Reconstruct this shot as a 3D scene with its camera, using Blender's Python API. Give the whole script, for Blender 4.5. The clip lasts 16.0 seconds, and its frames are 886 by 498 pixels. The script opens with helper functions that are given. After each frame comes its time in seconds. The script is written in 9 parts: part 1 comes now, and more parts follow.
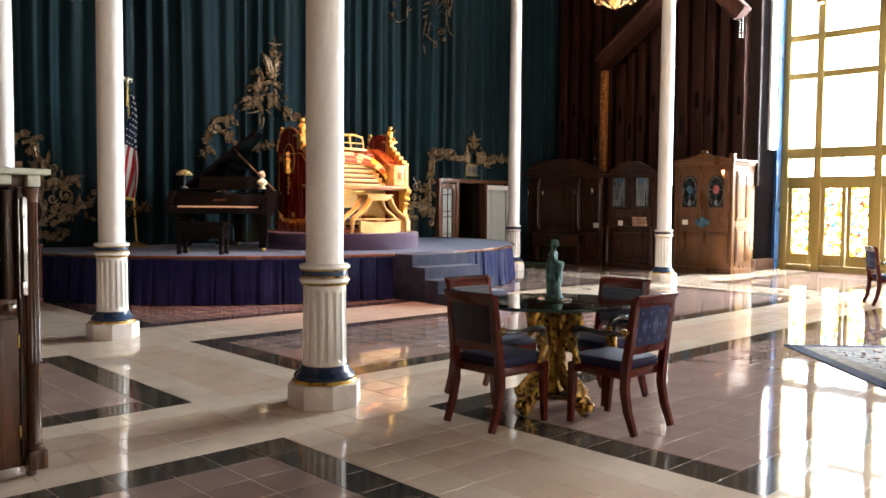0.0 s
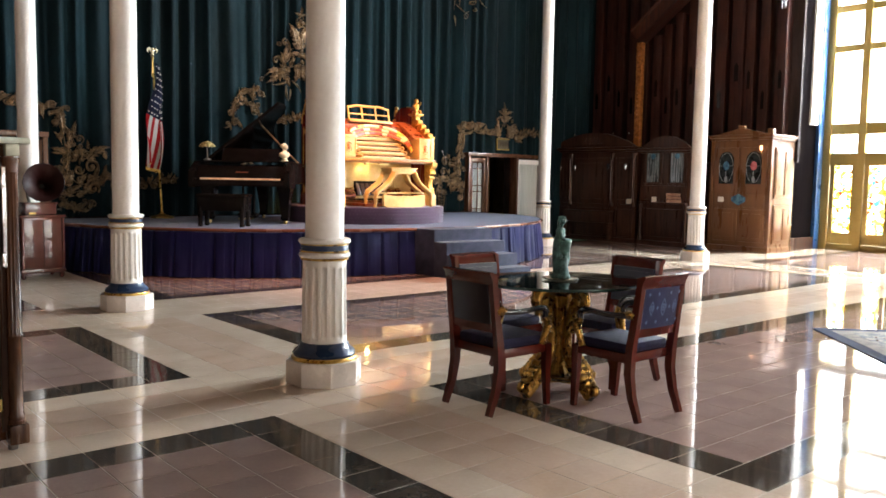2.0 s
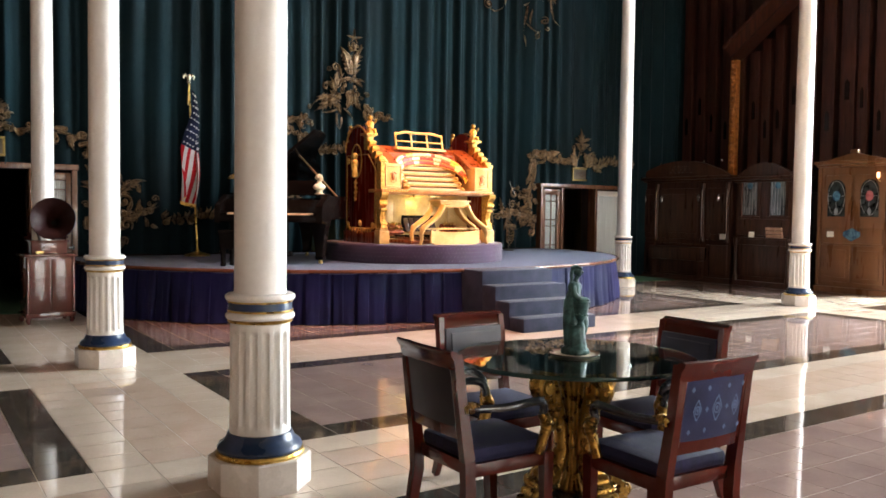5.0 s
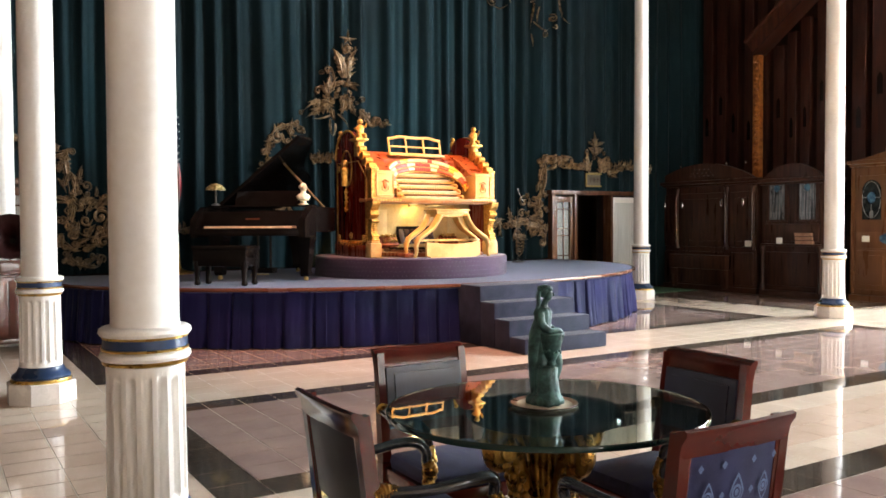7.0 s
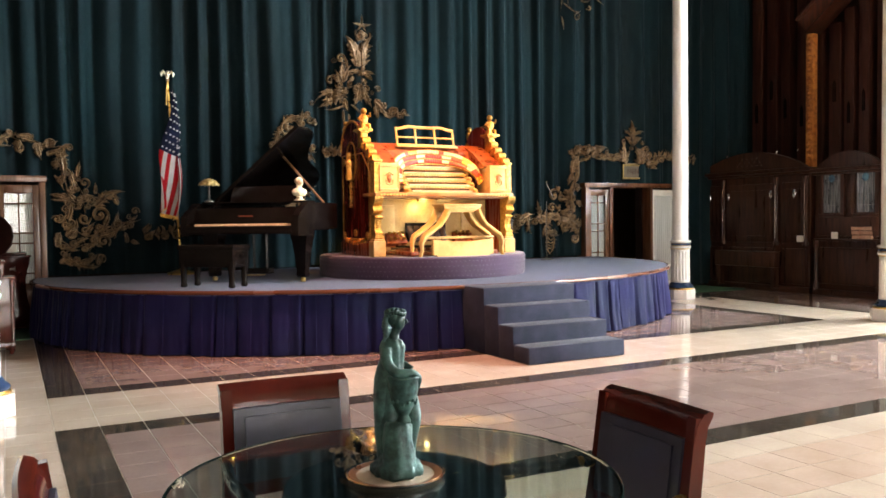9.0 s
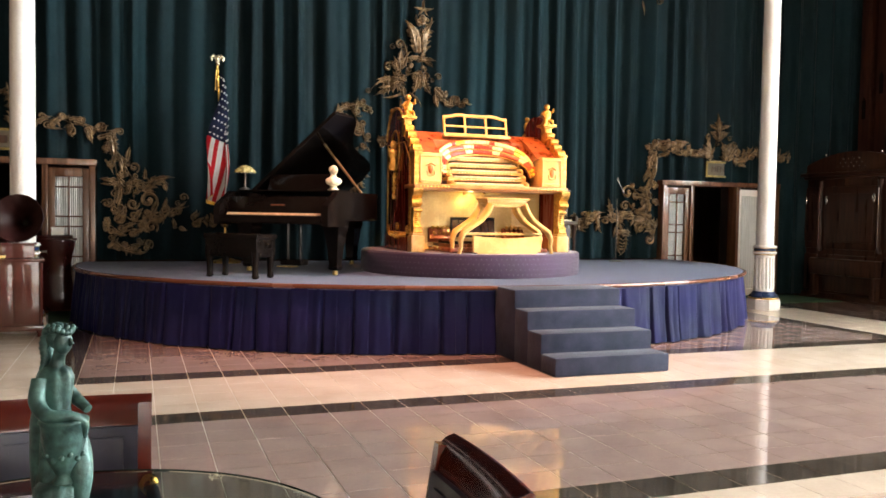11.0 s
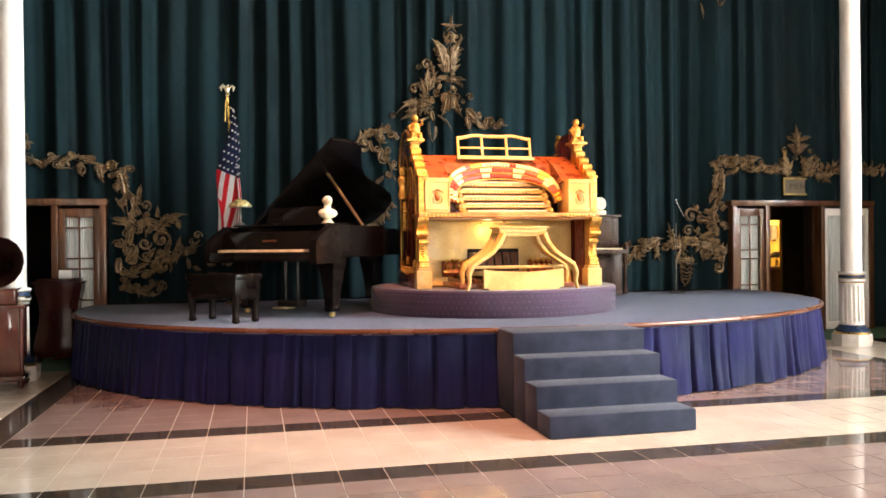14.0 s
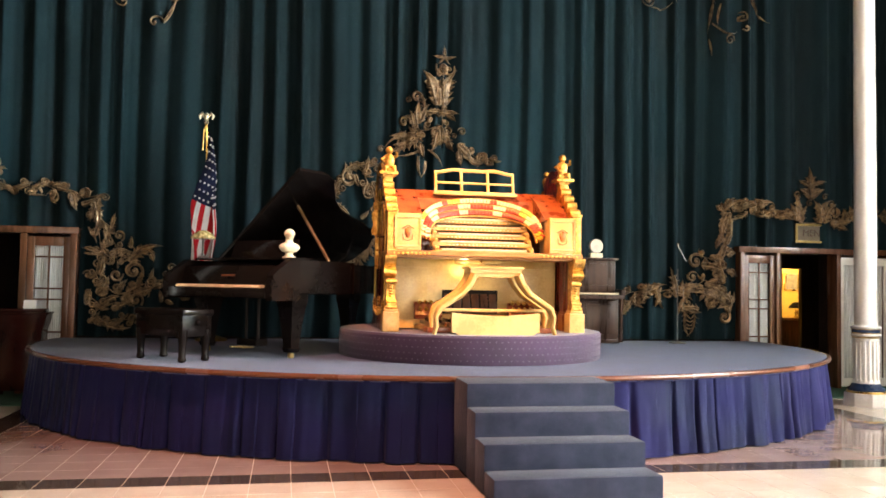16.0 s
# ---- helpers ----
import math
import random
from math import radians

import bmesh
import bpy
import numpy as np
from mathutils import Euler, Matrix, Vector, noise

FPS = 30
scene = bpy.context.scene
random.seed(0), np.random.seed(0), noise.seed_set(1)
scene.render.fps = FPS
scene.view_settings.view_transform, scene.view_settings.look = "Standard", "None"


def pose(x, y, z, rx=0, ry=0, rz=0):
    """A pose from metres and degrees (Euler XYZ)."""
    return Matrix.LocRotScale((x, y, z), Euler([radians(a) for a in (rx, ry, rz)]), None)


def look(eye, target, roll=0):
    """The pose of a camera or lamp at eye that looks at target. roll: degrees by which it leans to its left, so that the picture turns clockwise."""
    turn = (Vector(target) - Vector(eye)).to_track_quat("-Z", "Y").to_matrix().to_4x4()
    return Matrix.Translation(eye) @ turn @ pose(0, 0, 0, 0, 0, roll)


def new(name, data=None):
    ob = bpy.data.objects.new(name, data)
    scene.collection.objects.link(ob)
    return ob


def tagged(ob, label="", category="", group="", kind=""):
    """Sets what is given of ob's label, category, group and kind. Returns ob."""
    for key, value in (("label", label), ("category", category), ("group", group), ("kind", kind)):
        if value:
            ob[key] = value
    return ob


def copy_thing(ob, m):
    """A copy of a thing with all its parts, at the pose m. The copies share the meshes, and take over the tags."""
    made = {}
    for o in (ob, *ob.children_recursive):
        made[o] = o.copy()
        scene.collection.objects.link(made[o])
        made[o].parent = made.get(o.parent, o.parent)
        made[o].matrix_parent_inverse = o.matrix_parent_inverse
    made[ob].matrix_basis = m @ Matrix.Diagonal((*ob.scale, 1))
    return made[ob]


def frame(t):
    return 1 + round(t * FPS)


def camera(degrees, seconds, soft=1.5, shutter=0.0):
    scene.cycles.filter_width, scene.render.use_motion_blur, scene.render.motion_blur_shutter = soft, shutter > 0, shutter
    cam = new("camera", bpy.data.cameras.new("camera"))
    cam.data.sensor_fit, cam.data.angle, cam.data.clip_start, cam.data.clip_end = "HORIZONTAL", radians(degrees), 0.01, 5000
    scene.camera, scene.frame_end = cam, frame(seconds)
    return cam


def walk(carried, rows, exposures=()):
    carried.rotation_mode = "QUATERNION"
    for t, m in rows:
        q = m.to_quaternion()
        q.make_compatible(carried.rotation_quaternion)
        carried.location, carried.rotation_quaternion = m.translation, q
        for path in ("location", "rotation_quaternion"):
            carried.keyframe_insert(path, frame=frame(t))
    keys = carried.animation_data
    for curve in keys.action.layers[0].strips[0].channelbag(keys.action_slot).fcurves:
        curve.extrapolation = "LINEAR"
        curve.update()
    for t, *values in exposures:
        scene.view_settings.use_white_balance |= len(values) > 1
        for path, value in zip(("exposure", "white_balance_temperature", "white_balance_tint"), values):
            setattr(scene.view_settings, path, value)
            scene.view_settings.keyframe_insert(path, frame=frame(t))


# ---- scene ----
cam = camera(56.6, 16.0, 1.65)

PATH = [
    (0, (-2.364, -1.086, 1.473), (-0.99, 0.364, 1.369), 0.5),
    (0.5, (-2.382, -1.092, 1.471), (-0.993, 0.345, 1.408), 1.3),
    (1, (-2.352, -1.094, 1.467), (-0.976, 0.356, 1.408), 0.7),
    (1.5, (-2.226, -1.099, 1.471), (-0.904, 0.397, 1.365), 1.0),
    (2, (-2.029, -1.108, 1.472), (-0.729, 0.402, 1.305), 1.0),
    (2.5, (-1.865, -1.019, 1.465), (-0.545, 0.471, 1.275), 0.5),
    (3, (-1.638, -0.838, 1.476), (-0.316, 0.654, 1.31), -0.1),
    (3.5, (-1.421, -0.74, 1.487), (-0.15, 0.798, 1.359), 0.0),
    (4, (-1.083, -0.619, 1.491), (0.11, 0.983, 1.385), 0.7),
    (6.5, (0.203, 0.193, 1.485), (1.274, 1.881, 1.406), 0.2),
    (7, (0.41, 0.332, 1.463), (1.471, 2.026, 1.402), -0.3),
    (7.5, (0.687, 0.446, 1.474), (1.685, 2.178, 1.407), -0.1),
    (8, (0.924, 0.551, 1.455), (1.909, 2.29, 1.376), -0.5),
    (8.5, (1.181, 0.693, 1.461), (2.187, 2.419, 1.384), -1.3),
    (9, (1.433, 0.732, 1.466), (2.368, 2.499, 1.395), -0.7),
    (11.5, (2.720, 1.135, 1.447), (3.406, 3.012, 1.372), 0.9),
    (12, (2.978, 1.261, 1.457), (3.661, 3.141, 1.448), 0.5),
    (12.5, (3.208, 1.341, 1.46), (3.81, 3.248, 1.45), 0.7),
    (13, (3.473, 1.465, 1.474), (3.903, 3.417, 1.42), 0.3),
    (13.5, (3.665, 1.588, 1.455), (4.086, 3.543, 1.406), 0.0),
    (14, (3.849, 1.722, 1.465), (4.298, 3.671, 1.458), -0.6),
    (14.5, (4.025, 1.783, 1.473), (4.432, 3.741, 1.507), 0.2),
    (15, (4.253, 1.88, 1.471), (4.605, 3.848, 1.52), 0.7),
    (15.5, (4.414, 1.983, 1.469), (4.767, 3.951, 1.527), 0.8),
    (16, (4.6, 2.153, 1.464), (4.972, 4.116, 1.555), 1.0),
]
walk(cam, [(t, look(eye, target, roll)) for t, eye, target, roll in PATH],
     [(0, 0.15, 6500, 10), (4, 0.20, 6500, 10), (6.5, 0.24, 6550, 10), (8.5, 0.34, 6680, 10), (11.5, 0.37, 6950, 10), (16, 0.30, 6980, 10)])

# ---- world, sun, large lights ----
world = bpy.data.worlds.new("world")
scene.world = world
world.use_nodes = True
wn = world.node_tree
sky = wn.nodes.new("ShaderNodeTexSky")
sky.sky_type, sky.sun_disc = "NISHITA", False
sky.sun_elevation, sky.sun_rotation = radians(65), radians(115)
wn.nodes["Background"].inputs["Strength"].default_value = 0.12
wn.links.new(sky.outputs["Color"], wn.nodes["Background"].inputs["Color"])

sun = new("sun", bpy.data.lights.new("sun", "SUN"))
sun.data.energy, sun.data.angle, sun.data.color = 4.0, radians(0.5), (1.0, 0.98, 0.94)
sun.matrix_world = look((38.3, -17.9, 90.6), (0, 0, 0))


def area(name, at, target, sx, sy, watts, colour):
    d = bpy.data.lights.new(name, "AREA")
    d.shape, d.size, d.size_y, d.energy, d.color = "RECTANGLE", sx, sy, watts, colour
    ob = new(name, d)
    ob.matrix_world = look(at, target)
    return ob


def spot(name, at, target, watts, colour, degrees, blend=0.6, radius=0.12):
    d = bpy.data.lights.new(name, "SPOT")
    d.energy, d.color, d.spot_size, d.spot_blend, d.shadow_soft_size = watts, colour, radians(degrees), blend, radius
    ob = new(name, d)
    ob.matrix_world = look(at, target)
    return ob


def bulb(name, at, watts, colour, radius=0.05):
    d = bpy.data.lights.new(name, "POINT")
    d.energy, d.color, d.shadow_soft_size = watts, colour, radius
    ob = new(name, d)
    ob.location = at
    return ob


# daylight in the opening of the glazed entrance front
area("window_daylight", (18.6, 5.0, 4.8), (10, 5.0, 4.3), 8.8, 9.0, 10400, (0.86, 0.94, 1.0))
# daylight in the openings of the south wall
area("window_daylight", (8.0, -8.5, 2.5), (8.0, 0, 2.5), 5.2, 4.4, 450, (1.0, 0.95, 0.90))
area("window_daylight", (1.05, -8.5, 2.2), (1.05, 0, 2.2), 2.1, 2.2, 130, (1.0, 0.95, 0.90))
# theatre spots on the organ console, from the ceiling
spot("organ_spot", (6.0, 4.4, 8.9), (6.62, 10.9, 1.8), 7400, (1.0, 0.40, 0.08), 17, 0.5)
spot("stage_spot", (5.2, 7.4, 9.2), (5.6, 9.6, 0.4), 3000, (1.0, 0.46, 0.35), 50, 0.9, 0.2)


# ---- materials ----
def nodes_of(m):
    m.use_nodes = True
    return m.node_tree, m.node_tree.nodes["Principled BSDF"]


def surface(name, c1, c2, scale=6.0, rough=0.5, metal=0.0, bump=0.0, fine=60.0, coat=0.0, stretch=(1, 1, 1),
            spread=0.12, sheen=0.0, piece=0.0, spec=0.5, emit=0.0):
    """A procedural surface: two colours mixed by coarse and fine noise, varied roughness, fine relief; piece varies it piece by piece."""
    m = bpy.data.materials.new(name)
    nt, b = nodes_of(m)
    N, L = nt.nodes, nt.links
    tc, mp = N.new("ShaderNodeTexCoord"), N.new("ShaderNodeMapping")
    mp.inputs["Scale"].default_value = stretch
    L.new(tc.outputs["Object"], mp.inputs["Vector"])
    n1, n2 = N.new("ShaderNodeTexNoise"), N.new("ShaderNodeTexNoise")
    n1.inputs["Scale"].default_value, n1.inputs["Detail"].default_value = scale, 6
    n2.inputs["Scale"].default_value, n2.inputs["Detail"].default_value = fine, 4
    L.new(mp.outputs["Vector"], n1.inputs["Vector"])
    L.new(mp.outputs["Vector"], n2.inputs["Vector"])
    add = N.new("ShaderNodeMath")
    add.operation = "MULTIPLY_ADD"
    add.inputs[1].default_value = 0.35
    L.new(n2.outputs["Fac"], add.inputs[0])
    L.new(n1.outputs["Fac"], add.inputs[2])
    out = add.outputs[0]
    if piece:
        oi, geo = N.new("ShaderNodeObjectInfo"), N.new("ShaderNodeNewGeometry")
        s, fr, k = N.new("ShaderNodeMath"), N.new("ShaderNodeMath"), N.new("ShaderNodeMath")
        s.operation, fr.operation, k.operation = "ADD", "FRACT", "MULTIPLY_ADD"
        L.new(oi.outputs["Random"], s.inputs[0])
        L.new(geo.outputs["Random Per Island"], s.inputs[1])
        L.new(s.outputs[0], fr.inputs[0])
        k.inputs[1].default_value = piece
        L.new(fr.outputs[0], k.inputs[0])
        L.new(out, k.inputs[2])
        out = k.outputs[0]
    ramp = N.new("ShaderNodeValToRGB")
    lo = 0.675 + piece / 2
    ramp.color_ramp.elements[0].position = max(0.0, lo - spread - piece / 2)
    ramp.color_ramp.elements[1].position = min(1.0, lo + spread + piece / 2)
    ramp.color_ramp.elements[0].color = (*c1, 1)
    ramp.color_ramp.elements[1].color = (*c2, 1)
    L.new(out, ramp.inputs["Fac"])
    L.new(ramp.outputs["Color"], b.inputs["Base Color"])
    b.inputs["Metallic"].default_value = metal
    b.inputs["Specular IOR Level"].default_value = spec
    rr = N.new("ShaderNodeMapRange")
    rr.inputs["From Min"].default_value, rr.inputs["From Max"].default_value = 0.3, 0.7
    rr.inputs["To Min"].default_value, rr.inputs["To Max"].default_value = rough * 0.8, min(1.0, rough * 1.25)
    L.new(n1.outputs["Fac"], rr.inputs["Value"])
    L.new(rr.outputs["Result"], b.inputs["Roughness"])
    if coat:
        b.inputs["Coat Weight"].default_value, b.inputs["Coat Roughness"].default_value = coat, 0.08
    if sheen:
        b.inputs["Sheen Weight"].default_value, b.inputs["Sheen Roughness"].default_value = sheen, 0.4
    if emit:
        L.new(ramp.outputs["Color"], b.inputs["Emission Color"])
        b.inputs["Emission Strength"].default_value = emit
    if bump:
        bp = N.new("ShaderNodeBump")
        bp.inputs["Strength"].default_value, bp.inputs["Distance"].default_value = bump, 0.01
        L.new(add.outputs[0], bp.inputs["Height"])
        L.new(bp.outputs["Normal"], b.inputs["Normal"])
    return m


def wood(name, c1, c2, rough=0.35, coat=0.1, along="z", bump=0.04, spec=0.3):
    s = {"x": (0.25, 3, 3), "y": (3, 0.25, 3), "z": (3, 3, 0.25)}[along]
    return surface(name, c1, c2, 5.0, rough, 0, bump, 22.0, coat, s, 0.14, 0, 0, spec)


def glass(name, colour=(1, 1, 1), rough=0.02, ior=1.45):
    m = bpy.data.materials.new(name)
    nt, b = nodes_of(m)
    b.inputs["Base Color"].default_value = (*colour, 1)
    b.inputs["Roughness"].default_value, b.inputs["IOR"].default_value = rough, ior
    b.inputs["Transmission Weight"].default_value = 1.0
    return m


def stained(name, scale, bright, cols):
    """Leaded coloured glass: each cell of a cell pattern has its own colour, and lets light through."""
    m = bpy.data.materials.new(name)
    nt, b = nodes_of(m)
    N, L = nt.nodes, nt.links
    tc, vo = N.new("ShaderNodeTexCoord"), N.new("ShaderNodeTexVoronoi")
    vo.inputs["Scale"].default_value = scale
    L.new(tc.outputs["Object"], vo.inputs["Vector"])
    ramp = N.new("ShaderNodeValToRGB")
    ramp.color_ramp.interpolation = "CONSTANT"
    e = ramp.color_ramp.elements
    e[0].position, e[0].color = cols[0][0], (*cols[0][1], 1)
    e[1].position, e[1].color = cols[1][0], (*cols[1][1], 1)
    for p, c in cols[2:]:
        k = e.new(p)
        k.color = (*c, 1)
    sep = N.new("ShaderNodeSeparateColor")
    L.new(vo.outputs["Color"], sep.inputs["Color"])
    L.new(sep.outputs[0], ramp.inputs["Fac"])
    L.new(ramp.outputs["Color"], b.inputs["Base Color"])
    b.inputs["Roughness"].default_value = 0.15
    b.inputs["Transmission Weight"].default_value = bright
    return m


M = {}
M["cream_tile"] = surface("cream_tile", (0.56, 0.440, 0.340), (0.69, 0.565, 0.450), 2.5, 0.035, 0, 0.004, 40, 0, (1, 1, 1), 0.2, 0, 0.10)
M["rose_tile"] = surface("rose_tile", (0.52, 0.380, 0.285), (0.645, 0.490, 0.385), 2.5, 0.035, 0, 0.004, 40, 0, (1, 1, 1), 0.2, 0, 0.10)
M["mauve_tile"] = surface("mauve_tile", (0.256, 0.172, 0.146), (0.342, 0.242, 0.210), 2.5, 0.035, 0, 0.004, 40, 0, (1, 1, 1), 0.2, 0, 0.12)
M["dark_tile"] = surface("dark_tile", (0.045, 0.034, 0.027), (0.095, 0.074, 0.058), 3.0, 0.065, 0, 0.004, 40, 0, (1, 1, 1), 0.15, 0, 0.25)
M["grout"] = surface("grout", (0.5, 0.42, 0.34), (0.62, 0.54, 0.45), 8, 0.5)
M["velvet"] = surface("velvet", (0.0030, 0.0092, 0.0114), (0.0070, 0.0206, 0.0254), 1.2, 0.85, 0, 0.1, 90, 0, (1, 1, 0.3), 0.2, 0.03, 0, 0.10)
M["skirt_cloth"] = surface("skirt_cloth", (0.0034, 0.0074, 0.031), (0.0115, 0.0108, 0.056), 1.5, 0.75, 0, 0.1, 160, 0, (1, 1, 1), 0.2, 0.03, 0.30, 0.14)
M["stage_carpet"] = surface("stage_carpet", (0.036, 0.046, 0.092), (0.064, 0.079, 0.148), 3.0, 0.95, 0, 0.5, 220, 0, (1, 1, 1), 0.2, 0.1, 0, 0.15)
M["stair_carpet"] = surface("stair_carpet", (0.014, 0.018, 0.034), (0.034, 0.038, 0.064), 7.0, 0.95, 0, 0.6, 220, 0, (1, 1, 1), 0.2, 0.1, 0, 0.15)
M["green_carpet"] = surface("green_carpet", (0.03, 0.09, 0.05), (0.05, 0.14, 0.08), 4.0, 0.95, 0, 0.5, 220)
M["plat_carpet"] = surface("plat_carpet", (0.040, 0.021, 0.045), (0.068, 0.038, 0.076), 4.0, 0.95, 0, 0.5, 220, 0, (1, 1, 1), 0.2, 0.3)
M["white_paint"] = surface("white_paint", (0.80, 0.765, 0.715), (0.87, 0.845, 0.805), 1.5, 0.32, 0, 0.03, 25, 0.15)
M["plinth_stone"] = surface("plinth_stone", (0.66, 0.60, 0.55), (0.78, 0.72, 0.67), 5, 0.25, 0, 0.02, 60)
M["blue_paint"] = surface("blue_paint", (0.012, 0.03, 0.075), (0.025, 0.05, 0.12), 4, 0.3, 0, 0.03, 40, 0.2)
M["gold_leaf"] = surface("gold_leaf", (0.55, 0.33, 0.07), (0.85, 0.58, 0.18), 14, 0.3, 1.0, 0.15, 60)
M["gold_frame"] = surface("gold_frame", (0.30, 0.205, 0.055), (0.38, 0.265, 0.08), 1.5, 0.42, 0.6, 0.0, 20, 0, (1, 1, 1), 0.3)
M["return_black"] = surface("return_black", (0.0035, 0.003, 0.0035), (0.007, 0.005, 0.005), 2, 0.95, 0, 0.2, 60, 0, (4, 4, 0.3), 0.2, 0, 0, 0.0)
M["brass"] = surface("brass", (0.60, 0.42, 0.14), (0.78, 0.58, 0.24), 5, 0.28, 1.0, 0.03, 50)
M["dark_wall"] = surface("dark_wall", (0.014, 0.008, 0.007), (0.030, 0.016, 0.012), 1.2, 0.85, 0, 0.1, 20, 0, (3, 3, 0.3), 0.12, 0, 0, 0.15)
M["plaster"] = surface("plaster", (0.36, 0.24, 0.14), (0.44, 0.31, 0.19), 1.0, 0.8, 0, 0.05, 30)
M["ceiling_paint"] = surface("ceiling_paint", (0.05, 0.040, 0.032), (0.08, 0.062, 0.048), 1.0, 0.8, 0, 0.05, 30)
M["mahogany"] = surface("mahogany", (0.046, 0.0050, 0.0034), (0.088, 0.0112, 0.0060), 2.5, 0.12, 0, 0.0, 14, 0.0, (3, 3, 0.6), 0.35, 0, 0, 0.42)
M["oak"] = surface("oak", (0.082, 0.031, 0.011), (0.150, 0.062, 0.022), 2.2, 0.30, 0, 0.01, 26, 0.12, (3, 3, 0.4), 0.3, 0, 0, 0.35)
M["dark_oak"] = wood("dark_oak", (0.022, 0.008, 0.005), (0.055, 0.021, 0.011), 0.32, 0.1, "z", 0.03, 0.28)
M["door_wood"] = wood("door_wood", (0.085, 0.033, 0.016), (0.150, 0.061, 0.030), 0.22, 0.5, "z", 0.03, 0.5)
M["pipe_wood"] = wood("pipe_wood", (0.018, 0.0046, 0.0030), (0.044, 0.0125, 0.0072), 0.42, 0.0, "z", 0.04, 0.25)
M["ebony"] = surface("ebony", (0.0055, 0.0042, 0.0038), (0.0095, 0.0072, 0.0062), 3, 0.13, 0, 0.004, 40, 0, (1, 1, 1), 0.12, 0, 0, 0.12)
M["navy_fabric"] = surface("navy_fabric", (0.020, 0.022, 0.060), (0.040, 0.044, 0.105), 6, 0.85, 0, 0.3, 260, 0, (1, 1, 1), 0.15, 0.1, 0, 0.2)
M["verdigris"] = surface("verdigris", (0.012, 0.036, 0.033), (0.055, 0.130, 0.115), 16, 0.5, 0.25, 0.5, 70)
M["window_glass"] = glass("window_glass")
M["table_glass"] = glass("table_glass", (0.58, 0.68, 0.62), 0.0, 1.5)
M["stained"] = stained("stained", 13.0, 0.9, [
    (0, (0.16, 0.035, 0.001)), (0.10, (0.90, 0.88, 0.80)), (0.36, (0.45, 0.26, 0.010)), (0.50, (0.010, 0.055, 0.060)), (0.57, (0.62, 0.48, 0.12)), (0.68, (0.92, 0.90, 0.84)), (0.86, (0.035, 0.075, 0.008)), (0.92, (0.07, 0.006, 0.002))])
M["stained_pale"] = stained("stained_pale", 10.0, 0.9, [
    (0, (0.85, 0.88, 0.88)), (0.45, (0.030, 0.10, 0.11)), (0.52, (0.92, 0.90, 0.86)), (0.88, (0.40, 0.26, 0.03)), (0.94, (0.10, 0.22, 0.18))])
M["concrete"] = surface("concrete", (0.45, 0.44, 0.41), (0.58, 0.57, 0.54), 0.6, 0.9, 0, 0.2, 12)


# ---- mesh helpers ----
def box(bm, c, s, rot=None, bevel=0.0):
    """A box of size s round c, turned by rot (a Matrix), its edges bevelled."""
    vs = bmesh.ops.create_cube(bm, size=1.0)["verts"]
    m = Matrix.Translation(c) @ (rot.to_4x4() if rot else Matrix.Identity(4)) @ Matrix.Diagonal((*s, 1))
    bmesh.ops.transform(bm, matrix=m, verts=vs)
    if bevel:
        es = list({e for v in vs for e in v.link_edges})
        bmesh.ops.bevel(bm, geom=es, offset=min(bevel, min(s) * 0.45), segments=2, affect="EDGES", profile=0.6)
    return vs


def lathe(bm, prof, n=32, c=(0, 0, 0), wave=None, cap=True, axis=None):
    """Turns the profile, pairs of radius and height, about the upright axis through c; wave(angle, r, z) may change the radius."""
    rows = []
    made = []
    for r, z in prof:
        row = []
        for k in range(n):
            a = 2 * math.pi * k / n
            rr = wave(a, r, z) if wave else r
            p = Vector((rr * math.cos(a), rr * math.sin(a), z))
            if axis:
                p = axis @ p
            v = bm.verts.new((c[0] + p.x, c[1] + p.y, c[2] + p.z))
            row.append(v)
            made.append(v)
        rows.append(row)
    for a, b in zip(rows, rows[1:]):
        for k in range(n):
            bm.faces.new((a[k], a[(k + 1) % n], b[(k + 1) % n], b[k]))
    if cap:
        if prof[0][0] > 1e-4:
            bm.faces.new(rows[0][::-1])
        if prof[-1][0] > 1e-4:
            bm.faces.new(rows[-1])
    return made


def tube(bm, pts, radii, n=8, flat=1.0, up=(0, 0, 1), turn=0.0):
    """A tube through pts with the radii (one or one each); flat squeezes it along its first side vector, which is carried along."""
    pts = [Vector(p) for p in pts]
    if not hasattr(radii, "__len__"):
        radii = [radii] * len(pts)
    rows, side = [], None
    for i, p in enumerate(pts):
        d = (pts[min(i + 1, len(pts) - 1)] - pts[max(i - 1, 0)]).normalized()
        if side is None:
            side = d.cross(Vector(up))
            if side.length < 0.3:
                side = d.cross(Vector((0, 1, 0)))
            if side.length < 0.3:
                side = d.cross(Vector((1, 0, 0)))
        side = side - d * side.dot(d)
        side.normalize()
        top = side.cross(d)
        rows.append([bm.verts.new(p + radii[i] * (math.cos(2 * math.pi * k / n + turn) * side * flat + math.sin(2 * math.pi * k / n + turn) * top)) for k in range(n)])
    for a, b in zip(rows, rows[1:]):
        for k in range(n):
            bm.faces.new((a[k], a[(k + 1) % n], b[(k + 1) % n], b[k]))
    bm.faces.new(rows[0][::-1])
    bm.faces.new(rows[-1])


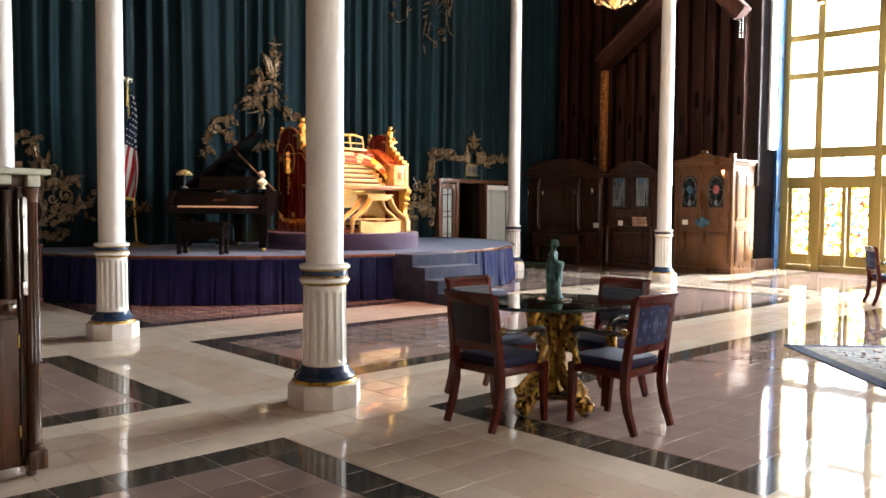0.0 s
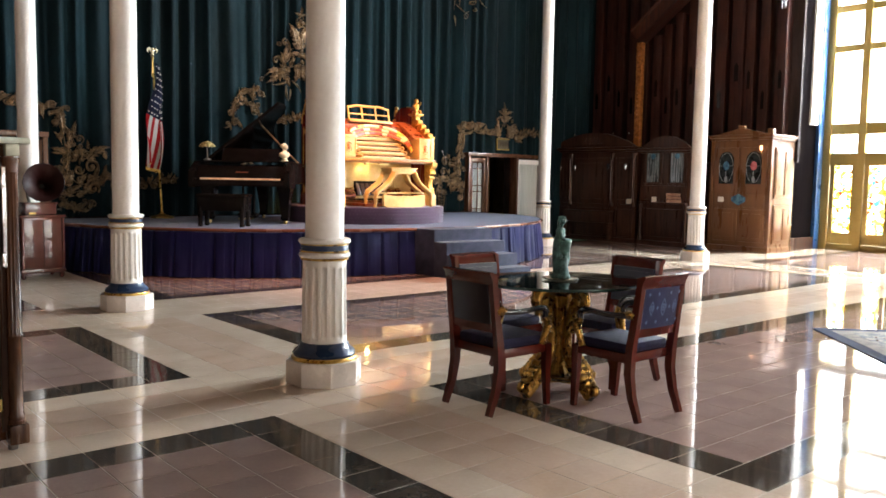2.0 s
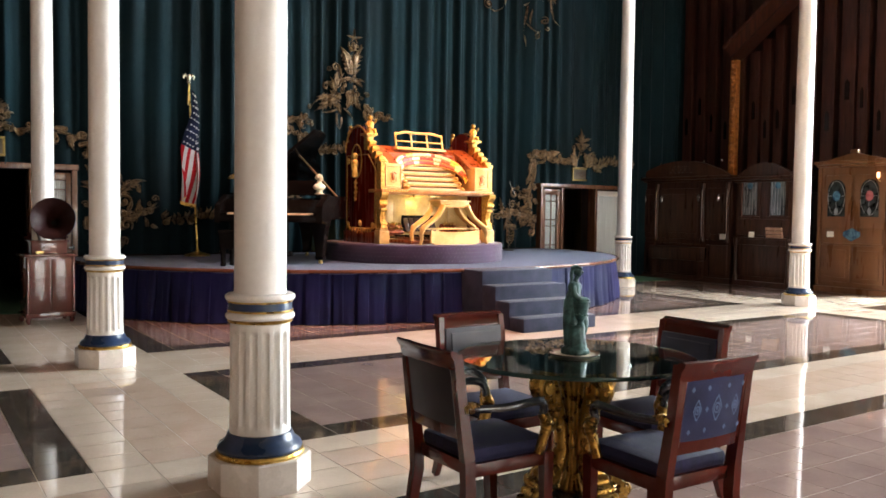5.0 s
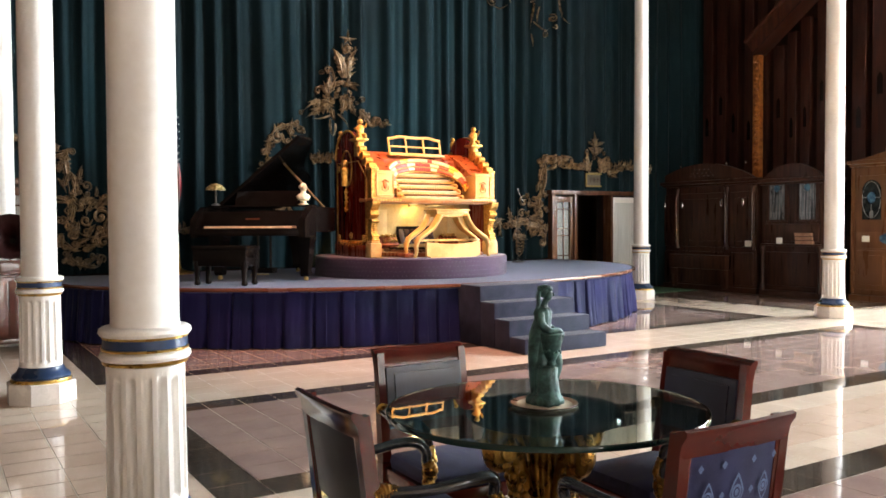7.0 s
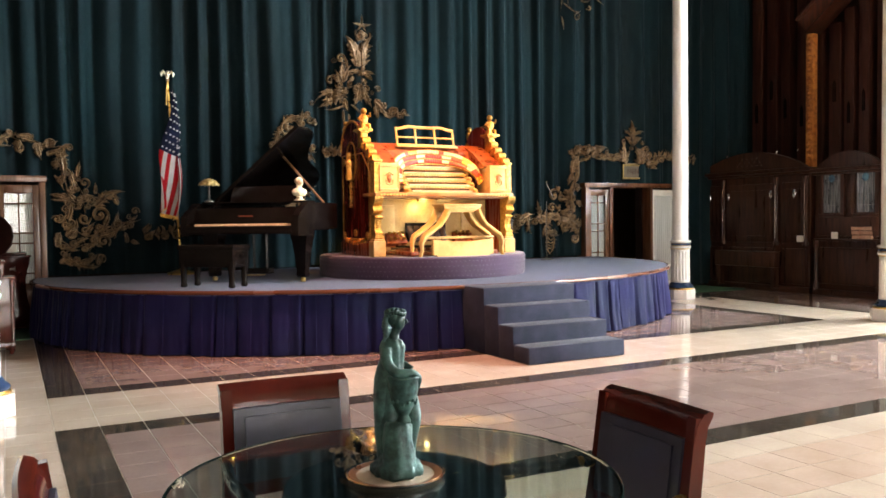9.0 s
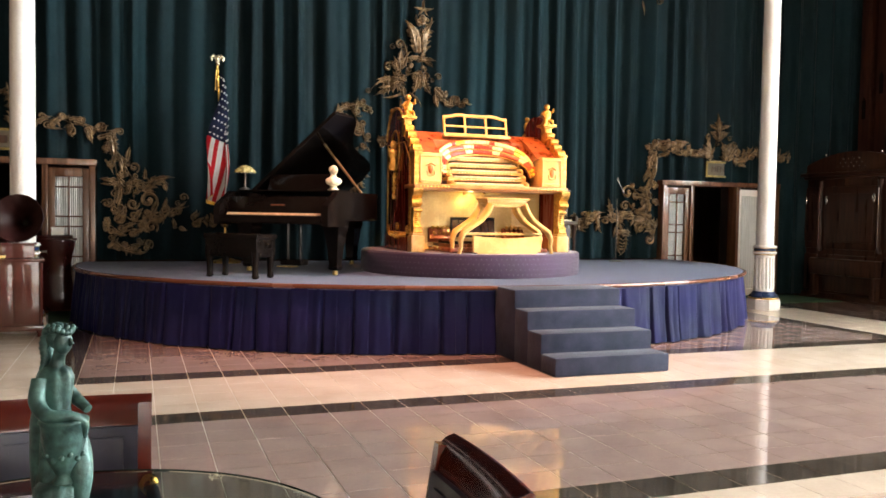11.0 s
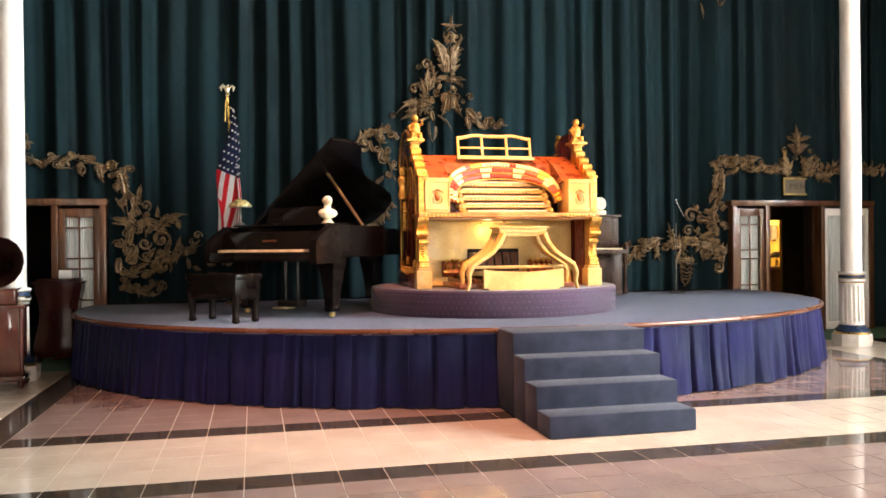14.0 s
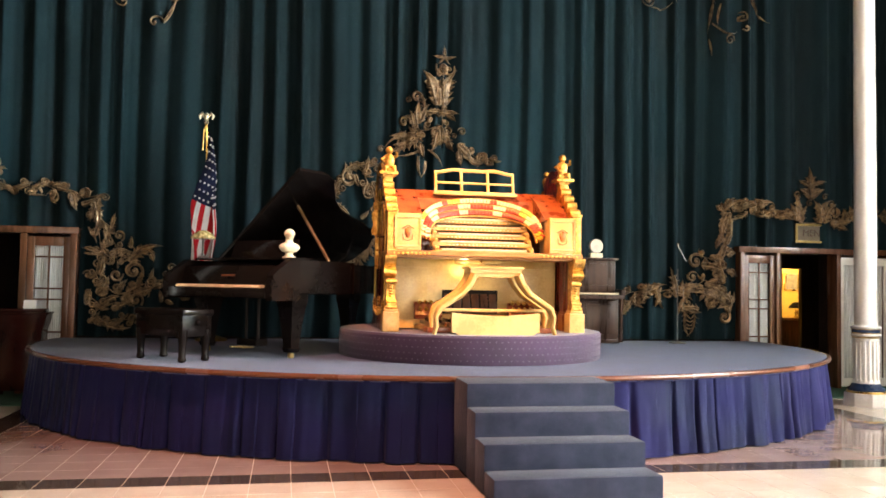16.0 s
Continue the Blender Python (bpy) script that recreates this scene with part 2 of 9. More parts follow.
def curve(pts, m=5):
    """Rounds a run of points into a smooth one, with m steps between each two."""
    p = [Vector(q) for q in pts]
    p = [2 * p[0] - p[1]] + p + [2 * p[-1] - p[-2]]
    out = []
    for a, b, c, d in zip(p, p[1:], p[2:], p[3:]):
        for k in range(m):
            t = k / m
            out.append(0.5 * (2 * b + (c - a) * t + (2 * a - 5 * b + 4 * c - d) * t * t + (3 * b - a - 3 * c + d) * t ** 3))
    return out + [p[-2]]


def swell(radii, m=5):
    return [a + (b - a) * k / m for a, b in zip(radii, radii[1:]) for k in range(m)] + [radii[-1]]


def prism(bm, outline, lo, hi, axis="z"):
    """The outline (pairs) pulled from lo to hi along the axis."""
    put = {"z": lambda a, b, h: (a, b, h), "y": lambda a, b, h: (a, h, b), "x": lambda a, b, h: (h, a, b)}[axis]
    low = [bm.verts.new(put(a, b, lo)) for a, b in outline]
    top = [bm.verts.new(put(a, b, hi)) for a, b in outline]
    n = len(outline)
    bm.faces.new(low[::-1])
    bm.faces.new(top)
    for k in range(n):
        bm.faces.new((low[k], low[(k + 1) % n], top[(k + 1) % n], top[k]))
    return low + top


def ball(bm, c, r, n=12, squash=(1, 1, 1)):
    vs = bmesh.ops.create_uvsphere(bm, u_segments=n, v_segments=max(6, n // 2 + 2), radius=1.0)["verts"]
    bmesh.ops.transform(bm, matrix=Matrix.Translation(c) @ Matrix.Diagonal((r * squash[0], r * squash[1], r * squash[2], 1)), verts=vs)
    return vs


def mesh_of(name, bm, material, smooth=35.0):
    bmesh.ops.recalc_face_normals(bm, faces=bm.faces)
    me = bpy.data.meshes.new(name)
    bm.to_mesh(me)
    bm.free()
    if smooth:
        me.shade_smooth()
        me.set_sharp_from_angle(angle=radians(smooth))
    me.materials.append(material)
    return me


def part(name, bm, material, parent=None, label="", smooth=35.0):
    ob = new(name, mesh_of(name, bm, material, smooth))
    ob.parent = parent
    if label:
        ob["label"] = label
    return ob


def thing(name, at, label, category, group="", turn=0.0):
    ob = new(name)
    ob.empty_display_size = 0.2
    ob.matrix_basis = pose(*at, 0, 0, turn)
    return tagged(ob, label, category, group)


def solo(name, bm, material, label="", category="", group="", kind="", smooth=35.0):
    return tagged(part(name, bm, material, None, "", smooth), label, category, group, kind)


def BM():
    return bmesh.new()


STAGE, PLAT = 0.72, 1.0
MIDX = 6.62

# ---- large structure ----
def slab(name, c, s, material, kind="structure", bevel=0.0):
    bm = BM()
    box(bm, c, s, None, bevel)
    return solo(name, bm, material, kind=kind)


M["trim_blue"] = surface("trim_blue", (0.01, 0.05, 0.14), (0.02, 0.08, 0.20), 3, 0.3, 0, 0.02, 40)
XW, XE, XF, YS, YN, TOP = -7.0, 16.1, 17.7, -8.0, 13.75, 9.5
slab("ground", (60, 0, -0.25), (400, 400, 0.3), M["concrete"])
floor = slab("floor", (5.35, 2.95, -0.052), (25.0, 22.2, 0.1), M["grout"])
slab("ceiling", (5.4, 2.9, TOP + 0.1), (25.0, 22.2, 0.2), M["ceiling_paint"])
M["brown_panel"] = wood("brown_panel", (0.14, 0.078, 0.044), (0.20, 0.118, 0.07), 0.5, 0.0)
slab("wall_west", (XW - 0.1, 2.9, TOP / 2), (0.2, 22.0, TOP), M["brown_panel"])
# south wall, with a wide glazed opening and a smaller window
SOUTH = [(0.0, 2.1, 1.1, 3.3), (5.4, 10.6, 0.35, 4.6)]
at_ = XW - 0.1
for n, (a, b, lo, hi) in enumerate(SOUTH + [(17.8, 17.8, 0, 0)]):
    slab(f"wall_south_{3 * n + 1}", ((at_ + a) / 2, YS - 0.1, TOP / 2), (a - at_, 0.2, TOP), M["plaster"])
    if hi:
        slab(f"wall_south_{3 * n + 2}", ((a + b) / 2, YS - 0.1, lo / 2), (b - a, 0.2, lo), M["plaster"])
        slab(f"wall_south_{3 * n + 3}", ((a + b) / 2, YS - 0.1, (hi + TOP) / 2), (b - a, 0.2, TOP - hi), M["plaster"])
    at_ = b
slab("wall_east", (XE + 0.15, 10.95, TOP / 2), (0.3, 5.9, TOP), M["dark_wall"])
# return wall in a near-black tone with faint upright streaks
slab("wall_return", (17.05, 8.15, TOP / 2), (1.6, 0.3, TOP), M["return_black"])

# north wall, with the two door openings that lead on
LO, LI = 2 * MIDX - 12.95, 2 * MIDX - 12.0
for n, (a, b, lo, hi) in enumerate([(XW, LO, 0, TOP), (LO, LI, 2.06, TOP), (LI, 12.0, 0, TOP), (12.0, 12.95, 2.06, TOP), (12.95, XE, 0, TOP)]):
    slab(f"wall_north_{n + 1}", ((a + b) / 2, YN + 0.1, (lo + hi) / 2), (b - a, 0.2, hi - lo), M["dark_wall"])

# passages behind the openings; the eastern one ends at a lit yellow room
M["yellow_wall"] = surface("yellow_wall", (0.62, 0.40, 0.08), (0.72, 0.50, 0.13), 1.5, 0.7, 0, 0.05, 30)
for side, (a, b, d) in (("west", (LO - 1.2, LI + 0.3, 4.1)), ("east", (11.7, 16.4, 4.1))):
    yc = 13.85 + d / 2
    slab(f"floor_passage_{side}", ((a + b) / 2, yc + 0.7, -0.05), (b - a, d + 1.5, 0.1), M["green_carpet"])
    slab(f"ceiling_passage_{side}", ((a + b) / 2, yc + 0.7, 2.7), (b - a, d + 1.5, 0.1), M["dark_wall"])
    slab(f"wall_passage_{side}_1", (a - 0.05, yc + 0.7, 1.35), (0.1, d + 1.5, 2.8), M["brown_panel"])
    slab(f"wall_passage_{side}_2", (b + 0.05, yc + 0.7, 1.35), (0.1, d + 1.5, 2.8), M["brown_panel"])
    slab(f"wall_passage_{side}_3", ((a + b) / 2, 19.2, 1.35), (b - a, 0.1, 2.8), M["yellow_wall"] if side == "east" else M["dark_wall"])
slab("wall_passage_east_4", (13.29, 17.95, 1.35), (3.18, 0.1, 2.6), M["brown_panel"])
slab("wall_passage_east_5", (15.87, 17.95, 1.35), (1.06, 0.1, 2.6), M["brown_panel"])
slab("wall_passage_east_6", (15.11, 17.95, 2.31), (0.46, 0.1, 0.68), M["brown_panel"])

# green carpet laid before the two doors
for a, b in ((-3.0, 1.66), (11.58, 14.5)):
    slab("carpet", ((a + b) / 2, 13.1, 0.004), (b - a, 1.28, 0.012), M["green_carpet"])

# ---- glazed entrance front ----
YB = [7.86, 7.07, 5.72, 4.34, 2.96, 1.58, 0.2, -1.18, -2.56, -3.94, -5.32, -6.7, -7.9]
ZB = [2.12, 2.82, 4.67, 5.58, 7.3, 9.4]
front = tagged(thing("window_1", (XF, 0, 0), "tall glazed entrance front with brass mullions and clear panes", "window"), kind="structure")
for y in YB:
    bm = BM()
    box(bm, (0.0, y, TOP / 2), (0.18, 0.17, TOP), None, 0.012)
    part("mullion", bm, M["gold_frame"], front)
for z, h in ((0.06, 0.12), (2.12, 0.24), (2.82, 0.22), (4.67, 0.12), (5.58, 0.13), (7.3, 0.10), (9.4, 0.12)):
    for a, b in zip(YB, YB[1:]):
        bm = BM()
        box(bm, (0.0, (a + b) / 2, z), (0.13, a - b - 0.17, h + 0.03), None, 0.008)
        part("transom", bm, M["gold_frame"], front)
for a, b in zip(YB, YB[1:]):
    for lo, hi in zip(ZB, ZB[1:]):
        bm = BM()
        box(bm, (0.02, (a + b) / 2, (lo + hi) / 2), (0.012, a - b - 0.17, hi - lo - 0.12))
        p = part("pane", bm, M["stained_pale"] if lo == 2.12 else M["window_glass"], front)
        p.visible_shadow = False


# windows in the south wall, seen only in the polished things
for n, (a, b, lo, hi) in enumerate(SOUTH):
    win = tagged(thing(f"window_{n + 2}", (0, YS - 0.1, 0), "many-paned window in the south wall", "window"), kind="structure")
    nx, nz = round((b - a) / 0.9), round((hi - lo) / 1.05)
    dx, dz = (b - a) / nx, (hi - lo) / nz
    for i in range(nx + 1):
        bm = BM()
        box(bm, (a + dx * i, 0, (lo + hi) / 2), (0.10, 0.12, hi - lo), None, 0.01)
        part("mullion", bm, M["gold_frame"], win)
    for j in range(nz + 1):
        bm = BM()
        box(bm, ((a + b) / 2, 0, lo + dz * j), (b - a, 0.09, 0.08), None, 0.01)
        part("transom", bm, M["gold_frame"], win)
    for i in range(nx):
        for j in range(nz):
            bm = BM()
            box(bm, (a + dx * (i + 0.5), 0, lo + dz * (j + 0.5)), (dx - 0.10, 0.01, dz - 0.08))
            part("pane", bm, M["window_glass"], win).visible_shadow = False


def brass_door(y0, y1, name, label):
    """A brass-framed leaf with a leaded, coloured pane."""
    d = tagged(thing(name, (XF, 0, 0), label, "door"), kind="structure")
    w = 0.10
    bm = BM()
    for y in (y0 - w / 2, y1 + w / 2):
        box(bm, (-0.02, y, 1.105), (0.07, w, 1.93), None, 0.006)
    box(bm, (-0.02, (y0 + y1) / 2, 0.27), (0.068, y0 - y1 - 2 * w, 0.26), None, 0.006)
    box(bm, (-0.02, (y0 + y1) / 2, 2.02), (0.068, y0 - y1 - 2 * w, 0.10), None, 0.006)
    part("door_frame", bm, M["gold_frame"], d)
    bm = BM()
    box(bm, (-0.02, (y0 + y1) / 2, 1.185), (0.014, y0 - y1 - 2 * w, 1.57))
    part("pane", bm, M["stained"], d, "leaded stained glass in orange, white and teal").visible_shadow = False
    bm = BM()
    tube(bm, [(-0.06, y1 + 0.07, 0.95), (-0.11, y1 + 0.07, 0.97), (-0.11, y1 + 0.07, 1.25), (-0.06, y1 + 0.07, 1.27)], 0.012)
    part("door_handle", bm, M["brass"], d)


for n, (a, b) in enumerate(((7.76, 7.16), (6.975, 6.40), (6.38, 5.81), (5.625, 5.04), (5.02, 4.435), (4.245, 3.66), (3.64, 3.055))):
    brass_door(a, b, f"door_{n + 1}", "brass-framed entrance door with a stained glass pane" if n else "narrow brass sidelight with stained glass")

# dark blue post and trim at the corner of the entrance
bm = BM()
box(bm, (17.44, 7.96, 4.7), (0.24, 0.08, 9.4), None, 0.01)
solo("trim", bm, M["trim_blue"], kind="structure")
bm = BM()
box(bm, (17.13, 7.97, 6.15), (0.36, 0.06, 6.5), None, 0.01)
solo("trim", bm, M["white_paint"], kind="structure")
bm = BM()
box(bm, (16.15, 7.94, 0.14), (0.3, 0.10, 0.28), None, 0.01)
box(bm, (16.95, 7.96, 0.14), (1.2, 0.06, 0.28), None, 0.01)
solo("baseboard", bm, M["dark_oak"], kind="structure")


# ---- stage curtain ----
def fold(x, z, seed):
    """How far the cloth stands off at a place: gathered folds of uneven width and depth that drift a little with the height."""
    u = x + 0.012 * math.sin(z * 0.9 + x * 1.7)
    a = 0.5 + 0.5 * noise.noise((x * 0.55, seed, z * 0.05))
    ph = u * 16.0 + 5.5 * noise.noise((u * 0.8, seed + 3.1, 0.0)) + 0.5 * noise.noise((u * 0.7, seed, z * 0.18))
    deep = 0.085 * (0.2 + 1.2 * a)
    w = math.sin(ph)
    w = w ** 1.3 if w > 0 else -0.5 * abs(w) ** 0.9
    return deep * w + 0.012 * math.sin(ph * 2.3 + 2.0 * noise.noise((u * 1.7, seed, 2.0))) + 0.05 * noise.noise((u * 1.6, seed, z * 0.22)) - 0.02


def cloth(bm, x0, x1, y, lo, hi, seed, step=0.016, rows=14, swell=0.0):
    nx = int((x1 - x0) / step)
    grid = []
    for j in range(rows + 1):
        f = j / rows
        z = lo + (hi - lo) * f ** 1.3
        row = []
        for i in range(nx + 1):
            x = x0 + (x1 - x0) * i / nx
            d = fold(x, z, seed) * (1 + swell * max(0, 1 - (z - lo) / 0.4))
            row.append(bm.verts.new((x, y - d, z if j else lo + 0.015 * noise.noise((x * 3, seed, 9)))))
        grid.append(row)
    for a, b in zip(grid, grid[1:]):
        for i in range(nx):
            bm.faces.new((a[i], a[i + 1], b[i + 1], b[i]))


def hanging(name, x0, x1, y, lo, hi, seed, widths, label, group="", rows=14, swell_=0.0):
    """A curtain made up of sewn widths of cloth."""
    c = thing(name, (0, 0, 0), label, "curtain", group)
    for k in range(widths):
        bm = BM()
        a, b = x0 + (x1 - x0) * k / widths, x0 + (x1 - x0) * (k + 1) / widths
        cloth(bm, a - 0.012, b + 0.012, y + 0.004 * (k % 2), lo, hi, seed, rows=rows, swell=swell_)
        part("cloth_width", bm, M["velvet"], c, "", 80)
    return c


hanging("stage_curtain", 1.95, 11.33, 13.58, STAGE + 0.02, 9.3, 1.0, 6, "floor-length dark teal velvet stage curtain hanging in deep folds", swell_=0.5)
for a, b, s, n in ((-2.2, 1.96, 5.0, 3), (11.32, 14.55, 7.0, 2)):
    hanging("curtain_valance", a, b, 13.585, 2.12, 9.3, s, n, "dark teal velvet curtain hung above the doorway", "curtains over the doors", 10)
hanging("side_curtain", 13.95, 15.9, 13.50, 0.05, 9.3, 11.0, 1, "dark teal velvet curtain closing the corner", rows=8)


# ---- stage ----
EX, EY, ECY = 4.9, 4.0, 12.86


def rim(a, grow=0.0):
    return (MIDX + (EX + grow) * math.cos(a), ECY + (EY + grow) * math.sin(a))


def stage_outline(grow, n=120):
    a0 = math.asin((13.52 - ECY) / (EY + grow))
    return [rim(math.pi - a0 + (math.pi + 2 * a0) * k / n, grow) for k in range(n + 1)]


stage = thing("stage", (0, 0, 0), "low oval stage with blue carpet and a pleated navy skirt", "stage")
bm = BM()
prism(bm, stage_outline(0.0), STAGE - 0.06, STAGE)
part("stage_top", bm, M["stage_carpet"], stage, "greyish blue carpet")
bm = BM()
out = stage_outline(0.03)
tube(bm, [(x, y, STAGE - 0.022) for x, y in out], 0.024, 8)
M["nosing"] = surface("nosing", (0.11, 0.036, 0.018), (0.145, 0.050, 0.025), 1.2, 0.25, 0, 0.0, 9, 0, (1, 1, 1), 0.35)
part("nosing", bm, M["nosing"], stage, "varnished red-brown wooden edge")


def skirt_width(s0, s1, n):
    """One length of the skirt: flat box pleats with sharp slits, fuller towards its hem."""
    bm = BM()
    rows = []
    for j in range(13):
        f = j / 12
        z = 0.012 + (STAGE - 0.062) * f
        row = []
        for k in range(n + 1):
            s = s0 + (s1 - s0) * k / n
            a = math.pi - 0.12 + (math.pi + 0.24) * s
            pl = s * 44.0 + 0.9 * noise.noise((s * 20, 2, 0))
            cell = math.floor(pl)
            saw = pl - cell
            mid_ = 0.5 + 0.22 * noise.noise((cell * 2.3, 8.1, 0))
            tight = max(0.30, 1 - abs((s - 0.405) / 0.035), min(1.0, (s - 0.60) / 0.05))
            slit = math.exp(-((saw - mid_) / (0.05 + 0.05 * abs(noise.noise((cell * 3.1, 1.7, 0))))) ** 2)
            notch = slit + tight * abs(math.sin(pl * 4.5 + 2.0 * noise.noise((s * 40, 6, 0)))) ** 3 * 0.8
            wave = 0.03 - 0.070 * notch * (0.55 + 0.5 * noise.noise((cell * 1.7, 3.3, 0)) + 0.3) + 0.016 * (saw - mid_) + 0.012 * math.sin(pl * 3.1) + 0.020 * noise.noise((s * 90, 0, f * 1.2)) + 0.006 * noise.noise((s * 300, 3, f * 3.0))
            flare = 0.035 * (1 - f) + wave * (0.34 + 0.95 * (1 - f))
            x, y = rim(a, flare - 0.01)
            row.append(bm.verts.new((x, y, z + (0.012 * noise.noise((s * 60, 4, 0)) if j == 0 else 0))))
        rows.append(row)
    for a, b in zip(rows, rows[1:]):
        for k in range(n):
            bm.faces.new((a[k], a[k + 1], b[k + 1], b[k]))
    return bm


cuts = [0.0, 0.10, 0.18, 0.27, 0.345, 0.43, 0.50, 0.58, 0.66, 0.74, 0.83, 0.91, 1.0]
for a, b in zip(cuts, cuts[1:]):
    part("skirt_width", skirt_width(a, b, int((b - a) * 1900)), M["skirt_cloth"], stage, "pleated navy blue cloth" if a == 0 else "", 50)

steps = thing("stage_steps", (6.605, 8.75, 0), "four carpeted dark blue steps up to the stage", "steps")
for k in range(4):
    bm = BM()
    y0 = 7.545 + 0.292 * k - 8.75
    y1 = y0 + 0.292 if k < 3 else 0.24
    box(bm, (0, (y0 + y1) / 2, 0.09 * (k + 1)), (1.22, y1 - y0, 0.18 * (k + 1) - 0.004), None, 0.022)
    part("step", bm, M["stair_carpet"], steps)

podium = thing("organ_podium", (MIDX, 11.15, STAGE), "round purple-carpeted podium under the organ console", "podium")
bm = BM()
lathe(bm, [(1.43, 0.0), (1.44, 0.02), (1.44, PLAT - STAGE - 0.02), (1.425, PLAT - STAGE), (0.0, PLAT - STAGE)], 96)
part("podium_drum", bm, M["plat_carpet"], podium)
bm = BM()
for j in range(4):
    for k in range(150):
        a = 2 * math.pi * (k + 0.5 * (j % 2)) / 150
        m = Matrix.Translation((1.441 * math.cos(a), 1.441 * math.sin(a), 0.045 + 0.06 * j)) @ Matrix.Rotation(a, 4, "Z") @ Matrix.Rotation(radians(45), 4, "X")
        vs = bmesh.ops.create_cube(bm, size=0.009)["verts"]
        bmesh.ops.transform(bm, matrix=m @ Matrix.Diagonal((0.4, 1, 1, 1)), verts=vs)
M["fleck"] = surface("fleck", (0.12, 0.10, 0.145), (0.165, 0.14, 0.19), 20, 0.9)
tagged(part("woven_flecks", bm, M["fleck"], podium, "small pale woven dots"), kind="stuff")


# ---- columns ----
def column_parts(c):
    bm = BM()
    lathe(bm, [(0.272, 0), (0.275, 0.004), (0.275, 0.165), (0.268, 0.172)], 8, axis=Matrix.Rotation(radians(22.5), 3, "Z"))
    part("plinth", bm, M["plinth_stone"], c, "octagonal cream stone block", 20)
    bm = BM()
    lathe(bm, [(0.235, 0.172), (0.238, 0.185), (0.232, 0.197), (0.215, 0.20)], 48)
    part("gilt_bead", bm, M["gold_leaf"], c)
    bm = BM()
    lathe(bm, [(0.222, 0.198), (0.228, 0.215), (0.218, 0.235), (0.192, 0.25), (0.18, 0.275), (0.172, 0.295), (0.16, 0.297)], 48)
    part("base_moulding", bm, M["blue_paint"], c, "dark blue painted moulding")
    bm = BM()
    n = 16

    def flute(a, r, z):
        k = (a * n / (2 * math.pi)) % 1.0
        dip = math.sin(math.pi * (k - 0.18) / 0.64) if 0.18 < k < 0.82 else 0
        ends = min(1.0, max(0.0, (z - 0.325) / 0.03), max(0.0, (0.85 - z) / 0.03)) if 0.32 < z < 0.855 else 0
        return r - 0.022 * (dip ** 0.5 if dip > 0 else 0) * max(0.0, ends)

    prof = [(0.163, 0.295), (0.163, 0.325), (0.163, 0.34), (0.163, 0.355), (0.16, 0.60), (0.158, 0.82), (0.158, 0.835), (0.158, 0.85), (0.158, 0.885)]
    lathe(bm, prof, 192, wave=flute)
    part("fluted_drum", bm, M["white_paint"], c)
    bm = BM()
    ring = lambda z, r: [(r - 0.03, z - 0.022), (r - 0.008, z - 0.018), (r, z - 0.004), (r - 0.003, z + 0.010), (r - 0.015, z + 0.018), (r - 0.03, z + 0.020)]
    lathe(bm, ring(0.925, 0.185), 48)
    lathe(bm, ring(1.025, 0.187), 48)
    part("ring", bm, M["white_paint"], c)
    bm = BM()
    lathe(bm, [(0.15, 0.886), (0.171, 0.89), (0.173, 0.898), (0.16, 0.904)], 48)
    lathe(bm, [(0.15, 0.945), (0.175, 0.947), (0.176, 0.955), (0.16, 0.957)], 48)
    lathe(bm, [(0.15, 0.994), (0.172, 0.996), (0.173, 1.003), (0.16, 1.004)], 48)
    part("gilt_band", bm, M["gold_leaf"], c)
    bm = BM()
    lathe(bm, [(0.15, 0.955), (0.170, 0.957), (0.170, 0.995), (0.15, 0.997)], 48)
    part("blue_band", bm, M["blue_paint"], c)
    bm = BM()
    lathe(bm, [(0.142, 1.04), (0.138, 1.07), (0.137, 3.0), (0.128, 6.0), (0.118, 9.2), (0.2, 9.3), (0.22, 9.5)], 48)
    part("shaft", bm, M["white_paint"], c)


col = thing("column", (1.179, 3.925, 0), "slender cream iron column with fluted base and blue and gilt bands", "column", "columns of the hall")
column_parts(col)
for x, y in ((1.197, 7.95), (1.205, 11.85), (12.12, 11.80), (12.2, 7.85), (12.3, 3.40), (12.3, -0.6)):
    copy_thing(col, pose(x, y, 0))


# ---- doorways in the back wall ----
M["sheer"] = surface("sheer", (0.62, 0.64, 0.62), (0.74, 0.76, 0.74), 3, 0.8, 0, 0.2, 80, 0, (6, 6, 0.4))


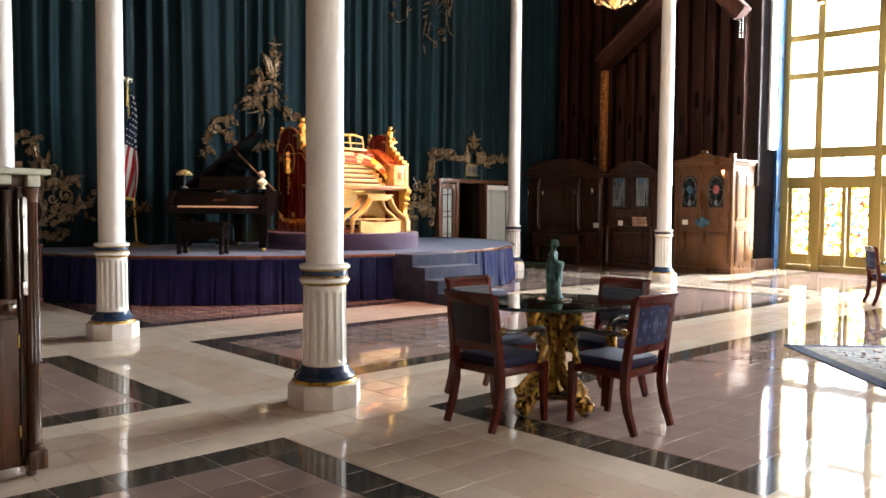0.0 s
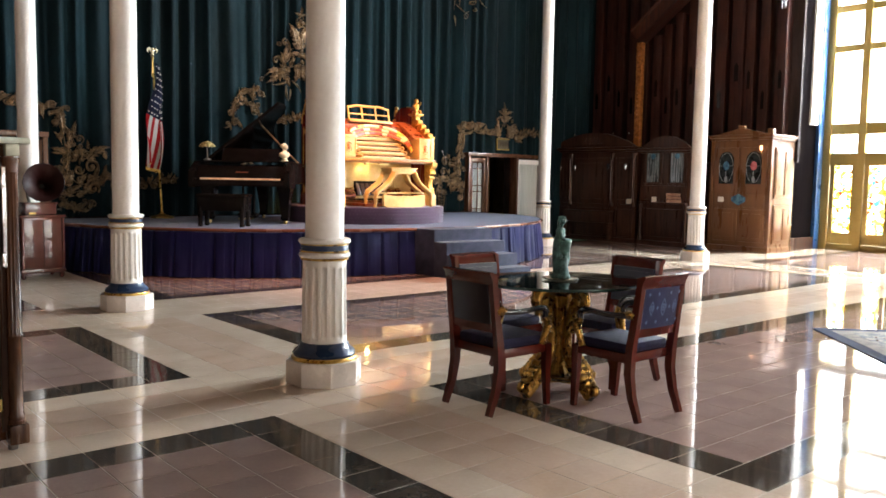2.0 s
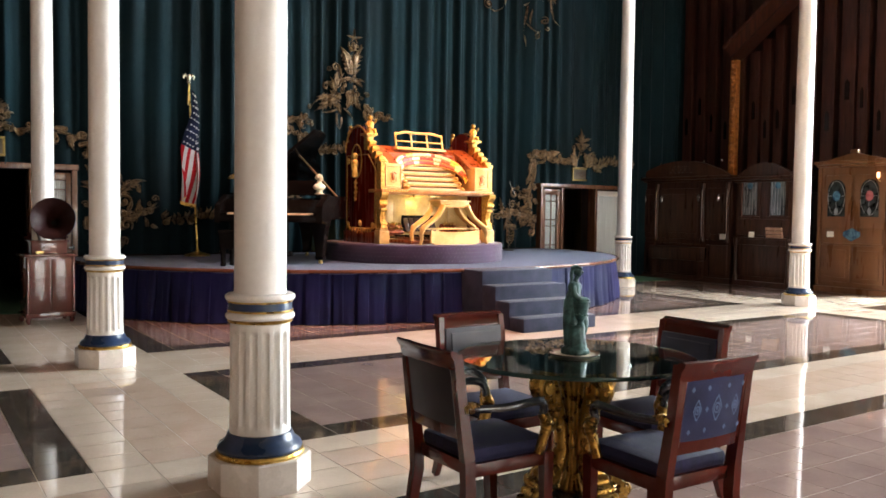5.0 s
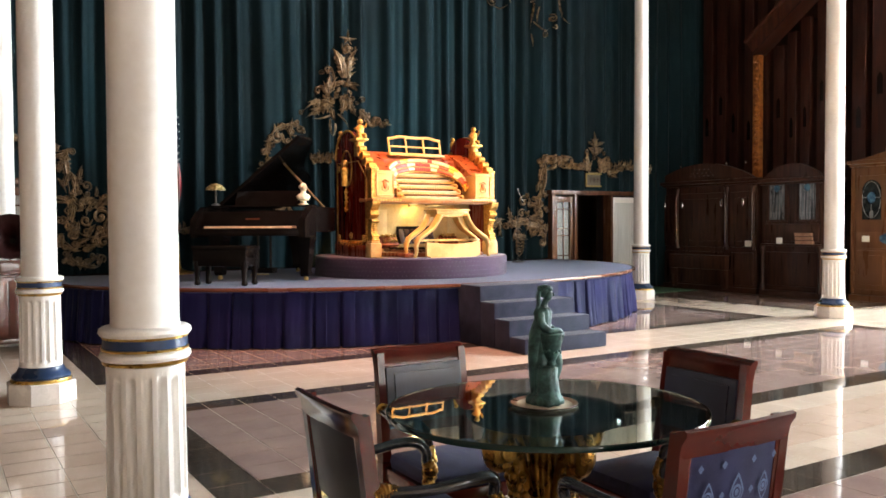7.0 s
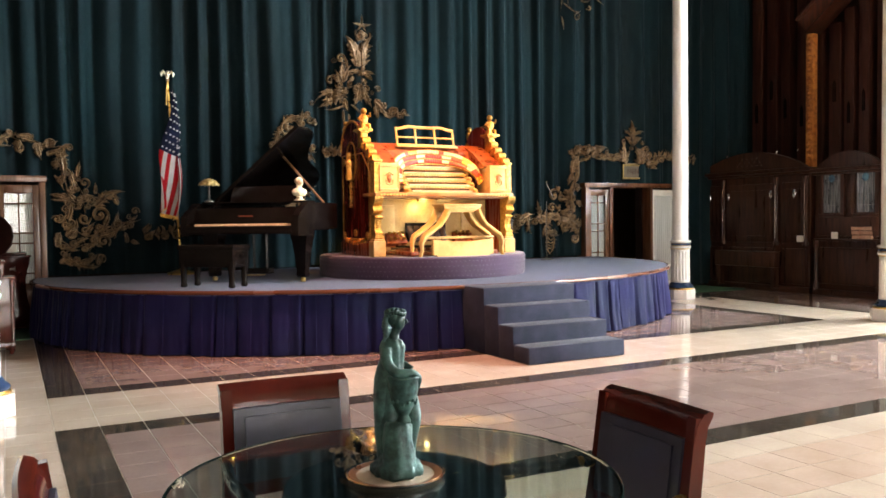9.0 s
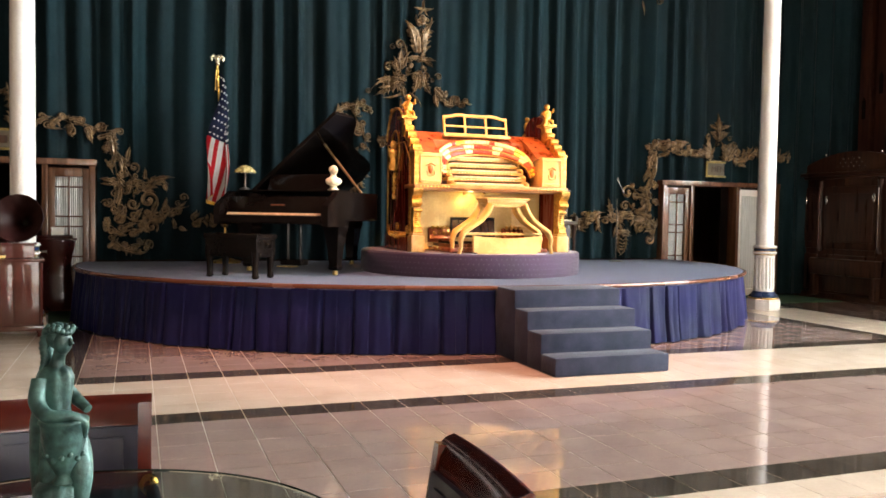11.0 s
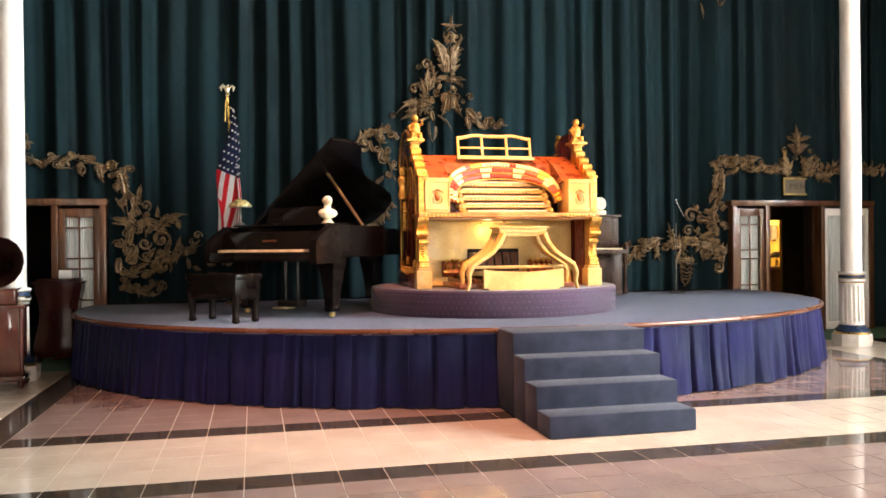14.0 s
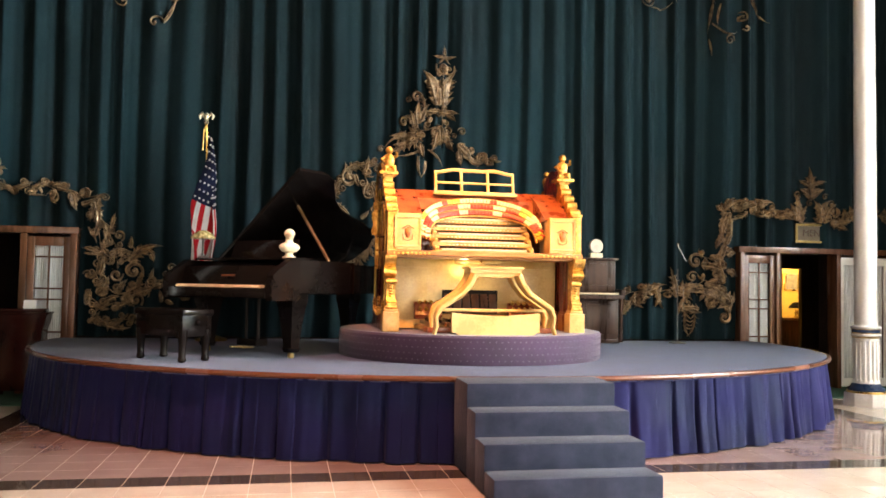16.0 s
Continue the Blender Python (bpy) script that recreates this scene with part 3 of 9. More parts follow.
def leaf(parent, x0, x1, y, rows, colsn, white=False):
    """A glazed door leaf: stiles, rails, glazing bars, and a gathered white curtain behind the glass."""
    lo, hi, w = 0.03, 2.02, (0.07 if white else 0.085)
    lower = 0.65 if not white else 0.16
    mat_ = M["white_paint"] if white else M["door_wood"]
    for nm, c, s in (("stile", (x0 + w / 2, y, (lo + hi) / 2), (w, 0.045, hi - lo)), ("stile", (x1 - w / 2, y, (lo + hi) / 2), (w, 0.045, hi - lo)),
                     ("top_rail", ((x0 + x1) / 2, y, hi - 0.06), (x1 - x0 - 2 * w, 0.043, 0.12)),
                     ("bottom_rail", ((x0 + x1) / 2, y, (lo + lower) / 2), (x1 - x0 - 2 * w, 0.04, lower - lo))):
        bm = BM()
        box(bm, c, s, None, 0.006)
        part(nm, bm, mat_, parent)
    a, b, c, d = x0 + w, x1 - w, lower, hi - 0.12
    for k in range(1, colsn):
        bm = BM()
        box(bm, (a + (b - a) * k / colsn, y, (c + d) / 2), (0.022, 0.03, d - c), None, 0.004)
        part("glazing_bar", bm, mat_, parent)
    heights = [0.112, 0.448, 0.56, 0.888] if rows > 1 else []
    for f in heights:
        bm = BM()
        box(bm, ((a + b) / 2, y, c + (d - c) * f), (b - a, 0.026, 0.022), None, 0.004)
        part("glazing_bar", bm, mat_, parent)
    bm = BM()
    nx = 60
    g = [[bm.verts.new((a + (b - a) * i / nx, y + 0.05 + 0.012 * math.sin(i * 1.35 + 0.4 * math.sin(i)), c + (d - c) * j)) for i in range(nx + 1)] for j in (0, 0.5, 1)]
    for r, q in zip(g, g[1:]):
        for i in range(nx):
            bm.faces.new((r[i], r[i + 1], q[i + 1], q[i]))
    part("net_curtain", bm, M["sheer"], parent, "gathered white net curtain behind the glass", 80)
    bm = BM()
    box(bm, ((a + b) / 2, y, (c + d) / 2), (b - a, 0.004, d - c))
    part("pane", bm, M["window_glass"], parent).visible_shadow = False


def doorway(name, flip, label):
    d = tagged(thing(name, (0, 0, 0), label, "door"), kind="structure")
    fx = (lambda x: x) if not flip else (lambda x: 2 * MIDX - x)
    span = lambda a, b: (min(fx(a), fx(b)), max(fx(a), fx(b)))
    for nm, a, b, lo, hi in (("jamb", 11.32, 11.40, 0, 2.06), ("jamb", 11.92, 12.0, 0, 2.06), ("jamb", 12.95, 13.02, 0, 2.06), ("jamb", 13.88, 13.95, 0, 2.06), ("lintel", 11.30, 13.97, 2.06, 2.15)):
        p, q = span(a, b)
        bm = BM()
        box(bm, ((p + q) / 2, 13.62, (lo + hi) / 2), (q - p, 0.24, hi - lo), None, 0.008)
        part(nm, bm, M["door_wood"], d)
    leaf(d, *span(11.402, 11.918), 13.56, 4, 2)
    leaf(d, *span(13.022, 13.878), 13.56, 1, 1, not flip)
    return d


doorway("door_east", False, "wood-framed glazed doorway with one leaf open to a dim passage")
doorway("door_west", True, "wood-framed glazed doorway standing open to a dark passage")

# ---- table group ----
copy_thing(col, pose(1.185, -0.15, 0))
copy_thing(col, pose(1.185, -4.0, 0))

M["black_lacquer"] = surface("black_lacquer", (0.008, 0.009, 0.012), (0.016, 0.017, 0.022), 6, 0.12, 0, 0.01, 50, 0.6)
M["motif_thread"] = surface("motif_thread", (0.06, 0.09, 0.19), (0.10, 0.15, 0.28), 30, 0.7, 0, 0.2, 200)
M["dark_leather"] = surface("dark_leather", (0.011, 0.0105, 0.024), (0.020, 0.019, 0.042), 8, 0.34, 0, 0.08, 120, 0, (1, 1, 1), 0.2, 0, 0, 0.5)
M["seat_fabric"] = surface("seat_fabric", (0.013, 0.0125, 0.032), (0.027, 0.026, 0.062), 6, 0.75, 0, 0.3, 260, 0, (5, 0.6, 1), 0.15, 0.04, 0, 0.12)
M["gilt"] = surface("gilt", (0.10, 0.048, 0.010), (0.54, 0.30, 0.070), 22, 0.28, 1.0, 0.35, 90, 0, (1, 1, 1), 0.25)
M["dull_metal"] = surface("dull_metal", (0.10, 0.09, 0.08), (0.16, 0.15, 0.13), 9, 0.35, 0.9, 0.05, 60)


def build_chair(c):
    """An armchair that faces +y: curved back with a padded panel, padded seat, sabre legs, black arms with gilt mounts."""
    w, d, sh = 0.42, 0.43, 0.42
    lean = lambda z: -d / 2 - 0.02 - max(0.0, z - sh) * 0.13
    bow = lambda x: -0.012 * (1 - (2 * x / w) ** 2)
    for s in (-1, 1):
        bm = BM()
        tube(bm, [(s * w / 2 * 0.98, lean(0.9) - 0.0, 0.90), (s * w / 2 * 0.98, lean(0.65), 0.65), (s * w / 2, lean(sh), sh + 0.02)], [0.030, 0.034, 0.038], 4, 0.8, (0, 1, 0), math.pi / 4)
        part("stile", bm, M["mahogany"], c)
        bm = BM()
        tube(bm, [(s * w / 2, -d / 2 - 0.02, sh + 0.02), (s * w / 2, -d / 2 - 0.015, 0.30), (s * w / 2, -d / 2 - 0.040, 0.16), (s * w / 2, -d / 2 - 0.095, 0.012)], [0.038, 0.037, 0.033, 0.027], 4, 0.85, (0, 1, 0), math.pi / 4)
        part("leg", bm, M["mahogany"], c)
        bm = BM()
        tube(bm, [(s * w / 2, d / 2 - 0.02, sh), (s * w / 2, d / 2 - 0.02, 0.25), (s * w / 2, d / 2 - 0.005, 0.012)], [0.038, 0.034, 0.026], 4, 0.85, (0, 1, 0), math.pi / 4)
        part("leg", bm, M["mahogany"], c)
        bm = BM()
        pts = [(s * (w / 2 + 0.01), lean(0.66) + 0.02, 0.665), (s * (w / 2 + 0.03), -0.08, 0.655), (s * (w / 2 + 0.04), 0.06, 0.665), (s * (w / 2 + 0.03), 0.135, 0.66), (s * (w / 2 + 0.015), 0.165, 0.63), (s * (w / 2 + 0.005), 0.165, 0.585)]
        tube(bm, curve(pts), swell([0.019, 0.018, 0.019, 0.020, 0.020, 0.019]), 12)
        part("arm", bm, M["black_lacquer"], c, "black lacquered curved arm")
        bm = BM()
        tube(bm, curve([(s * (w / 2 + 0.005), 0.165, 0.60), (s * (w / 2 + 0.015), 0.185, 0.55), (s * (w / 2 + 0.01), 0.17, 0.49), (s * w / 2, 0.15, 0.42)], 6), [r_ * (1 + 0.07 * (-1) ** k_) for k_, r_ in enumerate(swell([0.021, 0.030, 0.022, 0.024], 6))], 14)
        ball(bm, (s * (w / 2 + 0.012), 0.192, 0.555), 0.025, 10)
        part("arm_support", bm, M["gilt"], c, "carved gilt support")
        bm = BM()
        tube(bm, curve([(s * (w / 2 + 0.005), lean(0.66) + 0.005, 0.66), (s * (w / 2 + 0.008), lean(0.66) + 0.04, 0.668), (s * (w / 2 + 0.012), lean(0.66) + 0.08, 0.664)], 7), [r_ * (1 + 0.08 * (-1) ** k_) for k_, r_ in enumerate(swell([0.018, 0.026, 0.018], 7))], 14)
        part("gilt_mount", bm, M["gilt"], c)
    bm = BM()
    ring = []
    n = 12
    prof = [(-0.022, 0.835), (0.018, 0.835), (0.016, 0.875), (0.006, 0.896), (-0.008, 0.910), (-0.028, 0.918), (-0.040, 0.913), (-0.040, 0.900), (-0.026, 0.875)]
    for k in range(n + 1):
        x = -w / 2 - 0.015 + (w + 0.03) * k / n
        ring.append([bm.verts.new((x, lean(z) + bow(x) * 0.8 + yy, z)) for yy, z in prof])
    for a, b in zip(ring, ring[1:]):
        for k in range(len(prof)):
            bm.faces.new((a[k], a[(k + 1) % len(prof)], b[(k + 1) % len(prof)], b[k]))
    bm.faces.new(ring[0][::-1])
    bm.faces.new(ring[-1])
    part("crest_rail", bm, M["mahogany"], c, "rolled polished crest rail")
    for nm, lo, hi, mat_, t, inset in (("lower_rail", 0.53, 0.585, "mahogany", 0.028, 0.0), ("back_panel", 0.583, 0.838, "navy_fabric", 0.026, 0.012), ("front_panel", 0.580, 0.840, "dark_leather", 0.014, 0.002), ("panel_pad", 0.612, 0.812, "dark_leather", 0.012, 0.040)):
        bm = BM()
        g = []
        for k in range(11):
            x = (-w / 2 + 0.02 + inset) + (w - 0.04 - 2 * inset) * k / 10
            puff = 0.010 * math.sin(math.pi * k / 10) if nm == "back_panel" else 0
            fwd = {"front_panel": 0.026, "panel_pad": 0.033}.get(nm, 0.0)
            g.append([bm.verts.new((x, lean(z) + bow(x) * 0.8 + yy + fwd, z)) for yy, z in ((-t / 2 - puff, lo), (t / 2 + puff, lo), (t / 2 + puff, hi), (-t / 2 - puff, hi))])
        for a, b in zip(g, g[1:]):
            for k in range(4):
                bm.faces.new((a[k], a[(k + 1) % 4], b[(k + 1) % 4], b[k]))
        bm.faces.new(g[0][::-1])
        bm.faces.new(g[-1])
        if nm == "back_panel":
            panel = part(nm, bm, M[mat_], c, "navy woven fabric panel with pale blue motifs")
        else:
            part(nm, bm, M[mat_], c)
    for s in (-1, 1):
        bm = BM()
        box(bm, (s * (w / 2 - 0.012), lean(0.7) - 0.002, 0.70), (0.048, 0.036, 0.28), Matrix.Rotation(0.13, 3, "X"), 0.006)
        part("side_rail", bm, M["mahogany"], c)
    bm = BM()
    on = lambda x, z: (x, lean(z) + bow(x) * 0.8 - 0.0295, z)

    def loop(cx, cz, rx, rz, wide, power):
        """A pointed or round ring woven flat on the outside of the back."""
        pw = lambda v: math.copysign(abs(v) ** power, v)
        n_ = 24
        for j in range(n_):
            q = []
            for a, k in ((j, 1.0), (j + 1, 1.0), (j + 1, 1 - wide), (j, 1 - wide)):
                t = 2 * math.pi * a / n_
                q.append(bm.verts.new(on(cx + rx * k * pw(math.cos(t)), cz + rz * k * pw(math.sin(t)))))
            bm.faces.new(q)

    for cx, k in ((0.0, 1.0), (-0.115, 0.8), (0.115, 0.8)):
        loop(cx, 0.712, 0.030 * k, 0.058 * k, 0.22, 1.7)
        loop(cx, 0.712, 0.020 * k, 0.024 * k, 0.35, 1.0)
        loop(cx, 0.712, 0.008 * k, 0.010 * k, 0.99, 1.0)
    for cx, cz in ((-0.06, 0.712), (0.06, 0.712), (-0.06, 0.80), (0.06, 0.80), (-0.06, 0.625), (0.06, 0.625), (-0.15, 0.80), (0.15, 0.80), (-0.15, 0.625), (0.15, 0.625)):
        loop(cx, cz, 0.011, 0.013, 0.9, 2.0)
    tagged(part("woven_motif", bm, M["motif_thread"], panel, "pale blue woven medallions", 0), kind="stuff")
    bm = BM()
    box(bm, (0, 0, sh - 0.025), (w + 0.03, d + 0.02, 0.06), None, 0.01)
    part("seat_frame", bm, M["mahogany"], c)
    bm = BM()
    box(bm, (0, 0.005, sh + 0.03), (w - 0.005, d + 0.0, 0.075), None, 0.035)
    part("seat", bm, M["seat_fabric"], c, "padded dark navy fabric seat")


TX, TY = 2.31, 2.67
chair_label = "mahogany armchair with navy fabric, black arms and gilt mounts"
chair = thing("armchair", (2.31, 2.135, 0), chair_label, "chair", "chairs round the glass table", -1)
build_chair(chair)
plain = copy_thing(chair, pose(1.775, 2.69, 0, 0, 0, -91))
plain["label"] = "mahogany armchair with a plain, darker plum-toned back and navy seat"
# this copy's back is toned darker and carries no motif
M["plum_tone"] = surface("plum_tone", (0.013, 0.0075, 0.012), (0.024, 0.014, 0.022), 6, 0.5, 0, 0.15, 260, 0, (1, 1, 1), 0.15, 0, 0, 0.25)
for ob in list(plain.children):
    if ob.name.startswith("back_panel"):
        for motif in list(ob.children):
            bpy.data.objects.remove(motif)
        ob.data = ob.data.copy()
        ob.data.materials.clear()
        ob.data.materials.append(M["plum_tone"])
        ob["label"] = "plain back in a darker plum tone"
copy_thing(chair, pose(2.265, 3.21, 0, 0, 0, 178.5))
copy_thing(chair, pose(2.848, 2.648, 0, 0, 0, 88))
far = copy_thing(chair, pose(11.32, 3.34, 0, 0, 0, -142))
far["group"], far["label"] = "chairs by the entrance", "mahogany armchair with navy seat standing near the entrance doors"

table = thing("round_table", (TX, TY, 0), "round glass-topped table on a carved gilt pedestal", "table")
table.matrix_basis = table.matrix_basis @ Matrix.Diagonal((0.97, 0.97, 1.05, 1))
bm = BM()
lathe(bm, [(0.59, 0.738), (0.598, 0.743), (0.599, 0.752), (0.593, 0.757)], 96)
gt = part("glass_top", bm, M["table_glass"], table, "thick clear greenish glass with a polished edge", 15)
gt.visible_shadow = False
glass_tilt = Matrix.Translation((0, 0, 0.747)) @ Matrix.Rotation(radians(-0.8), 4, "X") @ Matrix.Translation((0, 0, -0.747))  # slight tilt added so the glass reflects the music desk
gt.matrix_basis = glass_tilt
M["edge_glass"] = surface("edge_glass", (0.006, 0.022, 0.018), (0.012, 0.036, 0.030), 3, 0.1)
bm = BM()
lathe(bm, [(0.5985, 0.739), (0.6005, 0.743), (0.6010, 0.752), (0.5985, 0.757)], 96, cap=False)
part("glass_edge", bm, M["edge_glass"], table, "dark green polished edge of the glass").matrix_basis = glass_tilt
bm = BM()
lathe(bm, [(0.10, 0.70), (0.29, 0.705), (0.30, 0.715), (0.295, 0.733)], 64)
part("support_disc", bm, M["black_lacquer"], table)
bm = BM()
flutes = lambda a, r, z: r * (1 + 0.07 * abs(math.sin(6 * a)))
lathe(bm, [(0.07, 0.10), (0.08, 0.14), (0.050, 0.20), (0.044, 0.28), (0.048, 0.38), (0.058, 0.50), (0.070, 0.60), (0.09, 0.66), (0.14, 0.69), (0.13, 0.703)], 96, wave=flutes)
part("pedestal", bm, M["gilt"], table, "fluted gilt stem")
for k in range(4):
    a = radians(90 * k - 3)
    ca, sa = math.cos(a), math.sin(a)
    out_ = Matrix.Rotation(a, 3, "Z")
    # rolled head over a scaled upright that narrows towards the stem
    bm = BM()
    head = [(0.185 + 0.072 * (1 - f / 1.5) * math.cos(2.2 - 5.4 * f), 0.625 + 0.072 * (1 - f / 1.5) * math.sin(2.2 - 5.4 * f), 0.044 - 0.014 * f) for f in [k_ / 18 for k_ in range(19)]][::-1]
    run = [(0.146, 0.61, 0.044), (0.112, 0.52, 0.040), (0.080, 0.42, 0.036), (0.074, 0.33, 0.038), (0.100, 0.26, 0.046), (0.145, 0.215, 0.050)]
    fine = []
    for (r0, z0, w0), (r1, z1, w1) in zip(run, run[1:]):
        for j in range(6):
            f = j / 6
            fine.append((r0 + (r1 - r0) * f, z0 + (z1 - z0) * f, (w0 + (w1 - w0) * f) * (1.05 if j % 2 else 0.97)))
    tube(bm, [(r * ca, r * sa, z) for r, z, _ in fine], [w_ for *_, w_ in fine], 14, 0.95)
    tube(bm, [(r * ca, r * sa, z) for r, z, _ in head], [w_ for *_, w_ in head], 10, 1.0)
    side_ = Vector((-sa, ca, 0))
    for s in (-1, 1):
        pos = Vector((0.185 * ca, 0.185 * sa, 0.625)) + side_ * 0.034 * s
        lathe(bm, [(0.0, -0.012), (0.030, -0.01), (0.036, 0.0), (0.030, 0.010), (0.0, 0.012)], 16, tuple(pos), axis=Matrix.Rotation(a, 3, "Z") @ Matrix.Rotation(radians(90), 3, "X"))
    for row in range(5):
        for col_ in (-1, 0, 1):
            th_ = a + 0.42 * (col_ + 0.5 * (row % 2))
            zz = 0.565 - 0.033 * row
            rr_ = 0.130 - 0.0078 * row
            c_ = Vector((rr_ * ca, rr_ * sa, zz)) + 0.036 * Vector((math.cos(th_ + (th_ - a) * 1.2), math.sin(th_ + (th_ - a) * 1.2), 0))
            ball(bm, c_, 0.017, 8, (1, 1, 1.15))
    part("scroll_leg", bm, M["gilt"], table, "gilt leg with a rolled head and carved scales")
    # foot that runs out in rounded steps to a curled toe
    bm = BM()
    tube(bm, [((0.350 + 0.022 * math.cos(t_)) * ca, (0.350 + 0.022 * math.cos(t_)) * sa, 0.074 + 0.022 * math.sin(t_)) for t_ in [-2.6 + 4.2 * k_ / 10 for k_ in range(11)]], 0.018, 10, 1.8)
    foot = part("foot", bm, M["gilt"], table, "gilt foot carved in rounded steps")
    axis_ = out_ @ Matrix.Rotation(radians(90), 3, "X")
    for r, z, rad_, wide in ((0.150, 0.235, 0.038, 0.105), (0.186, 0.205, 0.034, 0.116), (0.220, 0.172, 0.034, 0.122), (0.254, 0.140, 0.033, 0.122), (0.286, 0.108, 0.032, 0.116), (0.318, 0.080, 0.030, 0.106)):
        bm = BM()
        lathe(bm, [(0.0, -wide / 2), (rad_ * 0.8, -wide / 2), (rad_, -wide / 2 + 0.010), (rad_ * 0.93, 0.0), (rad_, wide / 2 - 0.010), (rad_ * 0.8, wide / 2), (0.0, wide / 2)], 14, (r * ca, r * sa, z), axis=axis_)
        box(bm, ((r - 0.01) * ca, (r - 0.01) * sa, z - 0.038), (0.062, wide * 0.88, 0.05), out_ @ Matrix.Rotation(radians(36), 3, "Y"), 0.012)
        part("step", bm, M["gilt"], foot)
    bm = BM()
    ball(bm, (0.318 * ca, 0.318 * sa, 0.024), 0.024, 12)
    part("caster", bm, M["black_lacquer"], table)
star_ = lambda a, r, z: r * (0.80 + 0.20 * math.cos(4 * (a + radians(3))))
bm = BM()
lathe(bm, [(0.02, 0.105), (0.270, 0.105), (0.270, 0.130), (0.02, 0.130)], 64, wave=star_)
part("lower_shelf", bm, M["black_lacquer"], table, "black four-pointed shelf between the feet")
bm = BM()
for z in (0.108, 0.127):
    tube(bm, [(star_(t_, 0.272, 0) * math.cos(t_), star_(t_, 0.272, 0) * math.sin(t_), z) for t_ in [2 * math.pi * k_ / 64 for k_ in range(65)]], 0.005, 6)
part("shelf_bead", bm, M["gilt"], table)

plate = thing("plate", (2.312, 2.675, 0.7957), "shallow cream plate with a copper band and silver rim", "plate")
plate.matrix_basis = plate.matrix_basis @ Matrix.Diagonal((0.88, 0.88, 1.0, 1.0))
M["plate_glaze"] = surface("plate_glaze", (0.42, 0.32, 0.22), (0.62, 0.52, 0.40), 10, 0.35, 0, 0, 60)
M["copper_band"] = surface("copper_band", (0.16, 0.060, 0.030), (0.30, 0.13, 0.065), 14, 0.3, 0.3, 0, 60)
M["silver"] = surface("silver", (0.55, 0.55, 0.55), (0.75, 0.75, 0.76), 12, 0.2, 1.0, 0.02, 60)
bm = BM()
lathe(bm, [(0.0, 0.0), (0.10, 0.0), (0.125, 0.004), (0.14, 0.008), (0.14, 0.011), (0.122, 0.009), (0.09, 0.007), (0.0, 0.007)], 64)
part("dish", bm, M["plate_glaze"], plate)
bm = BM()
lathe(bm, [(0.116, 0.0095), (0.124, 0.0115), (0.138, 0.0135), (0.139, 0.0115)], 64, cap=False)
part("band", bm, M["copper_band"], plate, "brown copper band")
bm = BM()
lathe(bm, [(0.139, 0.007), (0.146, 0.011), (0.147, 0.014), (0.139, 0.013)], 64, cap=False)
part("rim", bm, M["silver"], plate)

# green bronze statuette: a draped shape holding a basket over a rock
bm = BM()


def drape(a, r, z):
    return r * (1 + 0.06 * math.sin(7 * a + 11 * z) + 0.10 * noise.noise((3 * math.cos(a), 3 * math.sin(a), z * 14)))


rock = lambda a, r, z: r * (1 + 0.26 * noise.noise((2.5 * math.cos(a), 2.5 * math.sin(a), z * 22)))
lathe(bm, [(0.072, 0.0), (0.077, 0.012), (0.070, 0.03), (0.050, 0.044)], 40, (0, 0, 0), wave=rock)
lathe(bm, [(0.040, 0.03), (0.038, 0.12), (0.034, 0.20), (0.034, 0.29)], 36, (-0.010, 0.010, 0), wave=drape)
lathe(bm, [(0.056, 0.03), (0.048, 0.07), (0.042, 0.11), (0.043, 0.152), (0.034, 0.162), (0.0, 0.162)], 36, (0.004, -0.014, 0), wave=rock)
tube(bm, curve([(-0.028, 0.014, 0.02), (-0.033, 0.02, 0.10), (-0.033, 0.018, 0.19), (-0.026, 0.014, 0.28), (-0.012, 0.008, 0.345)], 6), swell([0.024, 0.026, 0.032, 0.036, 0.030], 6), 20)
tube(bm, curve([(0.018, 0.012, 0.27), (0.040, 0.004, 0.215), (0.052, -0.006, 0.165), (0.046, -0.002, 0.105), (0.040, 0.004, 0.03)], 6), swell([0.030, 0.029, 0.023, 0.016, 0.014], 6), 18)
lathe(bm, [(0.016, 0.156), (0.024, 0.163), (0.015, 0.178), (0.020, 0.188), (0.033, 0.212), (0.043, 0.25), (0.0455, 0.284), (0.049, 0.290), (0.049, 0.295), (0.043, 0.298), (0.0, 0.296)], 40, (0.022, -0.020, 0))
for k in range(12):
    ball(bm, (0.022 + 0.037 * math.sin(0.45 * k - 2.4), -0.020 - 0.037 * math.cos(0.45 * k - 2.4), 0.222 + 0.006 * math.sin(2.1 * k)), 0.0062, 8)
lathe(bm, [(0.036, 0.27), (0.031, 0.315), (0.034, 0.35), (0.037, 0.378), (0.030, 0.395), (0.015, 0.405)], 40, (-0.007, 0.004, 0), wave=drape, axis=Matrix.Diagonal((1.0, 0.8, 1.0)))
tube(bm, curve([(-0.004, 0.003, 0.395), (0.002, 0.001, 0.42), (0.010, -0.002, 0.44)], 4), swell([0.017, 0.0125, 0.014], 4), 16)
ball(bm, (0.013, -0.005, 0.455), 0.022, 20, (0.88, 0.95, 1.28))
ball(bm, (0.001, 0.002, 0.464), 0.026, 18, (0.95, 0.98, 1.0))
tube(bm, [(0.031, -0.012, 0.462), (0.0365, -0.014, 0.452), (0.031, -0.012, 0.448)], [0.003, 0.0048, 0.003], 8)
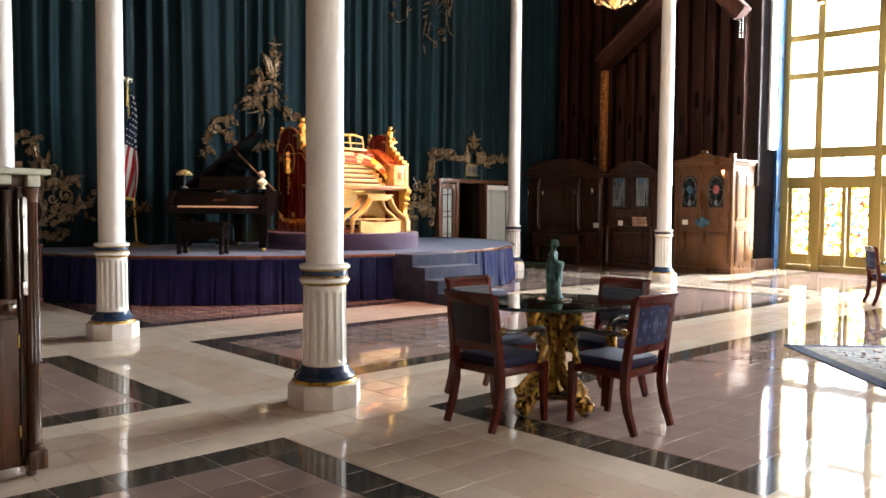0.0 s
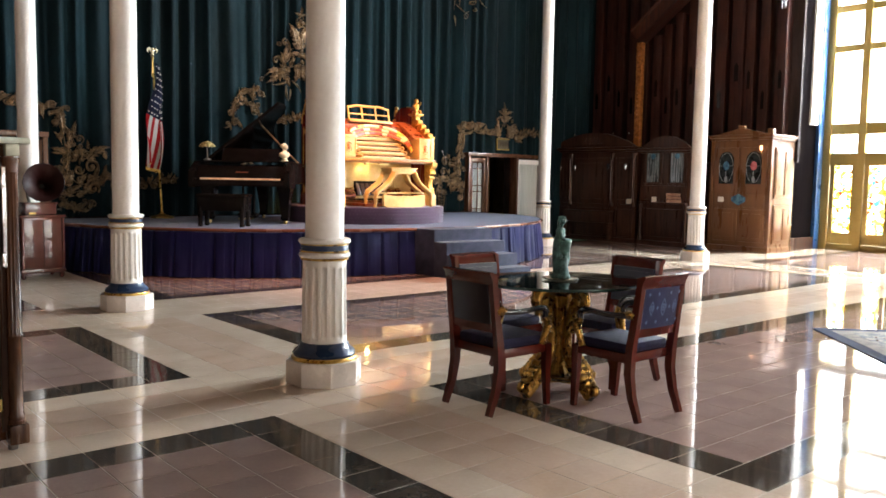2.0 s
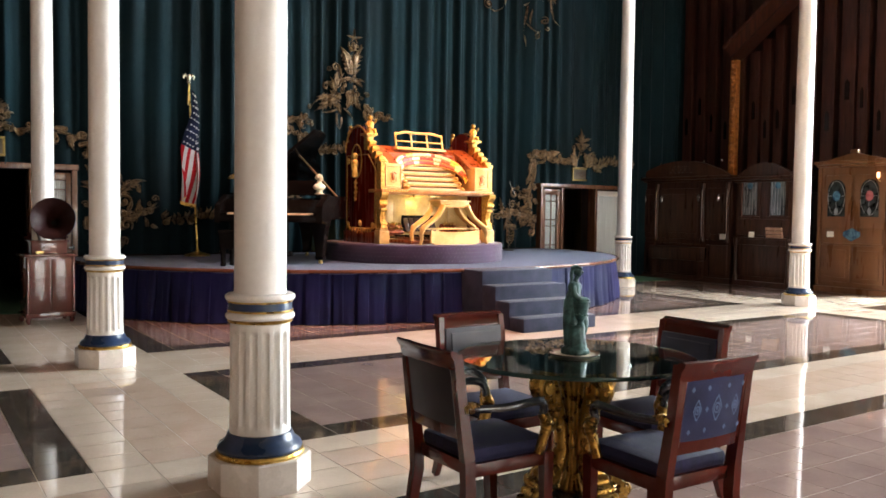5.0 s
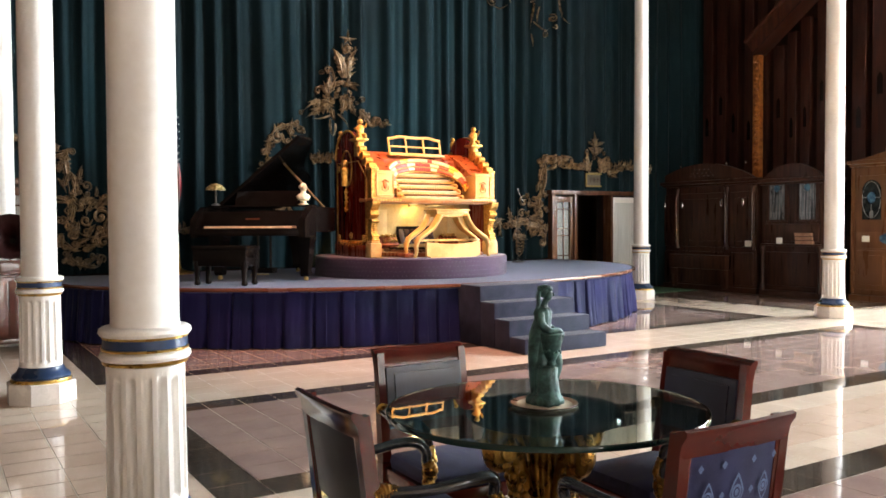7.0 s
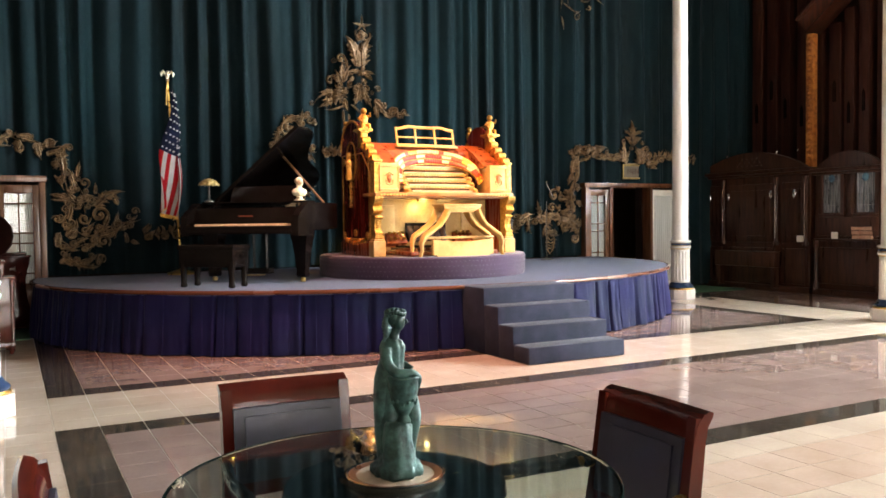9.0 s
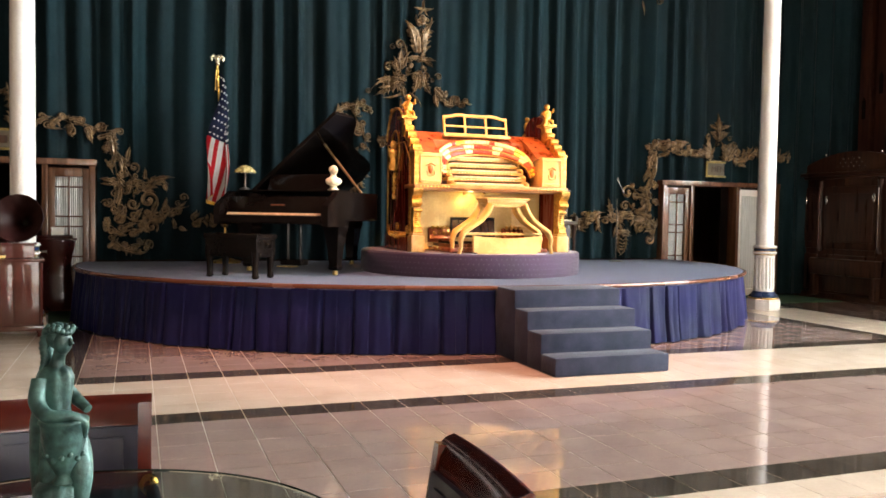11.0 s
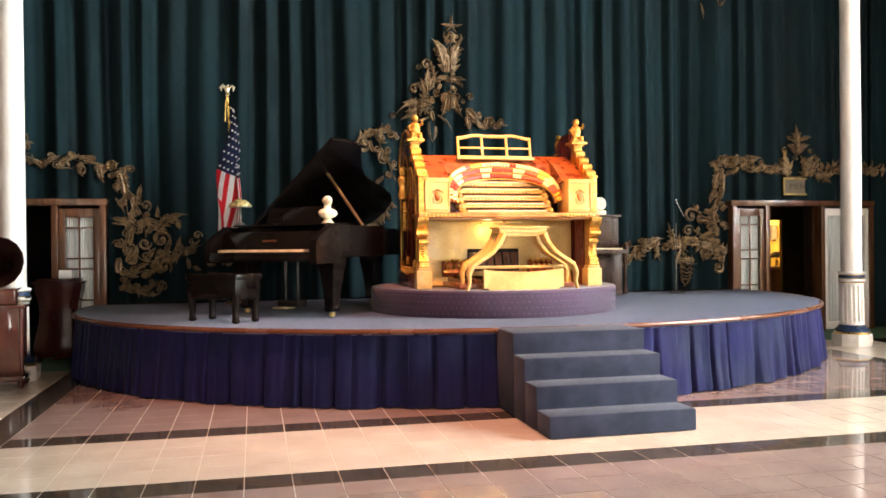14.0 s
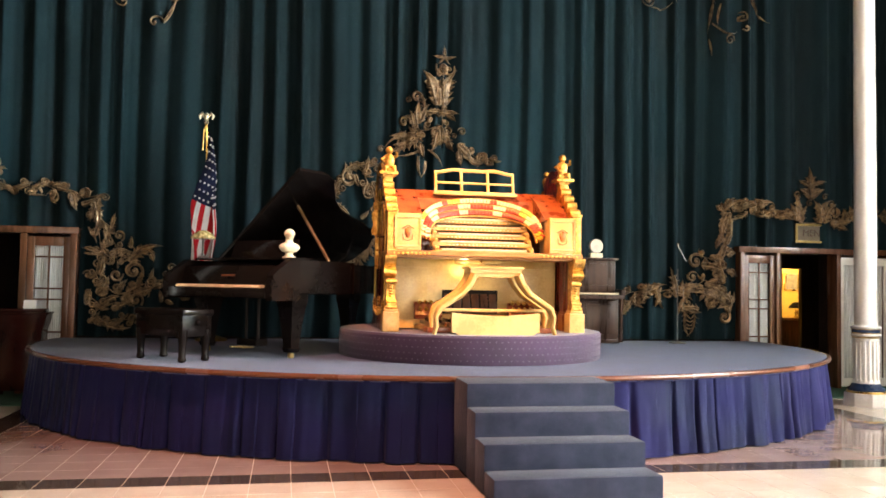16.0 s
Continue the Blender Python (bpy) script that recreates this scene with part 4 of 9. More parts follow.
for k in range(20):
    a = 2 * math.pi * k / 20
    ball(bm, (0.003 + 0.026 * math.cos(a), 0.001 + 0.025 * math.sin(a), 0.478 + 0.004 * math.sin(3 * a)), 0.0075, 8)
for k in range(14):
    a = 2.4 * k
    ball(bm, (0.001 + 0.0016 * k * math.cos(a), 0.002 + 0.0016 * k * math.sin(a), 0.489 - 0.0004 * k), 0.0068, 8)
for dx, dy in ((-0.016, 0.012), (-0.020, -0.004), (-0.010, 0.020)):
    tube(bm, curve([(dx, dy, 0.470), (dx - 0.008, dy + 0.002, 0.445), (dx - 0.006, dy + 0.002, 0.420), (dx - 0.012, dy, 0.392)], 5), [r_ * (1 + 0.14 * (-1) ** k_) for k_, r_ in enumerate(swell([0.010, 0.0095, 0.008, 0.005], 5))], 10)
tube(bm, curve([(-0.026, -0.024, 0.378), (-0.024, -0.040, 0.335), (0.004, -0.052, 0.308), (0.044, -0.044, 0.306), (0.066, -0.026, 0.288), (0.064, -0.020, 0.258)], 6), swell([0.016, 0.0165, 0.015, 0.0125, 0.010, 0.0065], 6), 14)
tube(bm, curve([(-0.02, 0.034, 0.375), (0.012, 0.046, 0.33), (0.052, 0.028, 0.305)], 5), swell([0.016, 0.014, 0.010], 5), 12)
st = solo("statuette", bm, M["verdigris"], "green patinated bronze statuette of a draped figure with an urn", "statue", smooth=70)
st.matrix_basis = pose(2.318, 2.680, 0.802, 0, 0, -20) @ Matrix.Scale(0.885, 4)

# ---- rug near the entrance ----
M["rug_navy"] = surface("rug_navy", (0.006, 0.009, 0.032), (0.013, 0.018, 0.052), 9, 0.95, 0, 0.4, 200, 0, (1, 1, 1), 0.12, 0, 0, 0.05)
M["rug_cream"] = surface("rug_cream", (0.17, 0.145, 0.13), (0.27, 0.23, 0.20), 9, 0.95, 0, 0.4, 200, 0, (1, 1, 1), 0.12, 0, 0, 0.05)
M["rug_field"] = surface("rug_field", (0.05, 0.055, 0.06), (0.24, 0.19, 0.16), 14, 0.95, 0, 0.4, 60, 0, (1, 1, 1), 0.05)
rug = thing("rug", (6.42, 2.80, 0.0), "patterned wool rug with a navy border on the tiles", "rug", "", -45)
rug_w, rug_l = 3.2, 2.2
for nm, inset, h, mt in (("border", 0.0, 0.008, "rug_navy"), ("inner_band", 0.14, 0.0095, "rug_cream"), ("field", 0.30, 0.011, "rug_field")):
    bm = BM()
    box(bm, (rug_w / 2 - 0.0, -rug_l / 2, h / 2 + 0.0005), (rug_w - 2 * inset, rug_l - 2 * inset, h), None, 0.002)
    part(nm, bm, M[mt], rug)
bm = BM()
rr = random.Random(3)
for k in range(230):
    x, y = rr.uniform(0.36, rug_w - 0.36), -rr.uniform(0.36, rug_l - 0.36)
    a, l = rr.uniform(0, 6.28), rr.uniform(0.03, 0.075)
    pts = [(x + l * (j / 4 - 0.5) * math.cos(a + j * 0.35), y + l * (j / 4 - 0.5) * math.sin(a + j * 0.35), 0.0115) for j in range(5)]
    tube(bm, pts, [0.004, 0.009, 0.012, 0.009, 0.003], 5)
M["rug_vine"] = surface("rug_vine", (0.05, 0.07, 0.055), (0.20, 0.10, 0.08), 2.0, 0.95, 0, 0, 60, 0, (1, 1, 1), 0.1, 0, 0.4)
tagged(part("woven_pattern", bm, M["rug_vine"], rug, "dark scrolling leaves"), kind="stuff")

# ---- music cabinet in the foreground ----
cabinet = thing("music_cabinet", (-0.9, 3.62, 0), "tall carved oak music cabinet with an open lid shelf", "cabinet")
M["aged_oak"] = wood("aged_oak", (0.034, 0.013, 0.006), (0.100, 0.040, 0.0175), 0.26, 0.2)
M["slab_top"] = surface("slab_top", (0.40, 0.42, 0.32), (0.50, 0.52, 0.41), 3, 0.25, 0, 0.02, 40, 0.3)
bm = BM()
box(bm, (-0.835, 0.37, 0.47), (1.55, 0.70, 0.84), None, 0.01)
part("body", bm, M["aged_oak"], cabinet)
bm = BM()
box(bm, (-0.86, 0.60, 1.24), (1.5, 0.22, 0.66), None, 0.008)
part("upper_back", bm, M["dark_oak"], cabinet)
for x in (-0.10, -1.58):
    bm = BM()
    box(bm, (x, 0.40, 1.24), (0.06, 0.66, 0.66), None, 0.008)
    part("side_panel", bm, M["aged_oak"], cabinet)
    bm = BM()
    box(bm, (x - 0.042, 0.055, 1.25), (0.040, 0.05, 0.58), None, 0.006)
    box(bm, (x - 0.050, 0.028, 1.25), (0.010, 0.012, 0.54), None, 0.003)
    part("stile", bm, M["aged_oak"], cabinet)
bm = BM()
box(bm, (-0.845, 0.35, 1.636), (1.78, 0.86, 0.034), None, 0.012)
part("top_slab", bm, M["slab_top"], cabinet, "polished greyish top board")
bm = BM()
box(bm, (-0.86, 0.36, 1.585), (1.62, 0.72, 0.066), None, 0.016)
part("cornice", bm, M["aged_oak"], cabinet)
bm = BM()
box(bm, (-0.86, -0.012, 1.592), (1.44, 0.05, 0.052), None, 0.008)
part("frieze", bm, M["slab_top"], cabinet, "greyish board under the top")
for x in (-0.038, -1.66):
    bm = BM()
    n = 12
    fl = lambda a, r, z: r * (1 - 0.10 * abs(math.sin(n * a / 2))) if 0.62 < z < 1.47 else r
    lathe(bm, [(0.043, 0.14), (0.043, 0.155), (0.038, 0.162), (0.041, 0.17), (0.041, 0.185), (0.036, 0.195), (0.037, 0.60), (0.041, 0.612), (0.041, 0.622), (0.037, 0.63), (0.034, 1.46), (0.041, 1.475), (0.038, 1.50), (0.046, 1.53), (0.046, 1.55)], 72, (x, 0.0, 0), wave=fl)
    part("post", bm, M["aged_oak"], cabinet, "turned and reeded oak post")
    bm = BM()
    box(bm, (x - 0.040, 0.030, 0.82), (0.052, 0.06, 1.44), None, 0.006)
    for k in range(3):
        tube(bm, [(x - 0.060 + 0.018 * k, 0.0, 0.63), (x - 0.060 + 0.018 * k, 0.0, 1.46)], 0.007, 8)
    part("pilaster", bm, M["dark_oak"], cabinet, "dark flat upright behind the post")
    bm = BM()
    box(bm, (x + 0.002, -0.005, 0.088), (0.098, 0.10, 0.105), None, 0.010)
    part("post_base", bm, M["aged_oak"], cabinet)
    bm = BM()
    box(bm, (x + 0.004, -0.01, 1.588), (0.066, 0.07, 0.062), None, 0.006)
    part("bracket", bm, M["slab_top"], cabinet, "greyish block under the top")
    bm = BM()
    lathe(bm, [(0.018, 0.0), (0.026, 0.006), (0.026, 0.030), (0.018, 0.040)], 16, (x - 0.02, 0.0, 0))
    part("caster", bm, M["dull_metal"], cabinet)
for x0, x1 in ((-0.86, -0.105), (-1.56, -0.87)):
    bm = BM()
    box(bm, ((x0 + x1) / 2, -0.005, 0.47), (x1 - x0 - 0.02, 0.028, 0.78), None, 0.008)
    dr = part("door", bm, M["aged_oak"], cabinet)
    bm = BM()
    box(bm, ((x0 + x1) / 2, -0.022, 0.47), (x1 - x0 - 0.18, 0.02, 0.58), None, 0.012)
    part("raised_panel", bm, M["aged_oak"], dr)
    bm = BM()
    ball(bm, (x1 - 0.05, -0.055, 0.925), 0.026, 8, (1, 0.8, 1))
    tube(bm, [(x1 - 0.05, -0.04, 0.925), (x1 - 0.05, 0.0, 0.925)], 0.010, 10)
    part("knob", bm, M["silver"], dr, "cut glass knob")
    bm = BM()
    for z in (0.25, 0.74):
        tube(bm, [(x1 - 0.012, -0.022, z - 0.035), (x1 - 0.012, -0.022, z + 0.035)], 0.007)
    part("hinge", bm, M["brass"], dr)
bm = BM()
box(bm, (-0.86, 0.02, 0.922), (1.49, 0.07, 0.085), None, 0.012)
part("moulding", bm, M["aged_oak"], cabinet)
bm = BM()
box(bm, (-0.078, -0.018, 1.24), (0.020, 0.030, 0.52), None, 0.003)
box(bm, (-0.102, -0.006, 1.23), (0.006, 0.014, 0.53), None, 0.002)
for z in (1.02, 1.42):
    box(bm, (-0.086, -0.026, z), (0.016, 0.026, 0.07), None, 0.004)
part("metal_strip", bm, M["silver"], cabinet, "bright metal edge strip with hinges")

# ---- horn phonograph on its cabinet ----
M["red_mahogany"] = surface("red_mahogany", (0.052, 0.0105, 0.0090), (0.100, 0.0230, 0.0170), 2.5, 0.10, 0, 0.0, 14, 0.6, (3, 3, 0.5), 0.35, 0, 0, 0.5)
ph = thing("phonograph", (1.19, 11.13, 0), "red mahogany phonograph cabinet with a large flared wooden horn", "phonograph", "", 6)
ph.matrix_basis = ph.matrix_basis @ Matrix.Diagonal((1, 0.86, 1, 1))
for nm, c_, s_, bv in (("plinth", (0, 0.24, 0.115), (0.60, 0.50, 0.06), 0.012), ("body", (0, 0.24, 0.50), (0.54, 0.45, 0.72), 0.01), ("cabinet_top", (0, 0.24, 0.875), (0.62, 0.52, 0.035), 0.012),
                       ("case", (0, 0.25, 0.97), (0.42, 0.38, 0.15), 0.015), ("case_lid", (0, 0.25, 1.055), (0.46, 0.42, 0.025), 0.01)):
    bm = BM()
    box(bm, c_, s_, None, bv)
    part(nm, bm, M["red_mahogany"], ph)
for s in (-1, 1):
    bm = BM()
    box(bm, (s * 0.132, 0.006, 0.50), (0.245, 0.022, 0.66), None, 0.008)
    part("door", bm, M["red_mahogany"], ph)
    for y in (0.04, 0.44):
        bm = BM()
        tube(bm, [(s * 0.25, y, 0.09), (s * 0.265, y, 0.05), (s * 0.25, y, 0.012)], [0.03, 0.032, 0.022], 10)
        part("foot", bm, M["red_mahogany"], ph)
    bm = BM()
    tube(bm, [(s * 0.27, -0.0, 0.16), (s * 0.27, -0.0, 0.85)], 0.022, 10)
    part("corner_post", bm, M["red_mahogany"], ph)
bm = BM()
box(bm, (-0.12, 0.045, 0.915), (0.09, 0.012, 0.03), None, 0.003)
part("brass_plate", bm, M["brass"], ph)
bm = BM()
lathe(bm, [(0.012, 0.0), (0.012, 0.05), (0.03, 0.055)], 16, (0.28, 0.25, 0.96), axis=Matrix.Rotation(radians(90), 3, "Y"))
part("crank", bm, M["dull_metal"], ph)
aim = Matrix.Rotation(radians(-14), 3, "Z") @ Matrix.Rotation(radians(80), 3, "X")
bm = BM()
prof = [(0.02, -0.42), (0.035, -0.30), (0.07, -0.18), (0.13, -0.07), (0.20, 0.0), (0.262, 0.035), (0.272, 0.04), (0.265, 0.045), (0.20, 0.012), (0.12, -0.065), (0.06, -0.18), (0.028, -0.30), (0.015, -0.41)]
M["horn_wood"] = surface("horn_wood", (0.012, 0.0034, 0.003), (0.024, 0.006, 0.005), 3, 0.45, 0, 0.0, 14, 0, (1, 1, 1), 0.3, 0, 0, 0.12)
lathe(bm, prof, 48, (0.05, 0.09, 1.335), wave=lambda a, r, z: r * (1 + 0.012 * math.cos(16 * a)), cap=False, axis=aim)
horn = part("horn", bm, M["horn_wood"], ph, "dark wooden flower horn")
# black disc that stands in for the shade deep inside the horn
bm = BM()
lathe(bm, [(0.0, -0.30), (0.034, -0.30), (0.034, -0.285), (0.0, -0.285)], 16, (0.05, 0.09, 1.335), axis=aim)
part("throat", bm, M["ebony"], horn)
bm = BM()
tube(bm, curve([(-0.04, 0.42, 1.26), (-0.05, 0.47, 1.18), (-0.04, 0.43, 1.07)]), 0.021, 10)
part("tone_arm", bm, M["dull_metal"], ph)

# ---- small bombe cabinet by the doorway ----
M["dark_red"] = surface("dark_red", (0.018, 0.0036, 0.003), (0.034, 0.0065, 0.005), 3, 0.12, 0, 0.006, 30, 0, (2, 2, 0.6), 0.25, 0, 0, 0.35)
bc = thing("bombe_cabinet", (1.40, 13.24, 0), "dark polished bombe record cabinet with a card on top", "cabinet", "", 3)
bm = BM()
out = [(0.255, 0.10), (0.285, 0.17), (0.285, 0.26), (0.265, 0.37), (0.240, 0.49), (0.225, 0.60), (0.228, 0.72), (0.245, 0.84), (0.275, 0.95), (0.28, 1.03)]
rows = []
for w_, z in out:
    rows.append([bm.verts.new((sx * w_, sy * w_ * 0.7, z)) for sx, sy in ((-1, -0.92), (-0.9, -1.0), (-0.45, -1.07), (0.0, -1.1), (0.45, -1.07), (0.9, -1.0), (1, -0.92), (1, 1), (-1, 1))])
for a, b in zip(rows, rows[1:]):
    for k in range(9):
        bm.faces.new((a[k], a[(k + 1) % 9], b[(k + 1) % 9], b[k]))
bm.faces.new(rows[0][::-1])
bm.faces.new(rows[-1])
part("body", bm, M["dark_red"], bc)
bm = BM()
box(bm, (0, 0, 1.045), (0.60, 0.43, 0.03), None, 0.012)
part("cabinet_top", bm, M["dark_red"], bc)
bm = BM()
box(bm, (0, 0.02, 1.08), (0.50, 0.34, 0.04), None, 0.015)
part("lid", bm, M["dark_red"], bc)
for sx in (-1, 1):
    for sy in (-1, 1):
        bm = BM()
        tube(bm, [(sx * 0.24, sy * 0.16, 0.12), (sx * 0.28, sy * 0.19, 0.06), (sx * 0.27, sy * 0.18, 0.012)], [0.028, 0.03, 0.02], 8)
        part("foot", bm, M["dark_red"], bc)
M["card"] = surface("card", (0.70, 0.68, 0.62), (0.78, 0.76, 0.70), 5, 0.7)
bm = BM()
box(bm, (0.06, 0.0, 1.152), (0.15, 0.006, 0.105), Matrix.Rotation(radians(-12), 3, "X"))
cd = solo("card", bm, M["card"], "small white printed card propped on the cabinet", "card")
cd.matrix_basis = bc.matrix_basis.copy()

# ---- theatre organ console ----
M["ivory"] = surface("ivory", (0.48, 0.315, 0.102), (0.62, 0.435, 0.165), 4, 0.35, 0, 0.04, 40, 0.2)
M["antique_gold"] = surface("antique_gold", (0.50, 0.27, 0.06), (0.80, 0.50, 0.14), 25, 0.35, 0.8, 0.3, 80)
M["red_lacquer"] = surface("red_lacquer", (0.19, 0.034, 0.013), (0.36, 0.105, 0.036), 9, 0.3, 0, 0.05, 50, 0.4)
M["carved_gilt"] = surface("carved_gilt", (0.24, 0.075, 0.014), (0.46, 0.165, 0.035), 12, 0.4, 0.2, 0.2, 60)
M["side_red"] = wood("side_red", (0.105, 0.0085, 0.0045), (0.180, 0.018, 0.008), 0.25, 0.3)
M["side_wood"] = wood("side_wood", (0.14, 0.032, 0.013), (0.25, 0.068, 0.026), 0.28, 0.5)
M["key_white"] = surface("key_white", (0.62, 0.50, 0.32), (0.72, 0.60, 0.40), 20, 0.3)
M["key_black"] = M["ebony"]
M["key_rail"] = surface("key_rail", (0.30, 0.13, 0.036), (0.42, 0.20, 0.062), 6, 0.35)
M["tab_red"] = surface("tab_red", (0.30, 0.022, 0.014), (0.42, 0.05, 0.025), 20, 0.3)
M["tab_white"] = surface("tab_white", (0.58, 0.47, 0.27), (0.70, 0.59, 0.37), 20, 0.3)
M["tab_yellow"] = surface("tab_yellow", (0.62, 0.36, 0.04), (0.75, 0.46, 0.06), 20, 0.3)
OX, OY = MIDX + 0.01, 10.50
org = thing("organ_console", (OX, OY, PLAT), "gilded ivory and red theatre organ console with five keyboards", "organ")


def ribbon(bm, pts, widths, y, ridge=0.012, put=None):
    """A flat leaf-like strip through pts, (a, b) pairs, raised along its middle."""
    put = put or (lambda a, b, h: (a, y - h, b))
    rows = []
    n = len(pts)
    for i, (a, b) in enumerate(pts):
        p, q = pts[max(i - 1, 0)], pts[min(i + 1, n - 1)]
        dx, dz = q[0] - p[0], q[1] - p[1]
        l = math.hypot(dx, dz) or 1e-6
        nx, nz = -dz / l, dx / l
        w = widths[i] / 2
        rows.append((bm.verts.new(put(a + nx * w, b + nz * w, 0.0)), bm.verts.new(put(a + nx * w * 0.2, b + nz * w * 0.2, ridge)), bm.verts.new(put(a - nx * w, b - nz * w, 0.0))))
    for r, s in zip(rows, rows[1:]):
        bm.faces.new((r[0], s[0], s[1], r[1]))
        bm.faces.new((r[1], s[1], s[2], r[2]))


def spiral(c, r, a0, turns, hand, w, n=26, tail=0.0):
    pts, ws = [], []
    for k in range(n + 1):
        f = k / n
        a = a0 + hand * 2 * math.pi * turns * f
        rr = r * (1 - f) ** 0.75 + 0.12 * r
        pts.append((c[0] + rr * math.cos(a), c[1] + rr * math.sin(a)))
        ws.append(w * (0.35 + 0.9 * math.sin(math.pi * min(1.0, f * 0.9 + 0.12))))
    return pts, ws


def leaflet(p, ang, length, width, bend=0.5, n=9):
    pts, ws = [], []
    x, z, a = p[0], p[1], ang
    for k in range(n + 1):
        f = k / n
        pts.append((x, z))
        ws.append(max(0.004, width * math.sin(math.pi * (0.12 + 0.88 * f)) ** 0.8))
        a += bend / n
        x += length / n * math.cos(a)
        z += length / n * math.sin(a)
    return pts, ws


def garland(bm, path, y, size, seed, ridge=0.012, put=None, thin=0.4):
    """A vine along path with scrolls that curl to both sides and pointed leaves between them."""
    rg = random.Random(seed)
    dense = []
    for (a, b), (c, d) in zip(path, path[1:]):
        m = max(2, int(math.hypot(c - a, d - b) / 0.04))
        dense += [(a + (c - a) * k / m, b + (d - b) * k / m) for k in range(m)]
    dense.append(path[-1])
    wob = [(x + size * 0.12 * math.sin(i * 0.55 + seed), z + size * 0.12 * math.cos(i * 0.5 + seed)) for i, (x, z) in enumerate(dense)]
    ribbon(bm, wob, [size * 0.08] * len(wob), y, ridge, put)
    step = max(2, int(size * 0.50 / 0.04))
    side = 1
    for n_, i in enumerate(range(1, len(wob) - 1, step)):
        x, z = wob[i]
        dx, dz = wob[i + 1][0] - wob[i - 1][0], wob[i + 1][1] - wob[i - 1][1]
        a = math.atan2(dz, dx)
        if n_ % 2 == 0:
            r = size * rg.uniform(0.22, 0.32)
            cx, cz = x + side * -math.sin(a) * r * 0.9, z + side * math.cos(a) * r * 0.9
            ribbon(bm, *spiral((cx, cz), r, a - side * math.pi / 2, rg.uniform(0.95, 1.25), side, size * 0.10), y, ridge, put)
        for j in range(4):
            aa = a + side * (0.15 + 0.36 * j) + rg.uniform(-0.12, 0.12)
            ribbon(bm, *leaflet((x + 0.03 * size * j * math.cos(a), z + 0.03 * size * j * math.sin(a)), aa, size * rg.uniform(0.36, 0.62), size * rg.uniform(0.09, 0.145), side * rg.uniform(0.5, 1.5)), y, ridge, put)
        for j in range(2):
            ribbon(bm, *leaflet((x, z), a - side * rg.uniform(0.5, 1.3), size * rg.uniform(0.35, 0.55), size * 0.115, -side * rg.uniform(0.8, 1.7)), y, ridge, put)
        side = -side


def cherub(parent, x, y, z, name="finial_figure"):
    """A gilt carved finial, kept a plain rounded shape."""
    bm = BM()
    lathe(bm, [(0.055, 0.0), (0.06, 0.02), (0.045, 0.05), (0.05, 0.09), (0.058, 0.13), (0.045, 0.18), (0.02, 0.20)], 20, (x, y, z), wave=lambda a, r, h: r * (1 + 0.12 * math.sin(3 * a + 30 * h)))
    ball(bm, (x, y - 0.005, z + 0.235), 0.042, 14)
    tube(bm, [(x - 0.04, y, z + 0.16), (x - 0.085, y - 0.02, z + 0.13), (x - 0.06, y - 0.06, z + 0.10)], [0.018, 0.016, 0.012], 8)
    tube(bm, [(x + 0.04, y, z + 0.16), (x + 0.08, y - 0.03, z + 0.17), (x + 0.07, y - 0.06, z + 0.21)], [0.018, 0.016, 0.012], 8)
    tube(bm, [(x - 0.02, y - 0.03, z + 0.05), (x - 0.05, y - 0.07, z + 0.04), (x - 0.05, y - 0.08, z - 0.02)], [0.024, 0.022, 0.014], 8)
    tube(bm, [(x + 0.02, y - 0.03, z + 0.05), (x + 0.05, y - 0.07, z + 0.05), (x + 0.055, y - 0.08, z - 0.01)], [0.024, 0.022, 0.014], 8)
    return part(name, bm, M["antique_gold"], parent, "gilt carved finial", 60)


